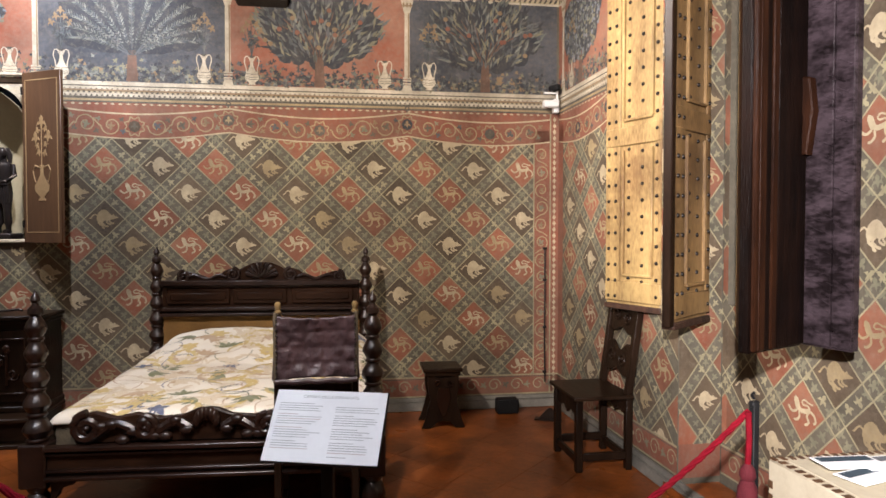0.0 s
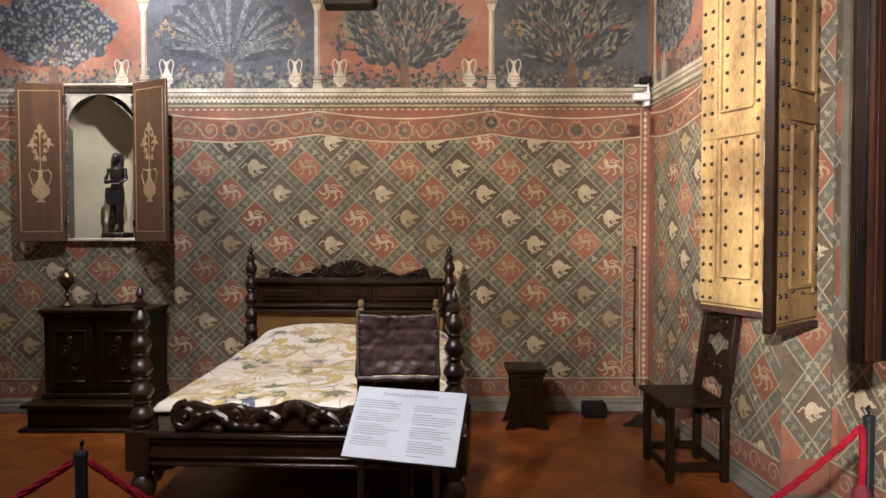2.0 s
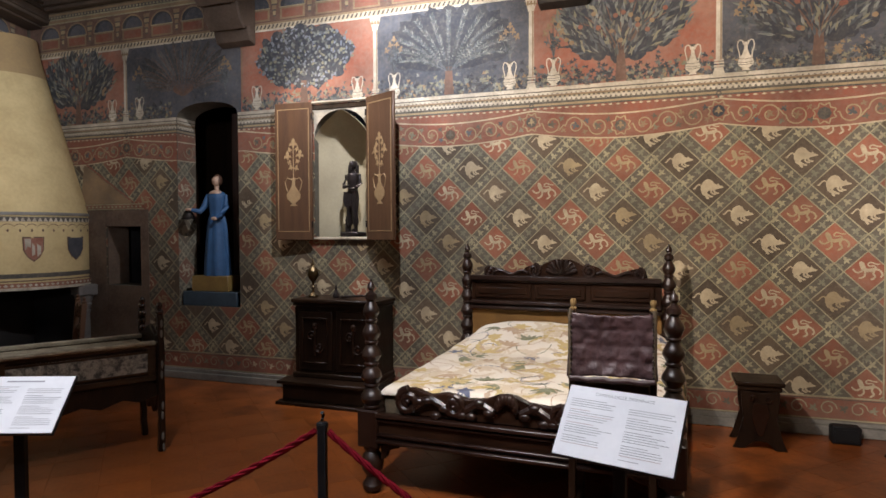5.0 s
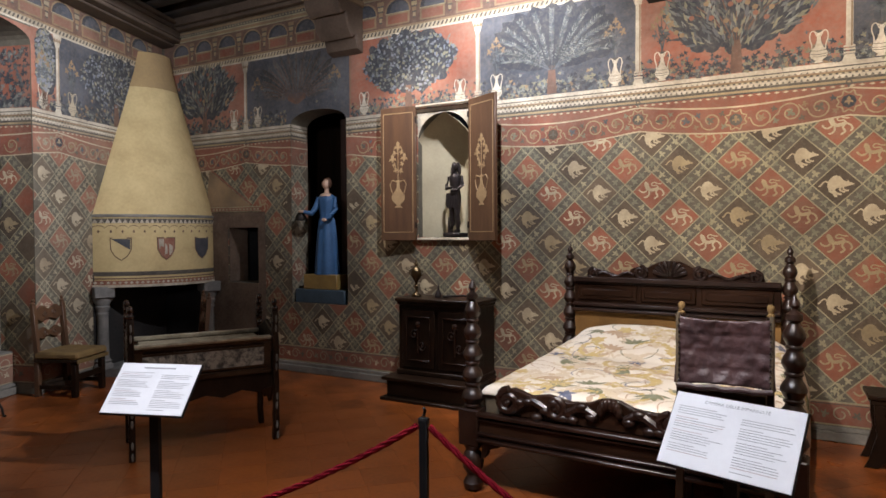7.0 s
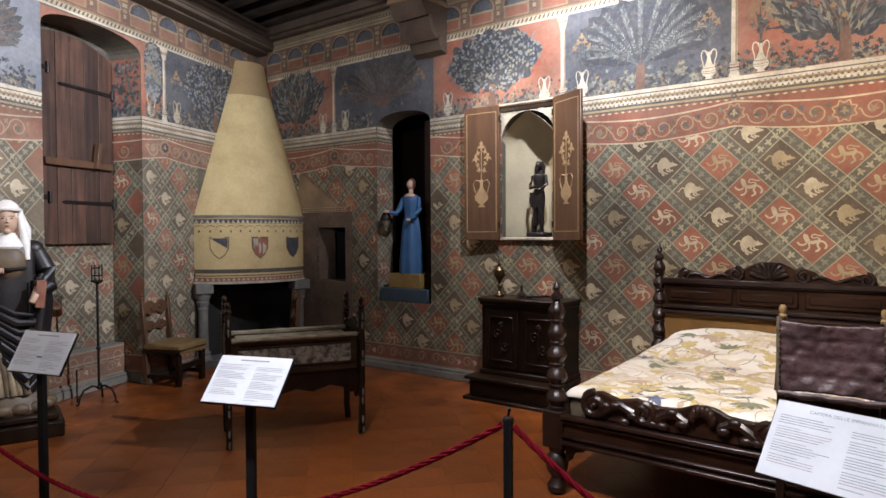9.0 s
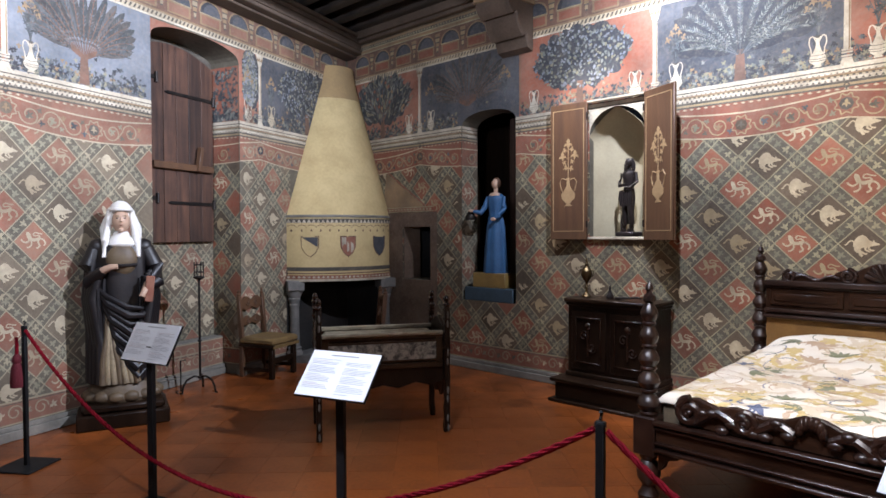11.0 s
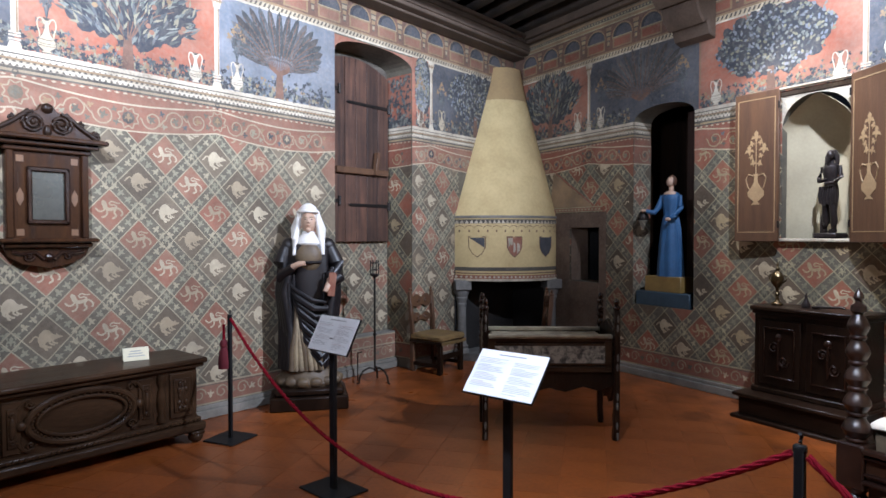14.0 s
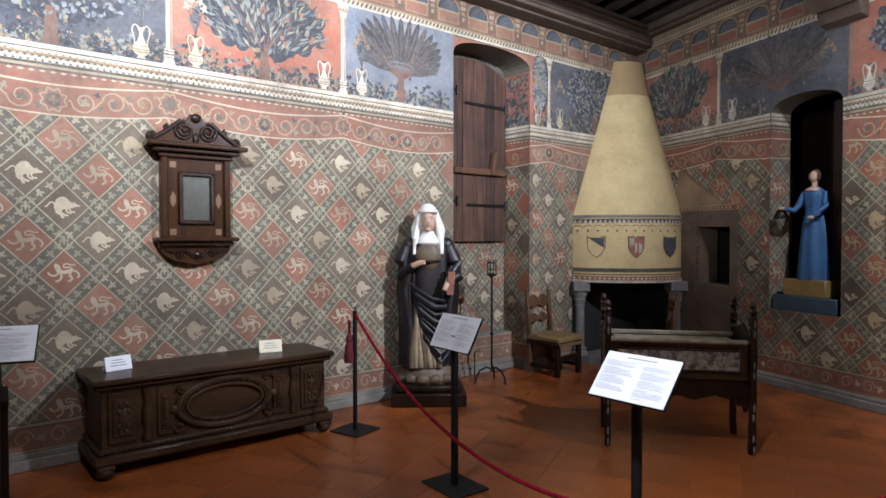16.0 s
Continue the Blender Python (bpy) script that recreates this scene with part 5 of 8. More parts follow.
def leaf(name, label, a, b, z0, z1, mat, studs, thick=0.05, category="shutter", planks=()):
    """A standing shutter leaf between two plan points, with rails, panels and studs."""
    a, b = Vector((*a, 0)), Vector((*b, 0))
    w = (b - a).length
    ob = thing(name, label, category, pose(a.x, a.y, 0, 0, 0, math.degrees(math.atan2(b.y - a.y, b.x - a.x))))
    bm = bmesh.new()
    box(bm, 0, w, 0, thick, z0, z1, 0.006)
    part("board", bm, M[mat], ob)
    if studs:
        bm = bmesh.new()
        box(bm, -0.004, w + 0.004, -0.02, thick + 0.004, z0 - 0.025, z0 + 0.012, 0.005)
        part("bottom_edge", bm, M["shutter"], ob, "dark worn bottom edge")
        for q0, q1, nm in ((z0 + 0.03, z0 + 0.16, "bottom_rail"), (z0 + 1.05, z0 + 1.17, "middle_rail"), (z0 + 2.2, z0 + 2.32, "top_rail")):
            bm = bmesh.new()
            box(bm, 0.0, w, -0.016, 0.0, q0, q1, 0.006)
            part(nm, bm, M[mat], ob)
        for q0, q1 in ((0.0, w * 0.27), (w * 0.9, w)):
            bm = bmesh.new()
            box(bm, q0, q1, -0.012, 0.0, z0 + 0.16, z1, 0.004)
            part("stile", bm, M[mat], ob)
        for q0, q1 in ((z0 + 0.16, z0 + 1.05), (z0 + 1.17, z0 + 2.2), (z0 + 2.32, z1)):
            bm = bmesh.new()
            for f in (0.33, 0.84):
                box(bm, w * f - 0.009, w * f + 0.009, -0.02, 0.0, q0 + 0.05, q1 - 0.03, 0.003)
            box(bm, w * 0.33, w * 0.84, -0.02, 0.0, q0 + 0.035, q0 + 0.053, 0.004)
            part("panel_moulding", bm, M[mat], ob)
        stud = bmesh.new()
        lathe(stud, [(0.0125, 0.0), (0.011, 0.006), (0.006, 0.011), (0.001, 0.012)], 8, pose(0, 0, 0, 90, 0, 0))
        me = put("stud", stud, [M["iron"]], 60)
        zc = z0 + 0.06
        row = 0
        while zc < z1 - 0.03:
            for f in (0.07, 0.20, 0.42, 0.66, 0.93):
                s = new("stud", me)
                s.parent = ob
                s.location = (w * f, -0.014 if f < 0.27 or f > 0.9 else -0.002, zc + (0.02 if f in (0.42, 0.93) else 0))
            zc += 0.105
            row += 1
    else:
        for f0, f1, proud, key in planks:
            bm = bmesh.new()
            box(bm, f0 * w, f1 * w, -proud, 0, z0 + 0.01, z1, min(0.012, proud * 0.5))
            part("plank", bm, M[key], ob)
    return ob


g = 1.07
leaf("window_shutter", "honey-coloured poplar shutter leaf studded with iron nails", (1.16, 4.77), (1.36, 4.348), g, 3.85, "honey", True)
leaf("window_shutter", "honey-coloured studded shutter leaf standing half open, grime and shade in its colour", (1.167, 3.81), (1.53, 4.12), g - 0.01, 3.85, "honeyshade", True)
bm = bmesh.new()
box(bm, -0.025, 0.025, -0.02, 0.03, g - 0.02, 3.86, 0.006)
solid("shutter_post", bm, M["wood"], "dark meeting edge of the studded shutter", "shutter post", pose(1.15, 3.80, 0, 0, 0, 40))
# Plank colours paint lit red-brown strips between shaded near-black ones.
leaf("window_shutter", "dark plank shutter leaf folded into the room, shade put in its colour", (1.092, 2.971), (1.431, 3.139), g, 3.85, "black_shutter", False, planks=((0.0, 0.20, 0.022, "redleaf"), (0.20, 0.33, 0.006, "black_shutter"), (0.34, 0.44, 0.014, "redleaf"), (0.46, 1.0, 0.010, "black_shutter")))
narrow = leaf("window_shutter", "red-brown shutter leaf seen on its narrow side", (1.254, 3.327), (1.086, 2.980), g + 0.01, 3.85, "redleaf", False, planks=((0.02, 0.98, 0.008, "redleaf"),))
bm = bmesh.new()
box(bm, -0.065, -0.012, -0.004, 0.03, g + 0.04, 3.85, 0.005)
part("edge_strip", bm, M["honey"], narrow, "honey-coloured strip along the hinge edge")
hooked = leaf("window_shutter", "scorched dark shutter leaf with a wooden hook, sheen put in its colour", (1.445, 3.165), (1.525, 2.966), g, 3.85, "scorched", False, planks=((0.0, 0.62, 0.012, "scorched"), (0.63, 1.0, 0.010, "scorched")))
bm = bmesh.new()
cut = random.Random(11)
for k in range(150):
    x, z, n = cut.uniform(0.01, 0.16), g + 0.05 + 2.7 * k / 150 + cut.uniform(-0.02, 0.02), cut.uniform(0.02, 0.055)
    prism(bm, [(x, z), (x + n, z - n * 0.55), (x + n, z - n * 0.55 + 0.006), (x, z + 0.004)], -0.0145, -0.009)
part("scraping", bm, M["scorched"], hooked, "slanting scraped tool marks")["kind"] = "stuff"
bm = bmesh.new()
prism(bm, [(0.0, 2.22), (0.06, 2.20), (0.075, 2.06), (0.05, 1.88), (0.02, 1.88), (0.03, 2.04), (0.0, 2.1)], -0.06, -0.012, bevel=0.006)
part("hook", bm, M["redleaf"], hooked, "carved wooden hook")
bm = bmesh.new()
for a in ((2.03, 2.08), (2.83, 2.88)):
    box(bm, *a, 0.36, 0.42, 1.13, 3.6, 0.005)
box(bm, 2.03, 2.88, 0.36, 0.42, 1.13, 1.19, 0.005)
box(bm, 2.52, 2.56, 0.36, 0.42, 1.19, 3.6, 0.005)
w1 = solid("window_1", bm, M["honey"], "closed wooden window frame in the recess", "window", RIGHT, kind="structure")
bm = bmesh.new()
box(bm, 2.03, 2.88, 0.43, 0.46, 1.13, 3.6, 0.003)
part("closing_board", bm, M["honey"], w1)
bm = bmesh.new()
box(bm, 1.9, 3.95, -0.05, 0.28, 0.0, 0.06, 0.008)
solid("recess_step", bm, M["tilefar"], "low brick step in the window recess", "step", RIGHT, kind="structure")

# ---- bed ----
bed = thing("bed", "dark walnut four-post bed with turned posts and carved head", "bed", pose(0, 0, 0))


def spool(n, z0, z1, r):
    """A turned post of ball and ring members."""
    prof, step = [], (z1 - z0) / n
    for k in range(n):
        z, s = z0 + k * step, r * (1 - 0.32 * k / n)
        prof += [(s * 0.62, z), (s * 0.76, z + 0.06 * step), (s * 0.76, z + 0.12 * step), (s * 0.62, z + 0.18 * step), (s * 0.82, z + 0.32 * step), (s, z + 0.48 * step), (s * 0.95, z + 0.62 * step), (s * 0.78, z + 0.78 * step), (s * 0.60, z + 0.9 * step)]
    return prof


def bed_post(x, y, top, start, n):
    bm = bmesh.new()
    r = 0.067
    lathe(bm, [(0.035, 0.0), (0.055, 0.02), (0.06, 0.05), (0.038, 0.085), (0.036, 0.10), (0.062, 0.14), (0.068, 0.18), (0.055, 0.225), (0.04, 0.245), (0.05, 0.26), (0.05, 0.29)], 16, pose(x, y, 0))
    box(bm, x - 0.066, x + 0.066, y - 0.066, y + 0.066, 0.28, start, 0.008)
    prof = spool(n, start, top - 0.13, r)
    h = top - 0.13
    prof += [(0.022, h), (0.036, h + 0.015), (0.034, h + 0.04), (0.016, h + 0.055), (0.014, h + 0.065), (0.024, h + 0.08), (0.02, h + 0.10), (0.008, h + 0.115), (0.005, h + 0.13)]
    lathe(bm, prof, 18, pose(x, y, 0))
    part("post", bm, M["bedpolish"], bed, "glossy turned walnut post", 35)


bed_post(-2.09, 3.93, 1.265, 0.50, 5)
bed_post(-0.41, 3.93, 1.25, 0.50, 5)
bed_post(-2.13, 5.74, 1.44, 0.55, 6)
bed_post(-0.50, 5.74, 1.44, 0.55, 6)
for name, a in (("foot_rail", (-2.03, -0.47, 3.885, 3.955, 0.315, 0.475)), ("side_rail", (-2.13, -2.06, 3.99, 5.68, 0.315, 0.475)), ("side_rail", (-0.47, -0.40, 3.99, 5.68, 0.315, 0.475)), ("head_rail", (-2.07, -0.56, 5.71, 5.77, 0.315, 0.62))):
    bm = bmesh.new()
    box(bm, *a, 0.008)
    part(name, bm, M["bedwood"], bed)
bm = bmesh.new()
for z0, z1, d in ((0.465, 0.492, 0.035), (0.44, 0.455, 0.02), (0.355, 0.372, 0.02), (0.315, 0.338, 0.028)):
    box(bm, -2.03, -0.47, 3.885 - d, 3.9, z0, z1, 0.006)
part("rail_moulding", bm, M["bedpolish"], bed)
for f, x in ((1, -2.02), (-1, -0.48)):
    bm = bmesh.new()
    prism(bm, [(x, 0.315), (x + f * 0.15, 0.315), (x + f * 0.11, 0.285), (x + f * 0.05, 0.27), (x + f * 0.03, 0.22), (x, 0.2)], 3.9, 3.94, bevel=0.004)
    part("bracket", bm, M["bedwood"], bed)


def scroll(bm, cx, cz, r, y, sign=1, turns=1.6, thick=0.03, w=0.03, start=0.0):
    pts = spiral(cx, cz, r, r * 0.22, turns, start, sign, 22)
    tube(bm, [(x, y, z) for x, z in pts], w / 2, 8)
    blob(bm, (cx, y, cz), (r * 0.26, thick * 0.7, r * 0.26))


# carved crest over the foot rail
bm = bmesh.new()
outline = [(-1.9, 0.49), (-0.6, 0.49), (-0.58, 0.60), (-0.66, 0.645), (-0.78, 0.62), (-0.9, 0.645), (-1.02, 0.615), (-1.13, 0.625), (-1.20, 0.655), (-1.25, 0.66), (-1.30, 0.655), (-1.37, 0.625), (-1.48, 0.615), (-1.60, 0.64), (-1.70, 0.62), (-1.80, 0.65), (-1.88, 0.635), (-1.92, 0.58)]
prism(bm, outline, 3.90, 3.94, bevel=0.008)
part("foot_crest", bm, M["bedwood"], bed, "carved walnut crest of scrolls and leaves")
crest = bed.children[-1]
bm = bmesh.new()
for f in (-1, 1):
    scroll(bm, -1.25 + f * 0.58, 0.575, 0.072, 3.885, -f, 1.5, 0.04, 0.048, math.pi / 2)
    scroll(bm, -1.25 + f * 0.30, 0.57, 0.058, 3.885, f, 1.4, 0.035, 0.040, math.pi / 2)
    tube(bm, [(-1.25 + f * (0.08 + 0.05 * k), 3.893, 0.56 + 0.035 * math.sin(k * 1.1)) for k in range(11)], 0.026, 8)
    for k in range(9):
        blob(bm, (-1.25 + f * (0.1 + 0.052 * k), 3.888, 0.555 + 0.05 * math.sin(k * 1.9)), (0.038, 0.028, 0.026), None, 0, 8, 6)
for k in range(7):
    a = math.pi * (k + 0.5) / 7
    blob(bm, (-1.25 + 0.05 * math.cos(a), 3.888, 0.585 + 0.05 * math.sin(a)), (0.022, 0.028, 0.036), None, 0, 8, 6)
part("carving", bm, M["bedpolish"], crest, "raised scroll carving")
# headboard
bm = bmesh.new()
box(bm, -2.08, -0.55, 5.715, 5.765, 0.60, 0.90, 0.006)
part("head_panel", bm, M["yellow"], bed, "yellow cloth panel under the headboard")
bm = bmesh.new()
box(bm, -2.08, -0.55, 5.70, 5.765, 0.895, 1.165, 0.008)
part("headboard", bm, M["bedwood"], bed, "panelled walnut headboard")
head = bed.children[-1]
for a, b in ((-2.04, -1.56), (-1.53, -1.12), (-1.08, -0.60)):
    bm = bmesh.new()
    box(bm, a, b, 5.675, 5.70, 0.99, 1.11, 0.02)
    box(bm, a + 0.03, b - 0.03, 5.665, 5.69, 1.02, 1.08, 0.008)
    part("panel", bm, M["bedwood"], head)
bm = bmesh.new()
for z0, z1, d in ((1.135, 1.175, 0.045), (1.12, 1.135, 0.025), (0.935, 0.965, 0.035), (0.895, 0.92, 0.05)):
    box(bm, -2.08, -0.55, 5.70 - d, 5.72, z0, z1, 0.006)
part("moulding", bm, M["bedpolish"], head)
bm = bmesh.new()
c = -1.315
half = [(0.0, 1.315), (0.07, 1.312), (0.13, 1.285), (0.17, 1.262), (0.23, 1.27), (0.29, 1.25), (0.33, 1.215), (0.42, 1.195), (0.50, 1.225), (0.58, 1.245), (0.64, 1.235), (0.66, 1.18), (0.66, 1.165)]
prism(bm, [(c + x, z) for x, z in half] + [(c - x, z) for x, z in half[::-1][:-1]], 5.715, 5.755, bevel=0.006)
part("head_crest", bm, M["bedwood"], head, "carved crest with a shell between scrolls")
bm = bmesh.new()
for f in (-1, 1):
    scroll(bm, c + f * 0.225, 1.22, 0.056, 5.705, f, 1.6, 0.035, 0.028, math.pi / 2)
    scroll(bm, c + f * 0.60, 1.205, 0.048, 5.705, -f, 1.5, 0.035, 0.027, math.pi / 2)
    tube(bm, [(c + f * (0.28 + 0.04 * k), 5.71, 1.20 + 0.018 * math.sin(k * 1.3)) for k in range(8)], 0.012, 8)
for k in range(9):
    a = math.pi * (0.1 + 0.8 * k / 8)
    tube(bm, [(c + 0.02 * math.cos(a), 5.71, 1.19 + 0.01 * math.sin(a)), (c + 0.075 * math.cos(a), 5.70, 1.19 + 0.07 * math.sin(a)), (c + 0.13 * math.cos(a), 5.705, 1.19 + 0.125 * math.sin(a))], 0.02, 8, taper=[0.4, 1.0, 0.8])
part("shell_carving", bm, M["bedpolish"], head, "raised shell and scroll carving")["kind"] = "stuff"

bm = bmesh.new()
box(bm, -2.05, -0.47, 3.97, 5.69, 0.42, 0.60, 0.03)
solid("mattress", bm, M["mattress"], "straw-coloured woven mattress on the bed", "mattress")


def spread_top(u, v):
    """The quilt's surface: u across, v from the foot to the head."""
    x, y = -2.055 + 1.60 * u, 3.945 + 1.70 * v
    z = 0.628 + 0.05 * v + 0.13 * max(0, (v - 0.62) / 0.38) ** 0.8 * (1 - abs(2 * u - 1) ** 6) + 0.012 * noise.noise((x * 3, y * 3, 1)) + 0.006 * noise.noise((x * 9, y * 9, 4))
    edge = min(u, 1 - u, v * 1.06)
    z -= 0.045 * max(0, 1 - edge / 0.035) ** 2
    return Vector((x, y, z))


def spread_at(u, v):
    if u > 1:
        e = spread_top(1, min(max(v, 0), 1))
        d = u - 1
        return Vector((e.x + 0.03 + 0.05 * min(d * 8, 1) + 0.015 * math.sin(v * 40) * min(d * 3, 1), e.y, max(e.z - 1.60 * d, 0.03)))
    return spread_top(u, v)


bm = bmesh.new()
nu, nv = 72, 60
grid = [[bm.verts.new(spread_at(1.36 * i / nu, j / nv)) for j in range(nv + 1)] for i in range(nu + 1)]
for i in range(nu):
    for j in range(nv):
        bm.faces.new((grid[i][j], grid[i + 1][j], grid[i + 1][j + 1], grid[i][j + 1]))
bedspread = solid("bedspread", bm, M["spread"], "cream linen bedspread embroidered with yellow and blue flowers", "bedspread", smooth=180)
mod = bedspread.modifiers.new("thickness", "SOLIDIFY")
mod.thickness, mod.offset = 0.012, -1


def petal(bm, u, v, L, w, a, mat, n=8):
    """One embroidered leaf lying on the quilt."""
    L, w = 1.06 * L, 1.06 * w
    vs = []
    for k in range(2 * n):
        s = k / n if k < n else 2 - k / n
        side = 1 if k < n else -1
        x, y = L * s, side * w * math.sin(math.pi * min(max(s, 0.02), 0.98)) * (1.25 - 0.5 * s)
        uu, vv = u + (x * math.cos(a) - y * math.sin(a)) / 1.6, v + (x * math.sin(a) + y * math.cos(a)) / 1.7
        q = spread_at(min(max(uu, 0.006), 1.3), min(max(vv, 0.008), 0.99))
        vs.append(bm.verts.new(q + Vector((0.002 if uu > 1 else 0, 0, 0.003))))
    bm.faces.new(vs).material_index = mat


bm = bmesh.new()
er = random.Random(8)
for k in range(125):
    u, v = er.uniform(0.02, 1.2), er.uniform(0.0, 0.95)
    kind = er.random()
    a0 = er.uniform(0, 6.28)
    if kind < 0.4:
        for q in range(6):
            petal(bm, u, v, er.uniform(0.05, 0.085), 0.019, a0 + q * 1.05, 0 if kind < 0.22 else 1)
        petal(bm, u - 0.012, v, 0.04, 0.02, a0, 4)
    elif kind < 0.62:
        for q in range(5):
            petal(bm, u, v, er.uniform(0.08, 0.14), 0.017, a0 + (q - 2) * 0.5, 2 if kind < 0.52 else 4)
    elif kind < 0.69:
        for q in range(5):
            petal(bm, u, v, 0.062, 0.016, a0 + q * 1.26, 3)
    else:
        for q in range(7):
            t = a0 + q * 0.5
            petal(bm, u + 0.05 * math.cos(t), v + 0.05 * math.sin(t), 0.075, 0.016, t + 1.5, 1 if kind < 0.9 else 0)
for k in range(115):
    u, v, a = er.uniform(0.01, 1.15), er.uniform(0.01, 0.9), er.uniform(0, 6.28)
    bend, broad, tone = er.choice([-1, 1]), k % 2, er.choice([0, 0, 1, 1, 4]) if k % 2 else er.choice([1, 4, 4, 2, 3])
    for q in range(11):
        petal(bm, u, v, 0.055, (0.021 * math.sin(math.pi * (q + 1) / 12) + 0.003) if broad else 0.004, a, tone, 5)
        u, v, a = u + 0.042 * math.cos(a) / 1.6, v + 0.042 * math.sin(a) / 1.7, a + bend * er.uniform(0.15, 0.55)
        if not (0.008 < u < 1.25 and 0.01 < v < 0.97):
            break
part("embroidery", bm, [M["sp_yellow"], M["sp_ochre"], M["sp_green"], M["sp_blue"], M["sp_tan"]], bedspread, "embroidered flowers, leaves and tendrils", 0)["kind"] = "stuff"

# ---- leather chair at the foot of the bed ----
chair = thing("leather_chair", "old chair with a tooled dark leather back and gilt finials", "chair", pose(-0.665, 3.62, 0, 0, 0, 4) @ Matrix.Diagonal((0.87, 1, 1.03, 1)))
for x in (-0.215, 0.205):
    bm = bmesh.new()
    box(bm, x - 0.02, x + 0.02, 0.0, 0.045, 0.0, 1.135, 0.005, pose(0, 0, 0, -2.5, 0, 0))
    part("back_post", bm, M["wood"], chair)
    bm = bmesh.new()
    lathe(bm, [(0.018, 1.13), (0.020, 1.14), (0.012, 1.148), (0.018, 1.165), (0.017, 1.178), (0.009, 1.186)], 12, pose(x, 0.022, 0, -2.5, 0, 0))
    part("finial", bm, M["velvet"], chair, "dull gilt finial")
    bm = bmesh.new()
    box(bm, x - 0.02, x + 0.02, -0.40, -0.36, 0.0, 0.60, 0.005, pose(0, 0.84, 0))
    part("front_leg", bm, M["wood"], chair)
    bm = bmesh.new()
    box(bm, x - 0.016, x + 0.016, 0.04, 0.46, 0.12, 0.155, 0.004)
    part("side_stretcher", bm, M["wood"], chair)
bm = bmesh.new()
nx, nz = 40, 28
rows = []
for j in range(nz + 1):
    r = []
    for i in range(nx + 1):
        u, v = i / nx, j / nz
        x, z = -0.005 + (u - 0.5) * (0.47 - 0.045 * v), 0.835 + 0.295 * v + 0.012 * math.sin(math.pi * u) * (1 if v < 0.5 else -1) * (abs(v - 0.5) * 2) ** 3
        y = -0.012 - 0.05 * (z - 0.8) + 0.02 * math.sin(math.pi * u) * math.sin(math.pi * v) - 0.008 * (abs(math.sin(u * 5 * math.pi)) * abs(math.sin(v * 4 * math.pi))) ** 0.5 + 0.012 * noise.noise((x * 16, z * 16, 3)) + 0.006 * noise.noise((x * 40, z * 40, 5))
        r.append(bm.verts.new((x, y + 0.035 * (z - 0.8), z)))
    rows.append(r)
for a, b in zip(rows, rows[1:]):
    for k in range(nx):
        bm.faces.new((a[k], a[k + 1], b[k + 1], b[k]))
lb = part("back_leather", bm, M["leather"], chair, "cracked tooled leather back", 180)
mod = lb.modifiers.new("thickness", "SOLIDIFY")
mod.thickness = 0.008
for x in (-0.2215, 0.2115):
    bm = bmesh.new()
    tube(bm, [(x, -0.012 + 0.003 * math.sin(k * 1.7), 0.825 + 0.02 * k) for k in range(17)], 0.011, 8)
    part("edge_binding", bm, M["mattress"], chair, "pale worn leather binding of the back")
bm = bmesh.new()
tube(bm, [(-0.22 + 0.0435 * k, -0.022, 0.83 + 0.004 * math.sin(k * 2.1)) for k in range(11)], 0.012, 8)
part("lower_roll", bm, M["leather"], chair, "rolled lower edge of the leather")
bm = bmesh.new()
for k in range(12):
    for x in (-0.215, 0.205):
        blob(bm, (x, -0.022, 0.85 + 0.024 * k), (0.006, 0.005, 0.006), None, 0, 8, 6)
part("nail_trim", bm, M["bronze"], chair, "rows of dull brass nail heads")["kind"] = "stuff"
bm = bmesh.new()
box(bm, -0.235, 0.225, 0.0, 0.47, 0.56, 0.60, 0.012)
part("seat", bm, M["leather"], chair, "dark leather seat")
bm = bmesh.new()
box(bm, -0.2, 0.19, 0.005, 0.04, 0.74, 0.81, 0.006)
part("cross_rail", bm, M["wood"], chair)
bm = bmesh.new()
box(bm, -0.2, 0.19, 0.44, 0.475, 0.3, 0.37, 0.006)
part("cross_rail", bm, M["wood"], chair)


# ---- information stands ----
def text_mesh(body, size):
    c = bpy.data.curves.new("heading", "FONT")
    c.body, c.size, c.align_x = body, size, "CENTER"
    tmp = bpy.data.objects.new("heading", c)
    scene.collection.objects.link(tmp)
    bpy.context.view_layer.update()
    me = bpy.data.meshes.new_from_object(tmp.evaluated_get(bpy.context.evaluated_depsgraph_get()))
    bpy.data.objects.remove(tmp)
    return me


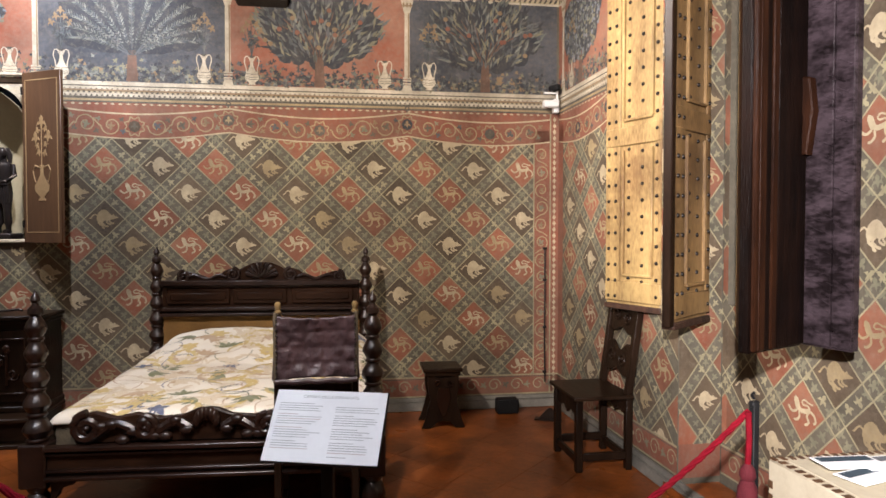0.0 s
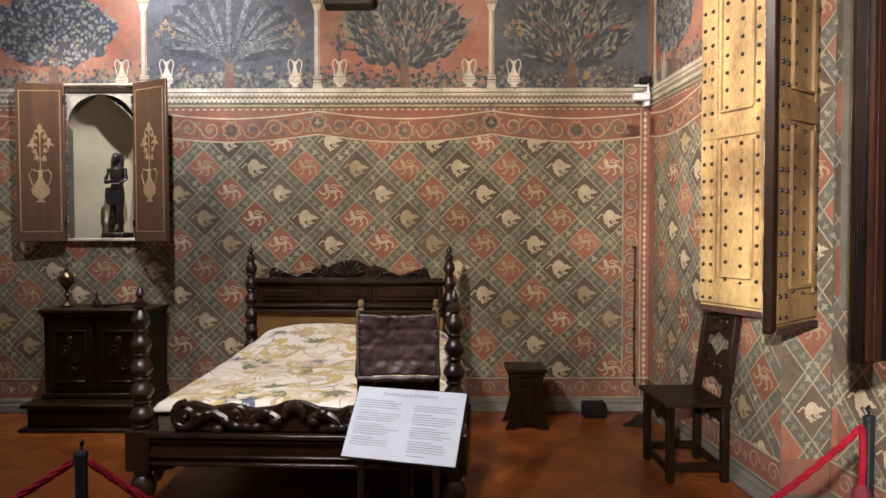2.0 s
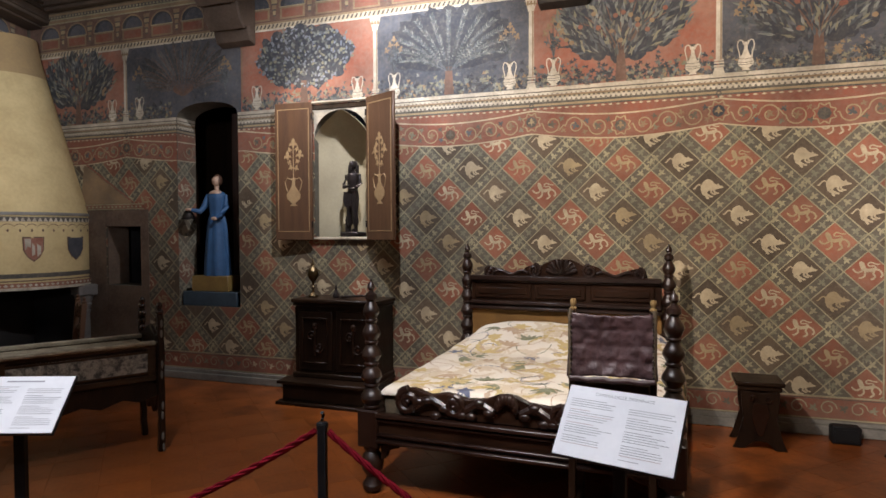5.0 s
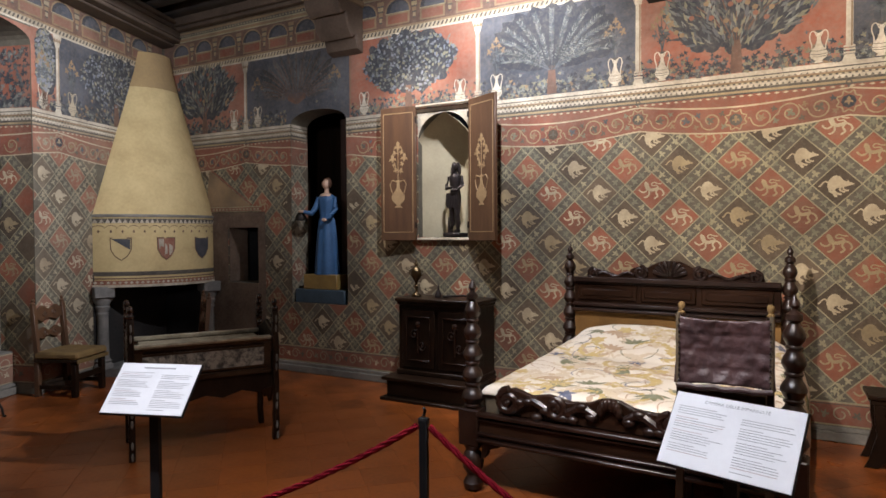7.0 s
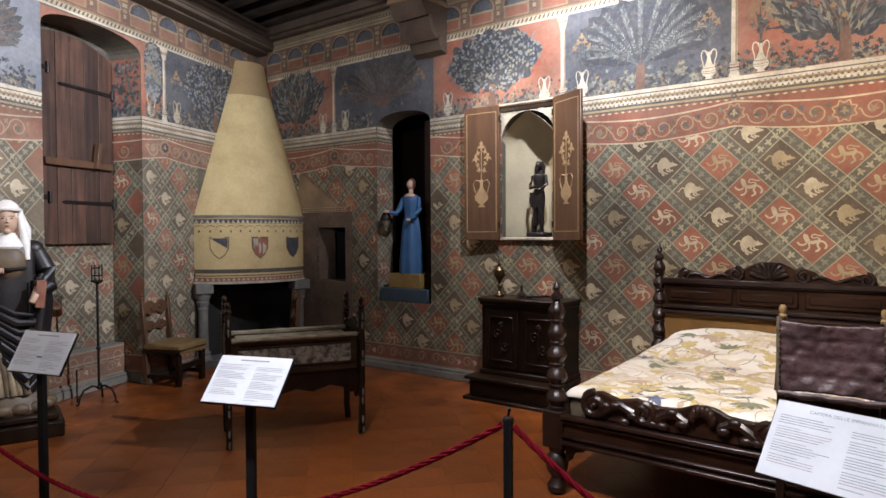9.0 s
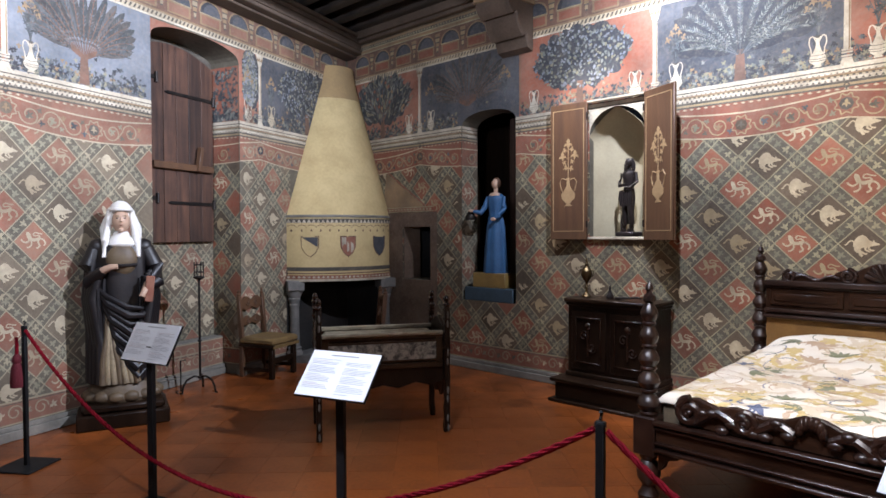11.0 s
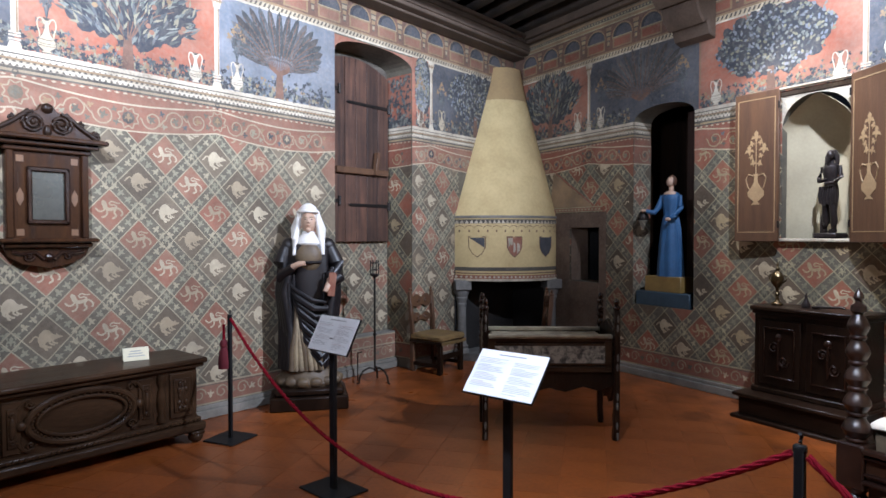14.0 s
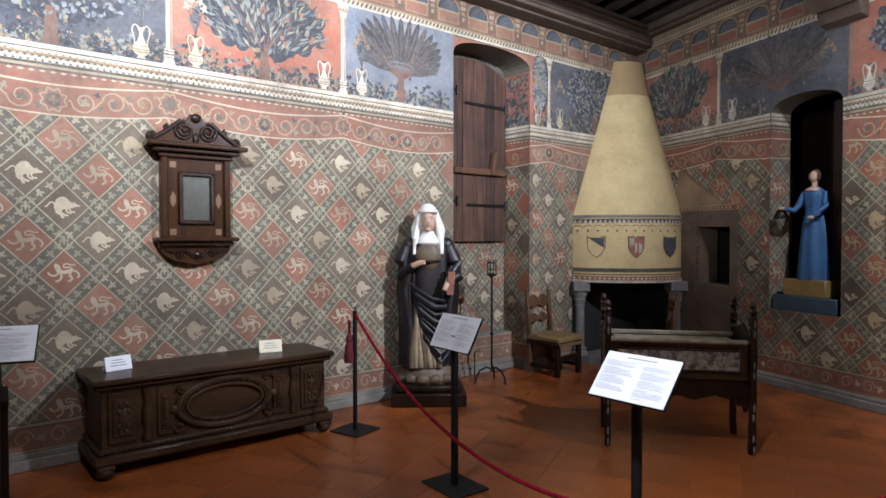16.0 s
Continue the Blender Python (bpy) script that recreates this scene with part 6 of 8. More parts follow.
def info_stand(tl, tr, bl, br, seed, heading="", mount=None, floor_z=0.0, group="information stands", base=True):
    tl, tr, bl, br = (Vector(v) for v in (tl, tr, bl, br))
    c = (tl + tr + bl + br) / 4
    ex = ((tr - tl) + (br - bl)).normalized()
    ey = ((tl - bl) + (tr - br))
    ey = (ey - ex * ey.dot(ex)).normalized()
    ez = ex.cross(ey)
    w, h = ((tr - tl).length + (br - bl).length) / 2, ((tl - bl).length + (tr - br).length) / 2
    foot = Vector(mount or (c.x, c.y, 0))
    ob = thing("information_stand", "slanted printed information card on a black steel post", "sign stand", pose(foot.x, foot.y, 0), group)
    m = Matrix.Translation(-Vector((foot.x, foot.y, 0))) @ Matrix((( ex.x, ey.x, ez.x, c.x), (ex.y, ey.y, ez.y, c.y), (ex.z, ey.z, ez.z, c.z), (0, 0, 0, 1)))
    bm = bmesh.new()
    box(bm, -w / 2 - 0.004, w / 2 + 0.004, -h / 2 - 0.004, h / 2 + 0.004, -0.016, -0.004, 0.002, m)
    part("plate", bm, M["black"], ob)
    bm = bmesh.new()
    box(bm, -w / 2, w / 2, -h / 2, h / 2, -0.004, 0.0, 0.001, m)
    card = part("card", bm, M["paper"], ob, "white printed card")
    r = random.Random(seed)
    bm = bmesh.new()
    for col, x0, x1, y0, n in ((0, -0.45, -0.03, 0.30, 18), (1, 0.06, 0.45, 0.26, 19)):
        y = y0
        for k in range(n):
            L = r.uniform(0.7, 1.0) * (x1 - x0)
            if (k + col) % 5 == 4:
                y -= 0.022
                L *= 0.6
            bm.faces.new([bm.verts.new(m @ Vector((a * w, b * h, 0.0012))) for a, b in ((x0, y), (x0 + L, y), (x0 + L, y + 0.008), (x0, y + 0.008))]).material_index = 1 if r.random() < 0.15 else 0
            y -= 0.033
    if not heading:
        bm.faces.new([bm.verts.new(m @ Vector((a * w, b * h, 0.0012))) for a, b in ((-0.2, 0.39), (0.2, 0.39), (0.2, 0.415), (-0.2, 0.415))])
    part("lines_of_print", bm, [M["ink"], M["inkred"]], card, "faint lines of print", 0)
    if heading:
        me = text_mesh(heading, h * 0.062)
        me.materials.append(M["ink"])
        t = new("heading", me)
        t.parent = card
        t.matrix_local = m @ Matrix.Translation((0, h * 0.385, 0.0015))
    bm = bmesh.new()
    box(bm, -0.022, 0.022, -0.014, 0.014, 0.0, c.z - 0.02, 0.003, pose(0, 0, 0, 0, 0, math.degrees(math.atan2(ex.y, ex.x))))
    part("post", bm, M["black"], ob)
    bm = bmesh.new()
    box(bm, -0.17, 0.17, -0.13, 0.13, 0.0, 0.012, 0.004, pose(0, 0, 0, 0, 0, math.degrees(math.atan2(ex.y, ex.x))))
    part("base_plate", bm, M["black"], ob)
    return ob


info_stand((-0.749, 2.96, 0.98), (-0.35, 2.842, 0.98), (-0.753, 2.766, 0.78), (-0.358, 2.699, 0.78), 1, "CAMERA DELLE IMPANNATE", (-0.55, 2.86, 0))
info_stand((-3.011, 2.322, 0.96), (-2.649, 2.459, 0.96), (-2.956, 2.156, 0.78), (-2.611, 2.303, 0.78), 2, "", (-2.82, 2.335, 0))
info_stand((-4.10, 1.867, 1.02), (-3.74, 1.974, 1.02), (-4.17, 1.74, 0.85), (-3.816, 1.863, 0.85), 3, "", (-3.957, 1.861, 0))
info_stand((-3.60, -0.55, 1.12), (-3.62, -0.22, 1.12), (-3.50, -0.56, 0.98), (-3.52, -0.23, 0.98), 4, "", (-3.58, -0.39, 0))

# ---- niche shutters and bronze figure ----


def inlay_shutter(m, f, label):
    """A narrow niche shutter with an inlaid vase of flowers; f is the side to which it opens."""
    ob = thing("niche_shutter", label, "shutter", m, "niche shutters")
    bm = bmesh.new()
    box(bm, 0, f * 0.40, -0.028, 0.0, 1.47, 2.80, 0.004)
    part("board", bm, M["oak"], ob)
    cx = f * 0.20
    bm = bmesh.new()
    for a in ((0.03, 0.037, 1.55, 2.74), (0.363, 0.37, 1.55, 2.74), (0.03, 0.37, 1.55, 1.557), (0.03, 0.37, 2.733, 2.74)):
        box(bm, f * a[0], f * a[1], -0.0305, -0.028, a[2], a[3], 0)
    part("inlay_line", bm, M["dimlay"], ob)
    bm = bmesh.new()
    body = [(-0.05, 0), (0.05, 0), (0.02, 0.03), (0.085, 0.09), (0.09, 0.14), (0.05, 0.19), (0.02, 0.24), (0.018, 0.31), (0.03, 0.33), (-0.03, 0.33), (-0.018, 0.31), (-0.02, 0.24), (-0.05, 0.19), (-0.09, 0.14), (-0.085, 0.09), (-0.02, 0.03)]
    prism(bm, [(cx + x * 0.84, 1.80 + z * 0.83) for x, z in body], -0.031, -0.028)
    for s in (-1, 1):
        tube(bm, [(cx + s * a * 0.84, -0.029, 1.80 + b * 0.83) for a, b in ((0.025, 0.31), (0.08, 0.33), (0.11, 0.28), (0.09, 0.2), (0.075, 0.17))], 0.005, 6)
    part("inlaid_vase", bm, M["dimlay"], ob)
    bm = bmesh.new()
    tube(bm, [(cx, -0.029, 2.06), (cx, -0.029, 2.40)], 0.004, 6)
    for k, (x, z, s) in enumerate(((0, 2.51, 2.0), (-0.07, 2.37, 1.8), (0.08, 2.38, 1.8), (-0.03, 2.24, 1.2), (0.035, 2.23, 1.2), (-0.045, 2.44, 1.1), (0.045, 2.45, 1.1), (0.05, 2.31, 1.0), (-0.05, 2.30, 1.0))):
        prism(bm, [(cx + q, w) for q, w in shape(FLEUR, x * 0.88, 2.07 + (z - 2.12) * 0.85, s * 0.82, 0.4 * math.sin(k * 3))], -0.031, -0.028)
    part("inlaid_bouquet", bm, M["dimlay"], ob)
    for z in (1.62, 2.66):
        bm = bmesh.new()
        lathe(bm, [(0.009, -0.03), (0.009, 0.03)], 8, pose(0, -0.03, z))
        part("hinge", bm, M["iron"], ob)
    return ob


inlay_shutter(BED @ pose(-3.755, -0.035, 0, 0, 0, 3), -1, "open brown wooden niche shutter inlaid with a flower vase")
inlay_shutter(BED @ pose(-3.165, -0.035, 0, 0, 0, -27), 1, "half-open brown niche shutter inlaid with a flower vase")

bm = bmesh.new()
box(bm, -0.10, 0.10, -0.08, 0.08, 0.0, 0.045, 0.01)
tube(bm, [(-0.042, -0.045, 0.055), (-0.040, -0.01, 0.06), (-0.036, 0.0, 0.13), (-0.034, -0.012, 0.22), (-0.030, -0.005, 0.33), (-0.02, 0, 0.40)], 0.030, 12, 0, [0.7, 0.8, 0.95, 0.9, 1.25, 1.4])
tube(bm, [(0.048, -0.065, 0.055), (0.044, -0.02, 0.06), (0.042, -0.018, 0.13), (0.046, -0.035, 0.22), (0.034, -0.015, 0.33), (0.02, 0, 0.40)], 0.030, 12, 0, [0.7, 0.8, 0.95, 0.9, 1.25, 1.4])
lathe(bm, [(0.060, 0.30), (0.066, 0.36), (0.060, 0.42), (0.052, 0.46), (0.060, 0.52), (0.070, 0.57), (0.060, 0.605), (0.026, 0.625), (0.022, 0.65)], 16, None, 0, 0.72)
for k in range(7):
    tube(bm, [(-0.06 + 0.02 * k, -0.045, 0.43), (-0.065 + 0.021 * k, -0.052, 0.36), (-0.055 + 0.019 * k, -0.045, 0.29 - 0.01 * (k % 3))], 0.013, 6)
blob(bm, (0.004, -0.012, 0.690), (0.032, 0.037, 0.045))
for f in (-1, 0, 1):
    tube(bm, [(f * 0.020, 0.012, 0.728), (f * 0.040, 0.014, 0.68), (f * 0.046, 0.010, 0.61)], 0.021, 8, 0, [0.8, 1.0, 0.7])
tube(bm, [(0, -0.036, 0.668), (0.0, -0.046, 0.635), (0, -0.045, 0.61)], 0.016, 8, 0, [1.0, 0.8, 0.3])
tube(bm, [(-0.070, 0.0, 0.595), (-0.092, -0.015, 0.51), (-0.060, -0.062, 0.475), (0.02, -0.075, 0.485)], 0.019, 10, 0, [1.1, 1.0, 0.9, 0.7])
tube(bm, [(0.070, 0.0, 0.595), (0.096, -0.012, 0.51), (0.070, -0.060, 0.455), (0.0, -0.075, 0.455)], 0.019, 10, 0, [1.1, 1.0, 0.9, 0.7])
tube(bm, [(-0.075, 0.02, 0.045), (-0.080, 0.02, 0.14), (-0.072, 0.015, 0.20)], 0.024, 8, 0, [1.2, 1.0, 0.8])
solid("statuette", bm, M["bronze"], "dark bronze standing figure on a base in the niche", "statuette", BED @ pose(-3.40, 0.10, 1.501, 0, 0, -8))

# ---- blue-gowned figure in the tall recess ----
fig = BED @ pose(-4.88, 0.05, 0)
bm = bmesh.new()
box(bm, -5.385, -4.70, 0.01, 0.26, 0.776, 0.925, 0.006)
solid("plinth", bm, M["bluebox"], "slate-blue painted wooden plinth box", "plinth", BED)
bm = bmesh.new()
box(bm, -5.29, -4.83, 0.04, 0.25, 0.926, 1.09, 0.006)
solid("pedestal", bm, M["ochrebox"], "ochre gilt wooden block on the plinth", "pedestal", BED)


def gown(bm, prof, folds, depth, seg=40, mat=0):
    """A draped skirt: rings with folds that deepen towards the hem."""
    rings = []
    for k, (r, z) in enumerate(prof):
        f = 1 - k / (len(prof) - 1)
        rings.append([bm.verts.new(((r + depth * f * math.cos(folds * a + 1.3 * math.sin(2 * a))) * math.cos(a), (r + depth * f * math.cos(folds * a + 1.3 * math.sin(2 * a))) * 0.72 * math.sin(a), z)) for a in (2 * math.pi * j / seg for j in range(seg))])
    for p, q in zip(rings, rings[1:]):
        for j in range(seg):
            bm.faces.new((p[j], p[(j + 1) % seg], q[(j + 1) % seg], q[j])).material_index = mat
    bm.faces.new(rings[0][::-1]).material_index = mat
    bm.faces.new(rings[-1]).material_index = mat


bm = bmesh.new()
gown(bm, [(0.165, 0.0), (0.155, 0.15), (0.14, 0.35), (0.12, 0.55), (0.10, 0.66), (0.085, 0.71), (0.095, 0.78), (0.115, 0.88), (0.12, 0.93), (0.09, 0.965), (0.045, 0.985)], 9, 0.014)
tube(bm, [(-0.105, 0, 0.93), (-0.15, -0.04, 0.80), (-0.17, -0.10, 0.74), (-0.26, -0.14, 0.76)], 0.036, 10, taper=[1, 1, 0.9, 0.6])
tube(bm, [(0.105, 0, 0.93), (0.135, -0.02, 0.80), (0.10, -0.10, 0.70), (0.05, -0.13, 0.67)], 0.036, 10, taper=[1, 1, 0.9, 0.6])
lathe(bm, [(0.032, 0.97), (0.028, 1.02), (0.03, 1.05)], 12, None, 1)
blob(bm, (0, -0.01, 1.095), (0.047, 0.055, 0.062), None, 1)
blob(bm, (0, 0.022, 1.112), (0.057, 0.056, 0.066), None, 2)
for f in (-1, 1):
    blob(bm, (f * 0.044, 0.0, 1.095), (0.018, 0.04, 0.045), None, 2)
lathe(bm, [(0.085, 0.945), (0.075, 0.968), (0.036, 0.985)], 16, pose(0, -0.022, 0.004), 1, 0.8)
blob(bm, (-0.29, -0.145, 0.765), (0.045, 0.025, 0.02), None, 1)
blob(bm, (0.03, -0.14, 0.66), (0.04, 0.022, 0.022), None, 1)
solid("statue", bm, [M["blue"], M["skin"], M["hair"]], "painted wooden figure of a woman in a long blue gown", "statue", BED @ pose(-5.03, 0.14, 1.091, 0, 0, 12) @ Matrix.Diagonal((0.86, 0.86, 0.912, 1)))
bm = bmesh.new()
lathe(bm, [(0.06, 0.0), (0.065, 0.02), (0.045, 0.06), (0.03, 0.08)], 14)
lathe(bm, [(0.075, -0.012), (0.075, 0.0)], 14)
solid("oil_lamp", bm, M["iron"], "small dark iron lamp held out by the figure", "lamp", BED @ pose(-5.285, 0.0, 1.70))

# ---- credence cabinet ----
cab = thing("prayer_cabinet", "dark carved walnut cabinet with a projecting kneeling step", "cabinet", BED @ pose(-3.76, -0.02, 0) @ Matrix.Diagonal((0.84, 1, 1, 1)))
W = 0.99
for name, a, bv in (("body", (0.0, W, -0.36, -0.012, 0.20, 0.90), 0.006), ("top", (-0.03, W + 0.03, -0.40, -0.005, 0.90, 0.935), 0.008), ("cornice", (-0.015, W + 0.015, -0.38, -0.01, 0.87, 0.90), 0.006), ("step_top", (-0.09, W + 0.03, -0.56, -0.02, 0.185, 0.215), 0.006), ("step_base", (-0.10, W + 0.04, -0.57, -0.02, 0.0, 0.03), 0.006), ("step_back", (-0.06, W, -0.50, -0.03, 0.03, 0.185), 0.004), ("base_moulding", (-0.02, W + 0.02, -0.385, -0.01, 0.215, 0.26), 0.008)):
    bm = bmesh.new()
    box(bm, *a, bv)
    part(name, bm, M["woodx"] if "step" in name or name in ("top", "cornice") else M["wood"], cab)
for x0 in (0.06, 0.52):
    bm = bmesh.new()
    box(bm, x0, x0 + 0.41, -0.378, -0.36, 0.29, 0.83, 0.005)
    d = part("door", bm, M["wood"], cab, "carved panel door")
    bm = bmesh.new()
    for a in ((x0 + 0.05, x0 + 0.065, 0.35, 0.77), (x0 + 0.345, x0 + 0.36, 0.35, 0.77), (x0 + 0.05, x0 + 0.36, 0.35, 0.365), (x0 + 0.05, x0 + 0.36, 0.755, 0.77)):
        box(bm, a[0], a[1], -0.388, -0.378, a[2], a[3], 0.003)
    part("panel_moulding", bm, M["polish"], d)
    bm = bmesh.new()
    cx = x0 + 0.205
    scroll(bm, cx - 0.05, 0.60, 0.05, -0.383, 1, 1.3, 0.012, 0.016)
    scroll(bm, cx + 0.05, 0.50, 0.05, -0.383, -1, 1.3, 0.012, 0.016)
    tube(bm, [(cx, -0.383, 0.42), (cx, -0.385, 0.55), (cx, -0.383, 0.68)], 0.014, 8)
    blob(bm, (cx, -0.385, 0.69), (0.035, 0.015, 0.035), None, 0, 10, 6)
    part("carving", bm, M["polish"], d)

bm = bmesh.new()
lathe(bm, [(0.062, 0.0), (0.066, 0.012), (0.05, 0.025), (0.022, 0.045), (0.016, 0.08), (0.03, 0.10), (0.016, 0.12), (0.02, 0.15), (0.06, 0.19), (0.075, 0.225), (0.068, 0.25), (0.07, 0.258), (0.045, 0.29), (0.02, 0.305), (0.026, 0.325), (0.014, 0.345), (0.018, 0.36), (0.004, 0.385)], 18)
for f in (-1, 1):
    tube(bm, [(f * 0.06, 0, 0.20), (f * 0.10, 0, 0.22), (f * 0.105, 0, 0.26), (f * 0.075, 0, 0.27)], 0.008, 8)
ew = solid("covered_cup", bm, M["brass"], "tarnished brass covered cup with scroll handles", "cup", BED @ pose(-3.66, -0.22, 0.936) @ Matrix.Diagonal((0.72, 0.72, 0.95, 1)))
bm = bmesh.new()
lathe(bm, [(0.032, 0.0), (0.034, 0.03), (0.02, 0.05), (0.01, 0.08), (0.012, 0.095), (0.004, 0.12)], 12)
solid("hand_bell", bm, M["bronze"], "small dark bronze hand bell", "bell", BED @ pose(-3.42, -0.22, 0.936))
bm = bmesh.new()
lathe(bm, [(0.03, 0.0), (0.032, 0.018), (0.02, 0.022)], 12)
tube(bm, [(0.02, 0, 0.016), (0.10, 0.01, 0.02), (0.19, 0.02, 0.03), (0.22, 0.02, 0.024)], 0.010, 8)
solid("candle_snuffer", bm, M["bronze"], "dark metal snuffer lying on the cabinet", "snuffer", BED @ pose(-3.33, -0.24, 0.936, 0, 0, -8))

# ---- painted wooden saint ----
bm = bmesh.new()
gown(bm, [(0.215, 0.33), (0.205, 0.5), (0.20, 0.75), (0.205, 0.95), (0.205, 1.1), (0.20, 1.25), (0.20, 1.36), (0.19, 1.43), (0.14, 1.49), (0.06, 1.53)], 7, 0.028, 56)
for f in (-1, 1):
    for k in range(4):
        tube(bm, [(f * (0.235 - 0.02 * k), -0.02 - 0.035 * k, 1.26 - 0.02 * k), (f * (0.245 - 0.012 * k), -0.05 - 0.02 * k, 1.02), (f * (0.225 - 0.02 * k), -0.05 - 0.035 * k, 0.72), (f * (0.215 - 0.03 * k), -0.05 - 0.04 * k, 0.36)], 0.05, 10, 0, [0.7, 1.0, 0.8, 0.7])
for k in range(7):
    x1 = -0.15 + 0.034 * k
    tube(bm, [(-0.115 + 0.006 * k, -0.165, 0.90 - 0.03 * k), (-0.118 + 0.014 * k, -0.178, 0.72 - 0.015 * k), (x1 + 0.002 * k, -0.185, 0.52), (x1 + 0.008 * k, -0.205 + 0.012 * (k % 2), 0.335)], 0.026, 10, 2 if k % 3 else 6, [0.3, 0.7, 1.0, 1.1])
for f in (-1, 1):
    blob(bm, (f * 0.165, -0.005, 1.43), (0.075, 0.07, 0.075), None, 0, 12, 8)
    for k in range(4):
        tube(bm, [(f * (0.19 - 0.02 * k), -0.06 - 0.02 * k, 1.18), (f * (0.205 - 0.025 * k), -0.09 - 0.02 * k, 0.8), (f * (0.215 - 0.03 * k), -0.10 - 0.025 * k, 0.36)], 0.02, 8, 0, [0.6, 1.0, 1.1])
for k in range(9):
    d = 0.075 * k
    tube(bm, [(-0.205 + 0.010 * k, -0.10, 1.13 - 0.4 * d), (-0.11 + 0.012 * k, -0.185, 1.04 - 0.85 * d), (0.03 + 0.010 * k, -0.215 + 0.006 * (k % 2), 0.95 - 0.95 * d), (0.14 + 0.004 * k, -0.165, 0.93 - 0.8 * d), (0.215, -0.06, 1.02 - 0.75 * d)], 0.030 if k % 2 else 0.020, 8, 0, [0.5, 1.0, 1.15, 0.9, 0.6])
for k in range(5):
    tube(bm, [(0.10 + 0.028 * k, -0.175 + 0.02 * k, 0.66 - 0.03 * k), (0.095 + 0.03 * k, -0.185 + 0.025 * k, 0.5), (0.085 + 0.036 * k, -0.19 + 0.03 * k, 0.34)], 0.030, 8, 0 if k % 2 else 6, [0.5, 1.0, 1.0])
for k in range(4):
    tube(bm, [(-0.235 + 0.022 * k, -0.04 - 0.035 * k, 1.10), (-0.245 + 0.026 * k, -0.06 - 0.035 * k, 0.75), (-0.25 + 0.026 * k, -0.07 - 0.04 * k, 0.34)], 0.024, 8, 0, [0.7, 1.0, 1.1])
blob(bm, (0, -0.10, 1.33), (0.12, 0.075, 0.14), None, 6, 20, 14)
tube(bm, [(-0.11, -0.14, 1.29), (0, -0.19, 1.285), (0.11, -0.14, 1.29)], 0.013, 8, 0)
tube(bm, [(-0.17, 0.0, 1.44), (-0.245, -0.03, 1.27), (-0.23, -0.09, 1.16), (-0.13, -0.18, 1.25)], 0.07, 12, 0, [0.9, 1.0, 0.9, 0.55])
tube(bm, [(0.17, 0.0, 1.44), (0.25, -0.03, 1.27), (0.255, -0.09, 1.14), (0.19, -0.17, 1.10)], 0.07, 12, 0, [0.9, 1.05, 0.95, 0.6])
tube(bm, [(-0.14, -0.18, 1.245), (-0.08, -0.215, 1.275), (-0.03, -0.225, 1.28)], 0.03, 10, 1, [1.0, 0.9, 0.7])
tube(bm, [(0.19, -0.17, 1.13), (0.165, -0.215, 1.08), (0.14, -0.23, 1.03)], 0.034, 10, 1, [1.0, 0.9, 0.7])
box(bm, 0.07, 0.135, -0.235, -0.185, 1.0, 1.21, 0.006, pose(0.0, 0, 0, 0, 5, 0), 3)
lathe(bm, [(0.10, 1.43), (0.115, 1.455), (0.09, 1.50), (0.06, 1.535), (0.052, 1.56)], 20, pose(0, -0.05, 0), 4, 0.9)
blob(bm, (0, -0.058, 1.645), (0.066, 0.078, 0.098), None, 1, 20, 14)
tube(bm, [(0, -0.132, 1.675), (0, -0.142, 1.65), (0, -0.146, 1.638)], 0.010, 8, 1, [0.5, 0.9, 1.1])
for f in (-1, 1):
    blob(bm, (f * 0.026, -0.126, 1.668), (0.012, 0.006, 0.0045), None, 0, 8, 6)
    tube(bm, [(f * 0.012, -0.134, 1.684), (f * 0.028, -0.130, 1.690), (f * 0.042, -0.118, 1.683)], 0.0035, 6, 2)
    tube(bm, [(f * 0.078, -0.02, 1.735), (f * 0.092, -0.035, 1.63), (f * 0.115, -0.075, 1.48), (f * 0.125, -0.12, 1.35)], 0.032, 10, 4, [0.75, 0.9, 1.0, 0.5])
    tube(bm, [(f * 0.07, 0.0, 1.70), (f * 0.12, -0.01, 1.58), (f * 0.13, -0.02, 1.50)], 0.038, 10, 4, [1, 1, 0.6])
blob(bm, (0, -0.130, 1.612), (0.016, 0.008, 0.005), None, 3, 8, 6)
blob(bm, (0, -0.115, 1.572), (0.026, 0.022, 0.02), None, 1, 10, 8)
blob(bm, (0, 0.028, 1.70), (0.094, 0.098, 0.118), None, 4, 16, 12)
tube(bm, [(0.080 * math.cos(a), -0.030 - 0.080 * math.sin(a), 1.736 + 0.006 * math.sin(a)) for a in (math.pi * k / 12 for k in range(13))], 0.017, 8, 4)
lathe(bm, [(0.27, 0.185), (0.285, 0.22), (0.26, 0.27), (0.235, 0.33), (0.2, 0.36)], 22, pose(0, -0.02, 0.0), 5, 0.8)
for k in range(14):
    a = k * 0.449
    blob(bm, (0.24 * math.cos(a), -0.02 + 0.19 * math.sin(a), 0.23), (0.07, 0.06, 0.05), None, 5, 8, 6)
STATUE = pose(-5.955, 2.32, 0.0, 0, 0, 74)
statue = solid("statue", bm, [M["robe"], M["skin"], M["habit"], M["crestred"], M["veil"], M["tan"], M["tan"]], "painted wooden saint with white veil and dark mantle holding a book", "statue", STATUE)
bm = bmesh.new()
box(bm, -0.335, 0.335, -0.30, 0.27, 0.0, 0.12, 0.012)
box(bm, -0.30, 0.30, -0.27, 0.25, 0.12, 0.188, 0.02)
solid("plinth", bm, M["wood"], "low dark wooden plinth under the saint", "plinth", STATUE)

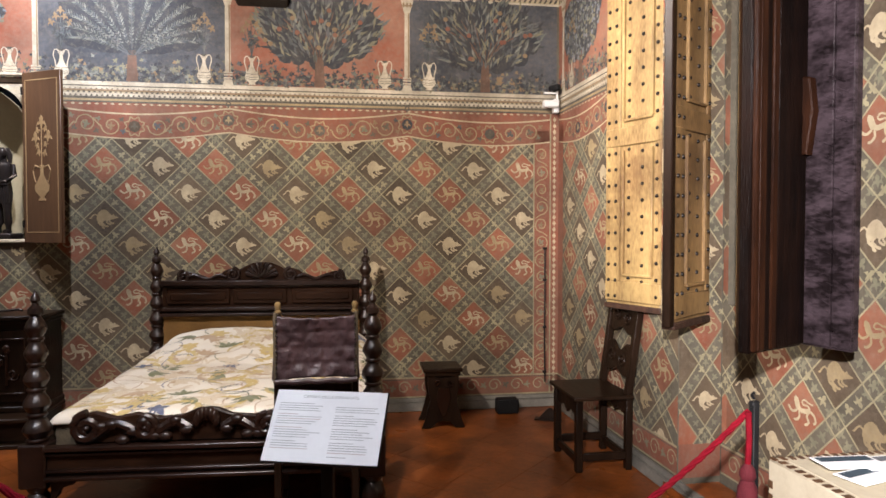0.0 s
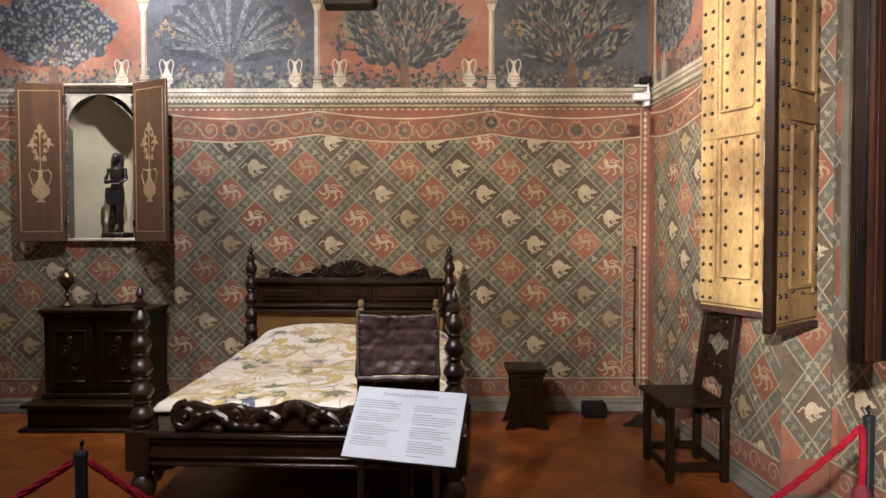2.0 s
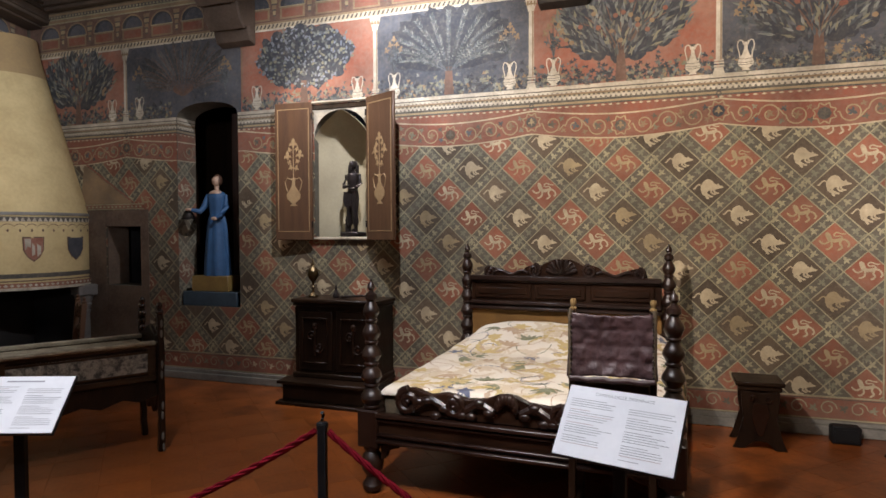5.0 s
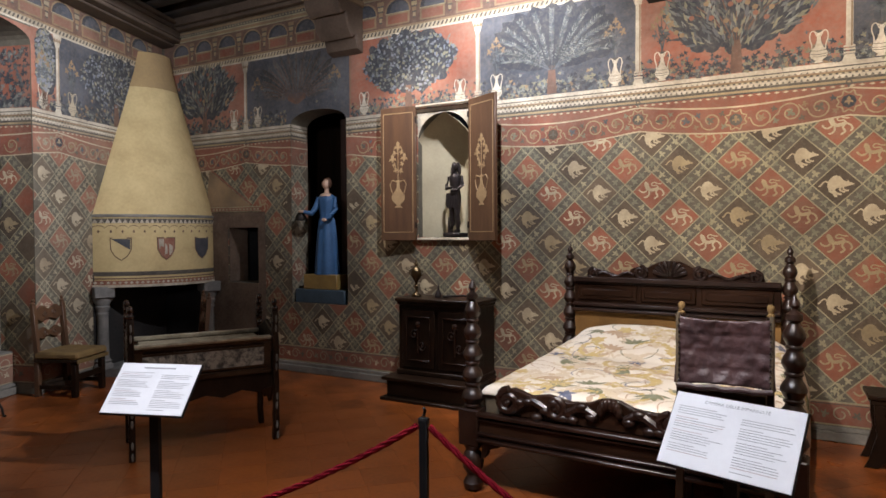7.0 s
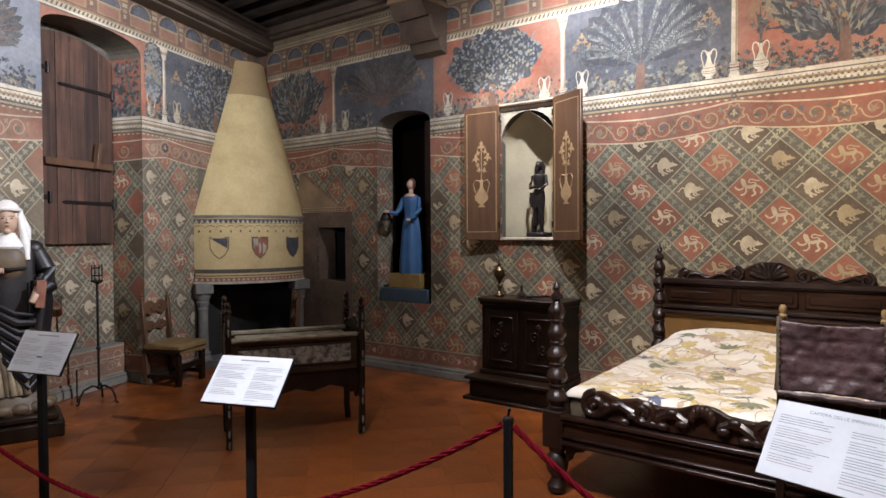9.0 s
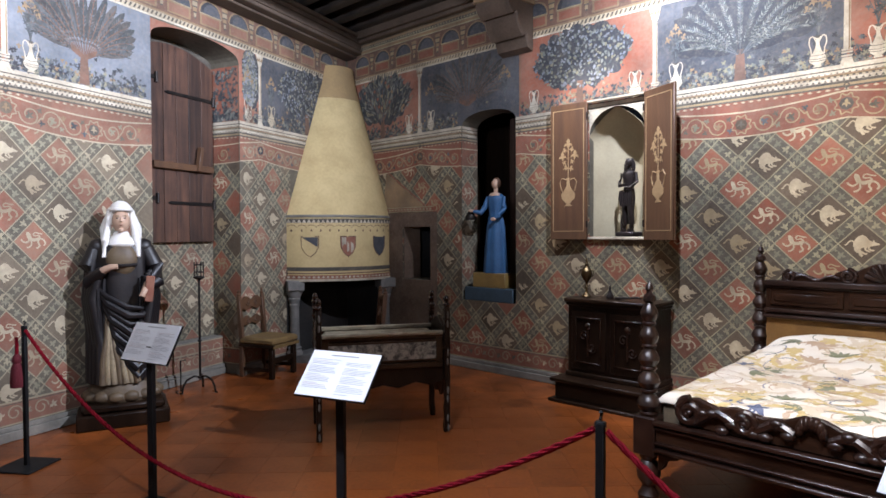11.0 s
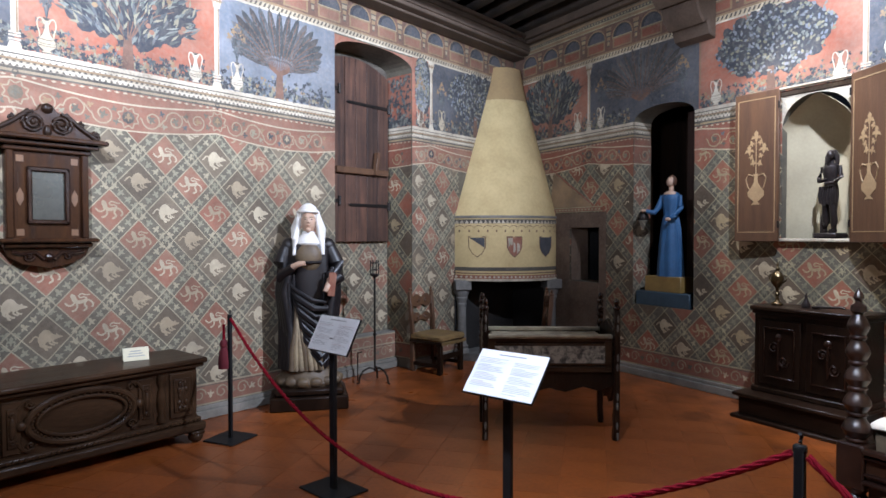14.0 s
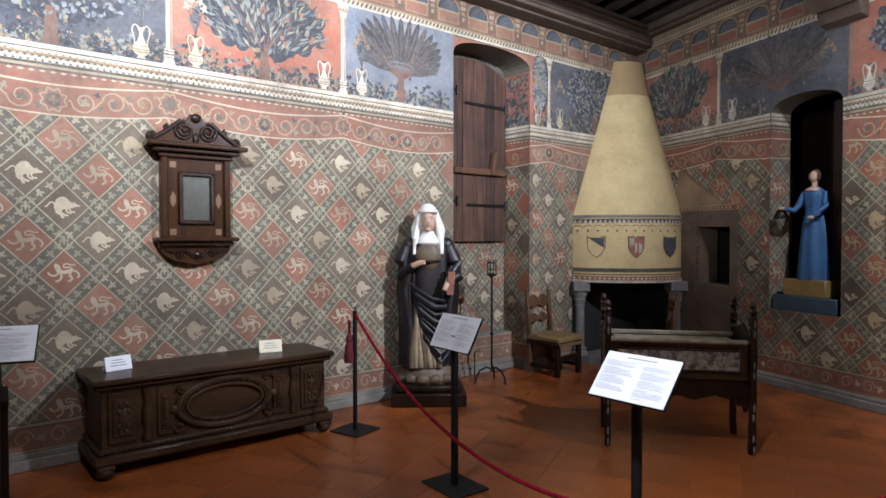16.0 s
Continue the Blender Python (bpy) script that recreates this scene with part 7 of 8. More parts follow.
# ---- painted cradle ----
c0, c1 = Vector((-4.30, 3.16, 0)), Vector((-3.82, 4.0, 0))
cradle = thing("cradle", "old rocking cradle of greyed wood between scalloped end boards", "cradle", pose(c0.x, c0.y, 0, 0, 0, math.degrees(math.atan2(c1.y - c0.y, c1.x - c0.x))))
L, D = (c1 - c0).length, 0.46
for x in (0.0, L):
    bm = bmesh.new()
    half = [(0.0, 0.08), (0.03, 0.0), (0.07, 0.0), (0.075, 0.05), (0.045, 0.12), (0.06, 0.19), (0.035, 0.25), (0.055, 0.32), (0.03, 0.38), (0.05, 0.45), (0.03, 0.52), (0.05, 0.59), (0.03, 0.66), (0.05, 0.74), (0.04, 0.84), (0.055, 0.90), (0.04, 0.97), (0.015, 0.985)]
    for y0, s in ((0.0, 1), (D, -1)):
        prism(bm, [(y0 + s * (q - 0.05), z) for q, z in half] + [(y0 - s * 0.062, 0.93), (y0 - s * 0.055, 0.80), (y0 - s * 0.07, 0.68), (y0 - s * 0.05, 0.55), (y0 - s * 0.065, 0.42), (y0 - s * 0.05, 0.3), (y0 - s * 0.06, 0.15)], -0.02, 0.02, pose(x, 0, 0, 0, 0, 90), bevel=0.005)
    part("upright", bm, M["wood"], cradle, "scalloped dark upright with pale worn edges")
    for y0, s in ((-0.012, -1), (D + 0.012, 1)):
        bm = bmesh.new()
        for k in range(7):
            blob(bm, (x, y0 + s * 0.012 * math.cos(k * math.pi), 0.66 + 0.055 * k), (0.026, 0.034, 0.034 - 0.002 * k), None, 0, 10, 8)
        blob(bm, (x, y0, 1.03), (0.022, 0.028, 0.030), None, 0, 10, 8)
        part("finial", bm, M["polish"], cradle, "knobbed dark finial")
    bm = bmesh.new()
    prism(bm, [(0.0, 0.42), (0.08, 0.30), (0.15, 0.25), (D / 2, 0.30), (D - 0.15, 0.25), (D - 0.08, 0.30), (D, 0.42), (D, 0.80), (D - 0.1, 0.83), (D / 2, 0.88), (0.1, 0.83), (0, 0.80)], -0.014, 0.014, pose(x, 0, 0, 0, 0, 90), bevel=0.004)
    part("end_board", bm, M["wood"], cradle)
for y, s in ((0.03, 1), (D - 0.03, -1)):
    bm = bmesh.new()
    box(bm, 0.02, L - 0.02, y - 0.012, y + 0.012, 0.53, 0.76, 0.004)
    sp = part("side_panel", bm, M["wood"], cradle)
    bm = bmesh.new()
    box(bm, 0.07, L - 0.07, y - s * 0.016, y - s * 0.012, 0.57, 0.70, 0.002)
    part("painted_panel", bm, M["carved"], sp, "faded grey carved panel")
    bm = bmesh.new()
    box(bm, 0.02, L - 0.02, y - 0.03, y + 0.02, 0.755, 0.785, 0.006)
    part("rim", bm, M["rim"], cradle, "worn pale rim")
    bm = bmesh.new()
    for z0, z1, d in ((0.505, 0.545, 0.026), (0.555, 0.572, 0.020), (0.700, 0.716, 0.020), (0.735, 0.757, 0.024)):
        box(bm, 0.02, L - 0.02, y - d, y + d, z0, z1, 0.005)
    for x in (0.02, L - 0.075):
        box(bm, x, x + 0.055, y - 0.020, y + 0.020, 0.54, 0.74, 0.005)
    part("panel_frame", bm, M["chestwood"], cradle, "moulded frame of the side panel")
bm = bmesh.new()
box(bm, 0.02, L - 0.02, 0.03, D - 0.03, 0.52, 0.545, 0.003)
part("bottom", bm, M["wood"], cradle)
bm = bmesh.new()
box(bm, 0.04, L - 0.04, 0.05, D - 0.05, 0.545, 0.755, 0.03)
part("bedding", bm, M["rim"], cradle, "pale folded cloth")
bm = bmesh.new()
prism(bm, [(0.0, 0.52), (L, 0.52), (L, 0.40), (L * 0.88, 0.36), (L * 0.76, 0.39), (L * 0.62, 0.35), (L * 0.5, 0.38), (L * 0.38, 0.35), (L * 0.24, 0.39), (L * 0.12, 0.36), (0, 0.40)][::-1], 0.03, 0.055, bevel=0.004)
part("stretcher", bm, M["wood"], cradle)


for x in (0.0, L):
    bm = bmesh.new()
    for k in range(13):
        z = 0.05 + 0.072 * k
        blob(bm, (x, -0.058 - 0.014 * math.cos(k * 1.6) - (0.05 * (0.2 - z) if z < 0.2 else 0), z), (0.009, 0.004, 0.030), None, 0, 8, 6)
    part("worn_edge", bm, M["greywood"], cradle, "pale worn scallops along the upright")["kind"] = "stuff"
bm = bmesh.new()
box(bm, 0.06, L - 0.06, -0.012, 0.004, 0.765, 0.785, 0.004)
part("rim_edge", bm, M["rim"], cradle, "pale worn top edge")

# ---- chairs ----
def ladder_chair(m, label):
    ob = thing("side_chair", label, "chair", m)
    for x in (-0.19, 0.19):
        bm = bmesh.new()
        box(bm, x - 0.024, x + 0.024, -0.024, 0.024, 0.0, 0.40, 0.004)
        box(bm, x - 0.022, x + 0.022, -0.022, 0.022, 0.39, 0.87, 0.004, pose(0, 0, 0, 5, 0, 0) @ pose(0, 0.035, 0))
        lathe(bm, [(0.02, 0.865), (0.026, 0.885), (0.012, 0.90), (0.018, 0.92), (0.004, 0.935)], 10, pose(x, -0.042, 0))
        part("back_post", bm, M["oak"], ob)
        bm = bmesh.new()
        box(bm, x - 0.026, x + 0.026, 0.36, 0.41, 0.0, 0.36, 0.004)
        part("front_leg", bm, M["wood"], ob)
        bm = bmesh.new()
        box(bm, x - 0.016, x + 0.016, 0.02, 0.37, 0.07, 0.11, 0.004)
        part("side_stretcher", bm, M["wood"], ob)
    for z0, z1 in ((0.72, 0.84), (0.55, 0.63)):
        bm = bmesh.new()
        n = 10
        pts = [(-0.17 + 0.34 * k / n, z1 - 0.02 * math.cos(k * math.pi * 4 / n)) for k in range(n + 1)] + [(0.17 - 0.34 * k / n, z0 + 0.015 * math.cos(k * math.pi * 4 / n)) for k in range(n + 1)]
        prism(bm, pts, -0.045, -0.022, bevel=0.004)
        scroll(bm, -0.06, (z0 + z1) / 2, 0.03, -0.02, 1, 1.2, 0.01, 0.012)
        scroll(bm, 0.06, (z0 + z1) / 2, 0.03, -0.02, -1, 1.2, 0.01, 0.012)
        part("back_slat", bm, M["oak"], ob, "carved back slat")
    bm = bmesh.new()
    box(bm, -0.225, 0.225, -0.02, 0.43, 0.33, 0.36, 0.005)
    part("seat_frame", bm, M["wood"], ob)
    bm = bmesh.new()
    box(bm, -0.225, 0.225, -0.015, 0.435, 0.358, 0.43, 0.03)
    part("cushion", bm, M["velvet"], ob, "worn mustard velvet cushion")
    bm = bmesh.new()
    for k in range(46):
        box(bm, -0.225 + 0.0098 * k, -0.218 + 0.0098 * k, 0.432, 0.44, 0.325 + 0.006 * (k % 2), 0.362, 0)
    part("fringe", bm, M["velvet"], ob, "fringe along the seat")
    bm = bmesh.new()
    box(bm, -0.18, 0.18, 0.375, 0.40, 0.16, 0.22, 0.004)
    part("front_stretcher", bm, M["wood"], ob)
    return ob


ladder_chair(pose(-6.79, 3.92, 0, 0, 0, -66), "carved oak chair with a mustard velvet seat by the window")
ladder_chair(pose(-5.95, 5.02, 0, 0, 0, 150), "carved oak chair with a velvet seat beside the fireplace")

back = thing("backstool", "dark carved wooden chair with a steeply raked back", "chair", pose(1.05, 4.76, 0, 0, 0, 94))
for x in (-0.2, 0.2):
    bm = bmesh.new()
    box(bm, x - 0.022, x + 0.022, 0.14, 0.185, 0.0, 0.47, 0.004)
    part("front_leg", bm, M["wood"], back)
    bm = bmesh.new()
    box(bm, x - 0.022, x + 0.022, -0.20, -0.155, 0.0, 0.49, 0.004)
    box(bm, x - 0.022, x + 0.022, -0.02, 0.025, 0.0, 0.70, 0.004, pose(0, -0.175, 0.47, 8, 0, 0))
    part("back_post", bm, M["wood"], back)
    bm = bmesh.new()
    box(bm, x - 0.016, x + 0.016, -0.17, 0.15, 0.07, 0.12, 0.004)
    part("side_stretcher", bm, M["wood"], back)
bm = bmesh.new()
box(bm, -0.245, 0.245, -0.20, 0.21, 0.47, 0.497, 0.006)
part("seat", bm, M["woodx"], back)
for y in (0.15, -0.19):
    bm = bmesh.new()
    prism(bm, [(-0.19, 0.46), (0.19, 0.46), (0.19, 0.38), (0.12, 0.36), (0.06, 0.38), (0.0, 0.34), (-0.06, 0.38), (-0.12, 0.36), (-0.19, 0.38)], y, y + 0.02, bevel=0.004)
    part("apron", bm, M["wood"], back, "carved apron")
    bm = bmesh.new()
    box(bm, -0.19, 0.19, y, y + 0.025, 0.05, 0.10, 0.004)
    part("cross_stretcher", bm, M["wood"], back)
for z in (0.14, 0.42):
    bm = bmesh.new()
    n = 12
    prism(bm, [(-0.18 + 0.36 * k / n, z + 0.17 + 0.03 * math.sin(k * math.pi * 3 / n)) for k in range(n + 1)] + [(0.18 - 0.36 * k / n, z - 0.02 * math.sin(k * math.pi * 3 / n)) for k in range(n + 1)], -0.01, 0.015, pose(0, -0.175, 0.47, 8, 0, 0), bevel=0.004)
    for f in (-1, 1):
        b2 = bmesh.new()
        scroll(b2, f * 0.08, z + 0.09, 0.05, 0.018, f, 1.3, 0.015, 0.018)
        merge(bm, b2, pose(0, -0.175, 0.47, 8, 0, 0))
    part("back_panel", bm, M["wood"], back, "pierced carved back panel")

# ---- stool and small floor things ----
stool = thing("stool", "small dark carved plank stool against the wall", "stool", pose(0.11, 5.66, 0, 0, 0, 2.66) @ Matrix.Diagonal((0.85, 1, 1, 1)))
bm = bmesh.new()
box(bm, -0.19, 0.18, -0.15, 0.15, 0.45, 0.48, 0.006)
box(bm, -0.17, 0.16, -0.135, 0.135, 0.415, 0.45, 0.005)
part("seat", bm, M["woodx"], stool)
for y in (-0.13, 0.11):
    bm = bmesh.new()
    half = [(0.0, 0.40), (0.145, 0.415), (0.14, 0.30), (0.125, 0.22), (0.15, 0.14), (0.175, 0.06), (0.205, 0.0), (0.12, 0.0), (0.06, 0.05), (0.0, 0.06)]
    prism(bm, half + [(-x, z) for x, z in half[::-1][1:-1]], y, y + 0.025, bevel=0.004)
    sb = part("leg_board", bm, M["wood"], stool, "shaped and carved leg board")
    bm = bmesh.new()
    prism(bm, [(-0.05, 0.33), (0.05, 0.33), (0.07, 0.26), (0.05, 0.18), (0.02, 0.1), (-0.02, 0.1), (-0.05, 0.18), (-0.07, 0.26)], y - 0.012, y, bevel=0.005)
    scroll(bm, -0.06, 0.36, 0.028, y - 0.006, 1, 1.2, 0.012, 0.014)
    scroll(bm, 0.06, 0.36, 0.028, y - 0.006, -1, 1.2, 0.012, 0.014)
    part("carving", bm, M["polish"], sb)
bm = bmesh.new()
box(bm, 0, 0.19, -0.10, 0.0, 0.0, 0.13, 0.012)
box(bm, 0.02, 0.17, -0.108, -0.10, 0.025, 0.11, 0.004)
solid("floor_uplight", bm, M["black"], "small black box on the floor by the skirting", "device", pose(0.60, 5.95, 0, 0, 0, 3))
bm = bmesh.new()
prism(bm, [(0, 0), (0.19, 0), (0.12, 0.10), (0.09, 0.10)], -0.03, 0.0, bevel=0.004)
box(bm, -0.02, 0.2, -0.06, 0.02, 0, 0.012, 0.003)
solid("door_stop", bm, M["wood"], "small dark wooden foot near the corner", "stand", pose(0.92, 5.72, 0, 0, 0, -20))
bm = bmesh.new()
tube(bm, [(1.07, -0.03, 1.42), (1.072, -0.028, 1.0), (1.068, -0.03, 0.6), (1.075, -0.03, 0.22)], 0.007, 6)
for z in (1.40, 1.12, 0.70, 0.30):
    box(bm, 1.055, 1.085, -0.04, -0.012, z, z + 0.02, 0.003)
solid("iron_rod", bm, M["iron"], "thin dark iron rod fixed to the wall", "rod", BED)
cam_box = thing("security_camera", "white security camera bracket in the corner", "camera", BED @ pose(1.13, -0.02, 2.60))
bm = bmesh.new()
box(bm, 0.0, 0.05, -0.06, 0.0, 0.0, 0.12, 0.006)
box(bm, -0.10, 0.04, -0.10, -0.04, 0.04, 0.10, 0.01)
part("housing", bm, M["white"], cam_box)
bm = bmesh.new()
box(bm, -0.09, 0.03, -0.07, -0.05, 0.16, 0.175, 0.003)
box(bm, 0.02, 0.035, -0.07, -0.05, 0.0, 0.19, 0.003)
part("bracket", bm, M["white"], cam_box)
bm = bmesh.new()
lathe(bm, [(0.028, 0.0), (0.03, 0.09), (0.022, 0.1)], 14, pose(-0.03, -0.06, 0.205, 90, 0, 30))
part("lens", bm, M["black"], cam_box)

# ---- candle stand ----
cand = thing("candle_stand", "tall wrought-iron candle stand on three curled feet", "candle stand", pose(-6.39, 3.15, 0))
bm = bmesh.new()
tube(bm, [(0, 0, 0.12), (0, 0, 1.13)], 0.011, 8)
for z in (0.14, 0.5, 1.1):
    blob(bm, (0, 0, z), (0.022, 0.022, 0.016), None, 0, 10, 6)
part("shaft", bm, M["iron"], cand)
for k in range(3):
    a = k * 2.094 + 0.5
    bm = bmesh.new()
    tube(bm, [(q * math.cos(a), q * math.sin(a), z) for q, z in ((0.0, 0.14), (0.06, 0.16), (0.13, 0.13), (0.165, 0.07), (0.175, 0.01), (0.195, 0.012))], 0.010, 8)
    part("foot", bm, M["iron"], cand)
bm = bmesh.new()
lathe(bm, [(0.03, 1.10), (0.055, 1.115), (0.055, 1.125), (0.03, 1.13)], 12)
for k in range(4):
    a = k * 1.571
    tube(bm, [(0.045 * math.cos(a), 0.045 * math.sin(a), 1.12), (0.045 * math.cos(a), 0.045 * math.sin(a), 1.27)], 0.006, 6)
for z in (1.17, 1.24):
    tube(bm, [(0.045 * math.cos(a), 0.045 * math.sin(a), z) for a in (k * 0.524 for k in range(13))], 0.005, 6)
part("holder", bm, M["iron"], cand, "iron cage for a candle")
bm = bmesh.new()
tube(bm, [(-0.15, -0.13, 0.0), (-0.15, -0.13, 0.30), (-0.10, -0.10, 0.31)], 0.007, 6)
part("side_rod", bm, M["iron"], cand)

# ---- chest along the west wall ----
chest = thing("chest", "long dark carved walnut chest with an oval front panel", "chest", LEFT @ pose(0.44, -0.02, 0))
CW, CD = 1.62, 0.52
for name, a, bv in (("body", (0.03, CW - 0.03, -CD + 0.04, -0.02, 0.10, 0.575), 0.006), ("lid", (-0.03, CW + 0.03, -CD - 0.02, 0.0, 0.585, 0.625), 0.012), ("lid_moulding", (-0.01, CW + 0.01, -CD + 0.005, -0.01, 0.555, 0.585), 0.008), ("plinth", (-0.02, CW + 0.02, -CD - 0.01, -0.01, 0.085, 0.15), 0.015), ("base_moulding", (0.005, CW - 0.005, -CD + 0.015, -0.01, 0.15, 0.185), 0.012)):
    bm = bmesh.new()
    box(bm, *a, bv)
    part(name, bm, M["chestwood"], chest)
for x in (0.05, CW - 0.05):
    for y in (-CD + 0.03, -0.07):
        bm = bmesh.new()
        blob(bm, (x, y, 0.045), (0.055, 0.055, 0.045))
        box(bm, x - 0.05, x + 0.05, y - 0.05, y + 0.05, 0.06, 0.09, 0.008)
        part("foot", bm, M["chestwood"], chest, "carved claw foot")
yf = -CD + 0.04
for x0, x1 in ((0.07, 0.24), (0.36, 0.46), (CW - 0.46, CW - 0.36), (CW - 0.24, CW - 0.07)):
    bm = bmesh.new()
    box(bm, x0, x1, yf - 0.015, yf, 0.21, 0.53, 0.01)
    pn = part("front_panel", bm, M["chestwood"], chest, "carved front panel")
    bm = bmesh.new()
    cx, w = (x0 + x1) / 2, (x1 - x0) / 2
    box(bm, x0 + 0.025, x1 - 0.025, yf - 0.024, yf - 0.012, 0.25, 0.49, 0.008)
    blob(bm, (cx, yf - 0.022, 0.37), (w * 0.4, 0.016, 0.07), None, 0, 10, 8)
    scroll(bm, cx, 0.45, w * 0.32, yf - 0.026, 1, 1.2, 0.012, 0.014)
    scroll(bm, cx, 0.29, w * 0.32, yf - 0.026, -1, 1.2, 0.012, 0.014)
    part("carving", bm, M["chestwood"], pn)
for x in (0.30, CW - 0.30):
    bm = bmesh.new()
    lathe(bm, [(0.03, 0.2), (0.034, 0.23), (0.02, 0.26), (0.036, 0.33), (0.032, 0.40), (0.02, 0.45), (0.034, 0.5), (0.03, 0.54)], 12, pose(x, yf, 0))
    part("baluster", bm, M["chestwood"], chest, "carved baluster figure")
bm = bmesh.new()
for rx, rz, r in ((0.32, 0.155, 0.022), (0.265, 0.115, 0.013)):
    tube(bm, [(CW / 2 + rx * math.cos(a), yf - 0.012, 0.37 + rz * math.sin(a)) for a in (k * 2 * math.pi / 40 for k in range(41))], r, 8)
for k in range(44):
    a = k * 2 * math.pi / 44
    blob(bm, (CW / 2 + 0.292 * math.cos(a), yf - 0.018, 0.37 + 0.135 * math.sin(a)), (0.011, 0.012, 0.011), None, 0, 6, 4)
for f in (-1, 1):
    blob(bm, (CW / 2 + f * 0.35, yf - 0.016, 0.37), (0.03, 0.02, 0.03), None, 0, 10, 6)
    for g2 in (-1, 1):
        scroll(bm, CW / 2 + f * 0.30, 0.37 + g2 * 0.125, 0.028, yf - 0.012, f, 1.2, 0.012, 0.014)
blob(bm, (CW / 2, yf - 0.016, 0.215), (0.05, 0.018, 0.02), None, 0, 10, 6)
part("oval_frame", bm, M["chestwood"], chest, "carved oval strapwork frame")


bm = bmesh.new()
for x0, x1 in ((0.07, 0.24), (CW - 0.24, CW - 0.07)):
    for k in range(5):
        for f in (-1, 1):
            blob(bm, ((x0 + x1) / 2 + f * (0.018 + 0.008 * (k % 2)), yf - 0.028, 0.275 + 0.045 * k), (0.014, 0.009, 0.020), None, 0, 6, 4)
for k in range(46):
    blob(bm, (0.03 + (CW - 0.06) * k / 45, yf - 0.026, 0.168), (0.012, 0.010, 0.012), None, 0, 6, 4)
for f in (-1, 1):
    tube(bm, [(CW / 2 + f * (0.30 + 0.02 * k), yf - 0.010, 0.52 - 0.012 * k + 0.02 * math.sin(k)) for k in range(6)], 0.012, 6)
    tube(bm, [(CW / 2 + f * (0.30 + 0.02 * k), yf - 0.010, 0.22 + 0.012 * k - 0.02 * math.sin(k)) for k in range(6)], 0.012, 6)
part("relief", bm, M["chestwood"], chest, "worn carved beads and leaves")["kind"] = "stuff"


def place_card(m, mat):
    ob = thing("label_card", "small folded paper label standing on the chest", "label", m, "labels on the chest")
    bm = bmesh.new()
    box(bm, -0.085, 0.085, 0.0, 0.004, 0.0, 0.095, 0.001, pose(0, 0, 0, -16, 0, 0))
    c = part("front", bm, mat, ob)
    bm = bmesh.new()
    box(bm, -0.085, 0.085, -0.004, 0.0, 0.0, 0.095, 0.001, pose(0, 0.055, 0, 16, 0, 0))
    part("back", bm, mat, ob)
    bm = bmesh.new()
    for k in range(3):
        box(bm, -0.055 + 0.008 * k, 0.055 - 0.012 * k, -0.0012, -0.0003, 0.03 + 0.018 * k, 0.036 + 0.018 * k, 0, pose(0, 0, 0, -16, 0, 0))
    part("print", bm, M["ink"], c, "faint lines of print", 0)


cardm = worn("cream_card", (0.72, 0.66, 0.46), (0.66, 0.60, 0.42), 0.6, 3, 40, 0.4, 0)
place_card(LEFT @ pose(1.68, -0.30, 0.626, 0, 0, -14), cardm)
place_card(LEFT @ pose(0.63, -0.27, 0.626, 0, 0, 12), M["paper"])
low = thing("low_chair", "dark carved wooden chair beside the chest", "chair", LEFT @ pose(-0.02, -0.04, 0))
for x in (-0.44, 0.0):
    bm = bmesh.new()
    prism(bm, [(-0.46, 0.0), (-0.38, 0.0), (-0.36, 0.30), (-0.06, 0.30), (-0.05, 0.0), (0.0, 0.0), (0.0, 0.72), (-0.04, 0.80), (-0.08, 0.72), (-0.10, 0.62), (-0.38, 0.60), (-0.46, 0.66), (-0.49, 0.58), (-0.45, 0.48)], -0.02, 0.02, pose(x, 0, 0, 0, 0, 90) @ pose(0, 0, 0), bevel=0.005)
    part("side", bm, M["wood"], low)
bm = bmesh.new()
box(bm, -0.44, 0.0, -0.44, -0.02, 0.36, 0.40, 0.006)
part("seat", bm, M["woodx"], low)
bm = bmesh.new()
box(bm, -0.43, -0.01, -0.05, -0.02, 0.40, 0.75, 0.006)
part("backrest", bm, M["woodx"], low)

# ---- wall mirror ----
mirror = thing("wall_mirror", "walnut tabernacle mirror with a scrolled pediment", "mirror", LEFT @ pose(1.205, -0.006, 0))
for name, a, bv in (("back_board", (-0.25, 0.25, -0.06, -0.01, 1.50, 2.13), 0.004), ("cornice", (-0.36, 0.36, -0.17, -0.01, 2.155, 2.19), 0.012), ("frieze", (-0.31, 0.31, -0.13, -0.01, 2.12, 2.155), 0.012), ("architrave", (-0.27, 0.27, -0.09, -0.01, 2.085, 2.12), 0.008), ("sill", (-0.30, 0.30, -0.14, -0.01, 1.475, 1.505), 0.01), ("base", (-0.27, 0.27, -0.10, -0.01, 1.44, 1.475), 0.01)):
    bm = bmesh.new()
    box(bm, *a, bv)
    part(name, bm, M["mirrorwood"], mirror)
for f in (-1, 1):
    bm = bmesh.new()
    box(bm, f * 0.205, f * 0.25, -0.085, -0.06, 1.505, 2.085, 0.006)
    part("pilaster", bm, M["mirrorwood"], mirror)
bm = bmesh.new()
for a in ((-0.13, -0.098, 1.60, 1.985), (0.098, 0.13, 1.60, 1.985), (-0.13, 0.13, 1.60, 1.632), (-0.13, 0.13, 1.953, 1.985)):
    box(bm, a[0], a[1], -0.085, -0.06, a[2], a[3], 0.008)
part("inner_frame", bm, M["polish"], mirror)
bm = bmesh.new()
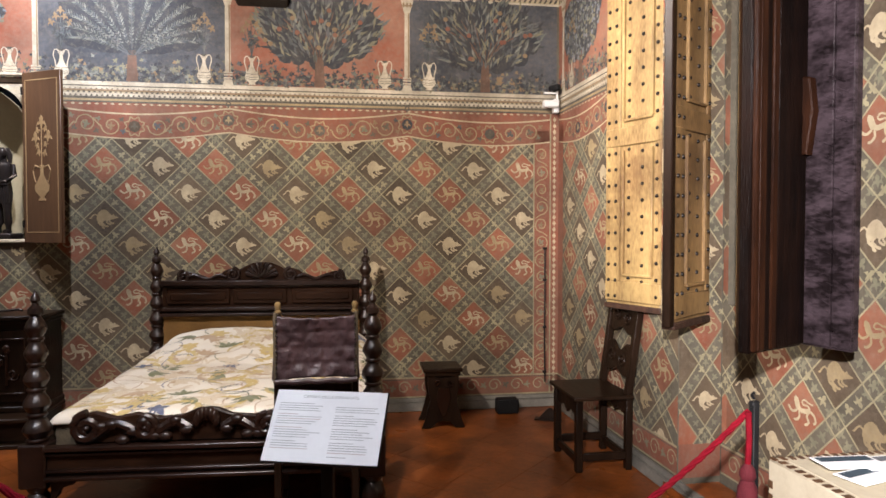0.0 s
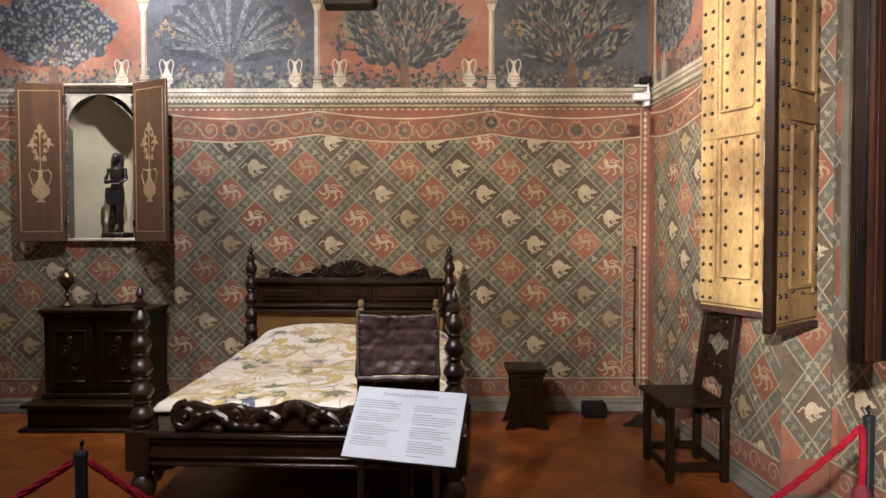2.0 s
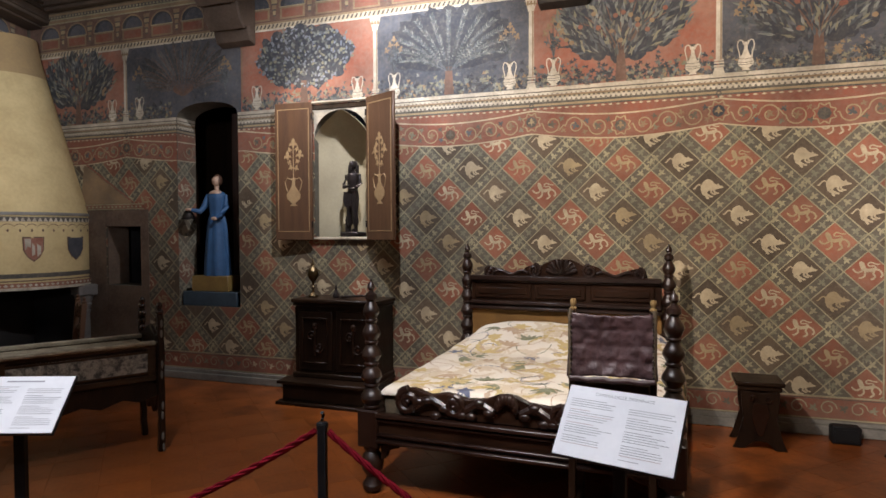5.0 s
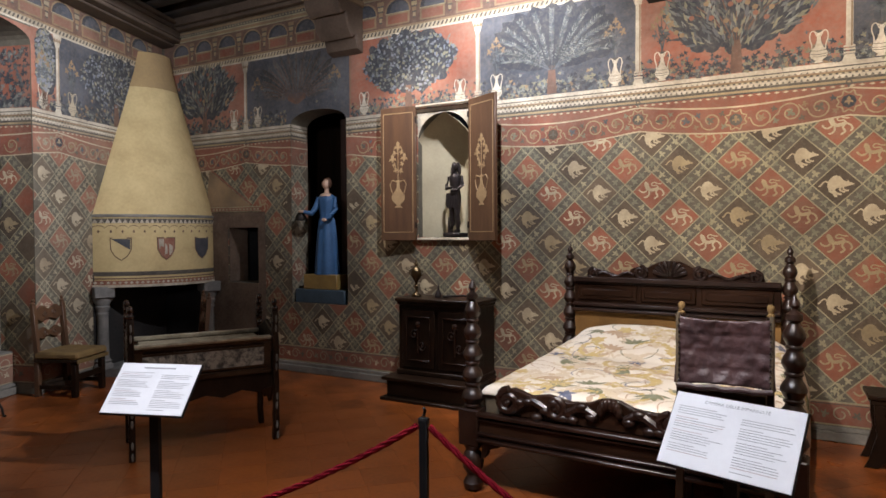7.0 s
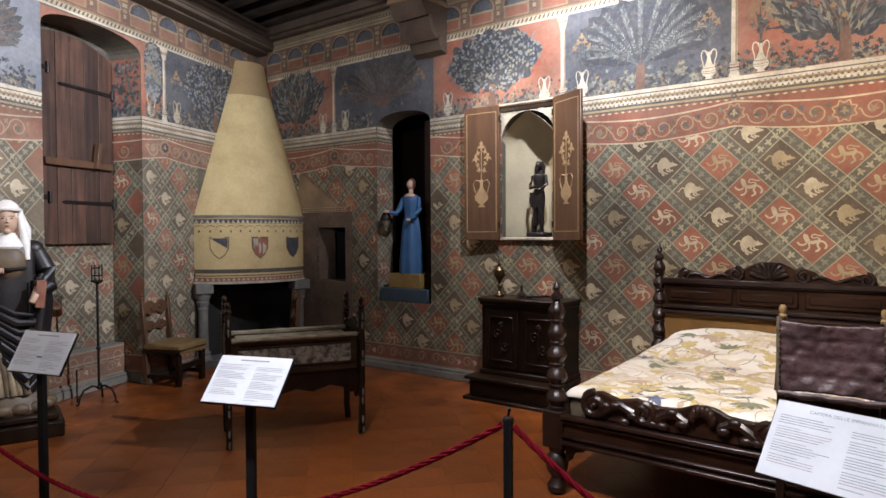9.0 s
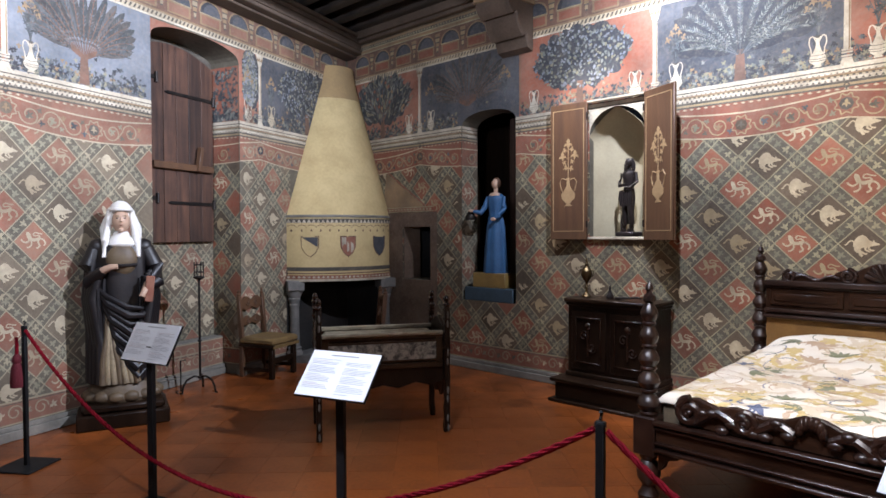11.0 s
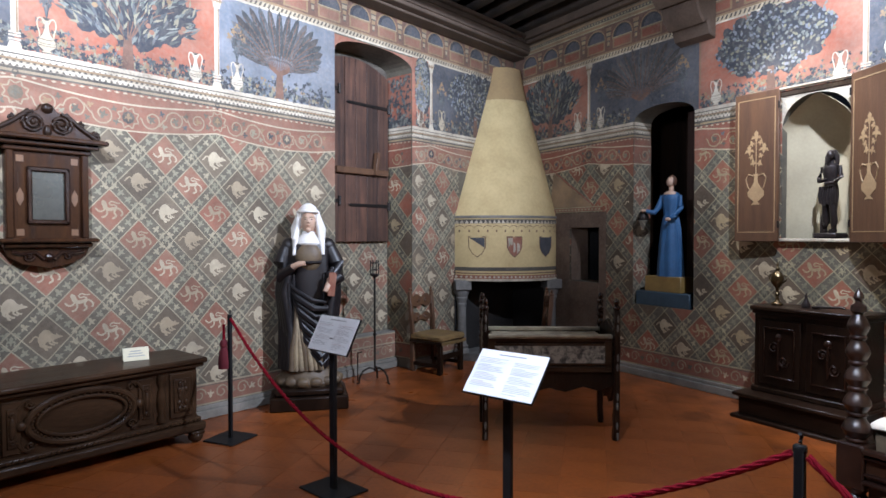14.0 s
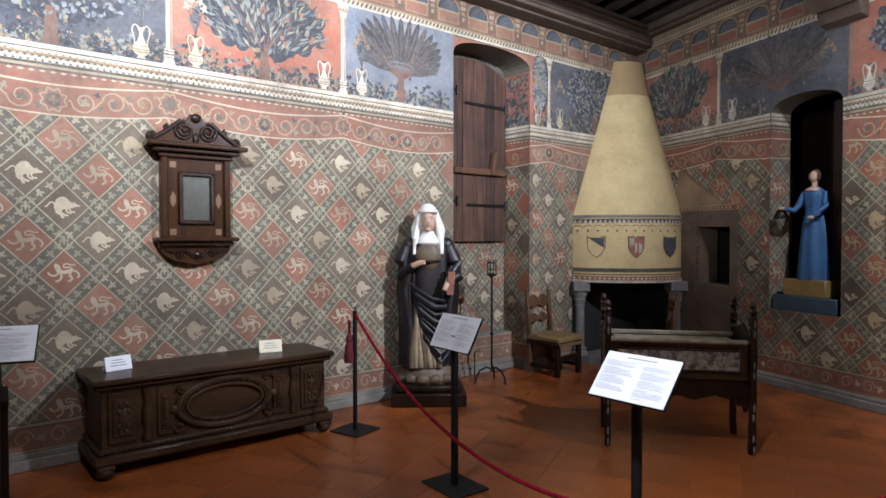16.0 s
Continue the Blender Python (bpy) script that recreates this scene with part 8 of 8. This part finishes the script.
for f in (-1, 1):
    prism(bm, [(f * 0.165 + x, 1.78 + w) for x, w in ((-0.02, 0.02), (0, 0.06), (0.02, 0.02), (0.02, -0.02), (0, -0.06), (-0.02, -0.02))], -0.063, -0.06)
    for z in (1.545, 2.035):
        box(bm, f * 0.165 - 0.022, f * 0.165 + 0.022, -0.0625, -0.06, z - 0.022, z + 0.022, 0)
part("inlay", bm, M["darklay"], mirror, "small light wood inlays")["kind"] = "stuff"
bm = bmesh.new()
box(bm, -0.10, 0.10, -0.066, -0.062, 1.63, 1.955, 0.001)
part("glass", bm, M["silver"], mirror, "clouded old mirror glass")
bm = bmesh.new()
half = [(0.0, 2.415), (0.04, 2.41), (0.06, 2.37), (0.13, 2.345), (0.19, 2.31), (0.22, 2.285), (0.27, 2.25), (0.30, 2.27), (0.335, 2.255), (0.345, 2.22), (0.32, 2.19)]
prism(bm, half + [(-x, z) for x, z in half[::-1][:-1]], -0.06, -0.02, bevel=0.005)
ped = part("pediment", bm, M["mirrorwood"], mirror, "carved scrolled pediment")
bm = bmesh.new()
for f in (-1, 1):
    scroll(bm, f * 0.085, 2.285, 0.072, -0.068, -f, 2.0, 0.022, 0.024, math.pi / 2)
    scroll(bm, f * 0.315, 2.23, 0.026, -0.065, f, 1.3, 0.02, 0.016, math.pi / 2)
    tube(bm, [(f * 0.30, -0.066, 2.215), (f * 0.2, -0.066, 2.28), (f * 0.11, -0.066, 2.36)], 0.016, 8)
    scroll(bm, f * 0.215, 2.30, 0.022, -0.066, f, 1.3, 0.018, 0.016, math.pi / 2)
blob(bm, (0, -0.065, 2.385), (0.036, 0.025, 0.036), None, 0, 10, 8)
blob(bm, (0, -0.065, 2.23), (0.025, 0.02, 0.045), None, 0, 10, 8)
part("carving", bm, M["woodx"], ped)
bm = bmesh.new()
prism(bm, [(-0.26, 1.44), (0.26, 1.44), (0.235, 1.38), (0.16, 1.33), (0.08, 1.315), (0.0, 1.295), (-0.08, 1.315), (-0.16, 1.33), (-0.235, 1.38)], -0.06, -0.02, bevel=0.006)
apron = part("apron", bm, M["mirrorwood"], mirror, "carved lower apron")
bm = bmesh.new()
for f in (-1, 1):
    scroll(bm, f * 0.12, 1.385, 0.035, -0.064, f, 1.4, 0.016, 0.018)
    tube(bm, [(f * 0.03, -0.064, 1.36), (f * 0.08, -0.064, 1.41), (f * 0.17, -0.064, 1.40), (f * 0.22, -0.064, 1.415)], 0.014, 8)
blob(bm, (0, -0.066, 1.375), (0.03, 0.022, 0.03), None, 0, 10, 8)
part("carving", bm, M["polish"], apron)

# ---- rope barrier ----
POSTS = [(-5.237, 1.50), (-1.42, 2.357), (1.01, 2.796)]


def stanchion(x, y, turn, base):
    ob = thing("barrier_post", "black steel barrier post on a square base", "post", pose(x, y, 0, 0, 0, turn), "barrier posts")
    bm = bmesh.new()
    box(bm, -0.0135, 0.0135, -0.0135, 0.0135, 0.0, 0.93, 0.003)
    part("shaft", bm, M["black"], ob)
    bm = bmesh.new()
    box(bm, -0.14, 0.14, -0.14, 0.14, 0.0, 0.012, 0.004)
    part("base_plate", bm, M["black"], ob)
    bm = bmesh.new()
    box(bm, -0.017, 0.017, -0.012, 0.012, 0.91, 0.935, 0.004)
    tube(bm, [(0.0, 0.0, 0.94), (0.0, 0.012, 0.955), (0.0, 0.0, 0.965)], 0.006, 6)
    part("hook", bm, M["black"], ob)


for k, (x, y) in enumerate(POSTS):
    stanchion(x, y, 13 + 25 * (k == 0), True)


def rope(a, b, sag, label):
    """A twisted rope hanging between two hooks."""
    a, b = Vector(a), Vector(b)
    n = int((b - a).length * 110)
    ob = thing("barrier_rope", label, "rope", pose(0, 0, 0), "barrier ropes")
    line = [a.lerp(b, k / n) + Vector((0, 0, -sag * (1 - (2 * k / n - 1) ** 2))) for k in range(n + 1)]
    side = (b - a).cross(Vector((0, 0, 1))).normalized()
    for s in range(3):
        bm = bmesh.new()
        pts = []
        for k, q in enumerate(line):
            t = k * 0.46 + s * 2.094
            d = (line[min(k + 1, n)] - line[max(k - 1, 0)]).normalized()
            pts.append(q + 0.0056 * (math.cos(t) * side + math.sin(t) * d.cross(side)))
        tube(bm, pts, 0.0064, 6)
        part("strand", bm, M["rope"], ob)


def tassel(x, y, z, L):
    ob = thing("rope_tassel", "burgundy yarn tassel hanging from the barrier post", "tassel", pose(x, y, z), "tassels")
    bm = bmesh.new()
    tube(bm, [(0, 0, 0), (0.004, 0, -L * 0.5), (0, 0, -L)], 0.011, 8)
    part("cord", bm, M["rope"], ob)
    bm = bmesh.new()
    lathe(bm, [(0.012, -L + 0.01), (0.026, -L - 0.01), (0.03, -L - 0.035), (0.022, -L - 0.05), (0.034, -L - 0.08), (0.042, -L - 0.17), (0.040, -L - 0.21)], 18)
    part("skirt", bm, M["tassel"], ob)


rope((-5.215, 1.504, 0.905), (-1.44, 2.352, 0.905), 0.62, "long sagging red twisted barrier rope")
rope((-1.40, 2.361, 0.905), (0.985, 2.791, 0.90), 0.50, "red twisted barrier rope hanging in a curve")
tassel(0.975, 2.775, 0.90, 0.20)
tassel(-5.26, 1.46, 0.86, 0.12)

# ---- display case beside the window ----
case = thing("display_case", "pale wooden display case edged with bone and wood inlay", "case", pose(0.972, 2.03, 0, 0, 0, 4))
bm = bmesh.new()
box(bm, 0.0, 0.47, 0.0, 0.56, 0.06, 0.80, 0.006)
part("body", bm, M["bone"], case)
bm = bmesh.new()
box(bm, 0.02, 0.45, 0.02, 0.54, 0.0, 0.06, 0.004)
part("base", bm, M["wood"], case)
for a, n, ax in (((0.0, 0.56), 14, 0), ((0.0, 0.0), 14, 1)):
    bm = bmesh.new()
    for k in range(n):
        if ax == 0:
            box(bm, 0.002 + k * 0.033, 0.018 + k * 0.033, 0.53, 0.556, 0.80, 0.8028, 0)
        else:
            box(bm, 0.004, 0.03, 0.004 + k * 0.038, 0.024 + k * 0.038, 0.80, 0.8025, 0)
            box(bm, -0.0025, 0.0, 0.535, 0.555, 0.12 + k * 0.045, 0.145 + k * 0.045, 0)
    part("inlay_border", bm, M["oak"], case, "row of dark inlaid lozenges")["kind"] = "stuff"
bm = bmesh.new()
box(bm, 0.045, 0.455, 0.02, 0.515, 0.80, 0.8015, 0)
part("top_panel", bm, M["bone"], case, "pale top inside the inlaid border")
for k, (x, y, turn) in enumerate(((0.09, 0.10, 8), (0.20, 0.16, -6), (0.10, 0.27, 14), (0.21, 0.36, 3), (0.08, 0.38, -4))):
    leaflet = thing("leaflet", "folded printed leaflet in blue and white on the case", "leaflet", case.matrix_world @ pose(x, y, 0.802 + 0.005 * k, 0, 0, turn), "leaflets on the case")
    bm = bmesh.new()
    box(bm, 0.0, 0.20, 0.0, 0.10, 0.0, 0.0045, 0.001)
    part("sheet", bm, M["paper"], leaflet)
    bm = bmesh.new()
    box(bm, 0.01, 0.19, 0.055, 0.092, 0.0045, 0.005, 0)
    part("printed_band", bm, M["skygrey" if k % 2 else "bluebox"], leaflet, "blue printed band")

# ---- floor tiles ----
S = 0.29
TURN = pose(-2.6, 2.2, 0, 0, 0, 47.66)
tiles = put("tile", tile_mesh(S), [M["tile"]])
verts, faces, made = [], [], 0
cells = sorted(((i, j) for i in range(-28, 29) for j in range(-28, 29)), key=lambda c: c[0] ** 2 + c[1] ** 2)
left_inv, right_inv, bed_inv = LEFT.inverted(), RIGHT.inverted(), BED.inverted()
for i, j in cells:
    c = TURN @ Vector((i * S, j * S, rng.uniform(-0.0002, 0.0002)))
    if (left_inv @ c).y > 0.2 or (bed_inv @ c).y > 0.2 or (right_inv @ c).y > 0.2 or c.y < -2.9:
        continue
    if made < 300:
        ob = new("tile", tiles)
        ob.parent = floor
        ob.matrix_world = Matrix.Translation(c) @ pose(0, 0, 0, rng.uniform(-0.03, 0.03), rng.uniform(-0.03, 0.03), 47.66)
        made += 1
    else:
        n, h = len(verts), S / 2 - 0.0006
        r = pose(0, 0, 0, 0, 0, 47.66)
        verts += [tuple(c + r @ Vector((x * h, y * h, -0.002))) for x, y in ((-1, -1), (1, -1), (1, 1), (-1, 1))]
        verts += [tuple(c + r @ Vector((x * (h - 0.0008), y * (h - 0.0008), 0))) for x, y in ((-1, -1), (1, -1), (1, 1), (-1, 1))]
        faces += [(n + 4, n + 5, n + 6, n + 7)] + [(n + k, n + (k + 1) % 4, n + 4 + (k + 1) % 4, n + 4 + k) for k in range(4)]
me = bpy.data.meshes.new("tiles")
me.from_pydata(verts, [], faces)
me.materials.append(M["tilefar"])
ob = new("tiles", me)
ob.parent = floor
tagged(ob, kind="stuff")
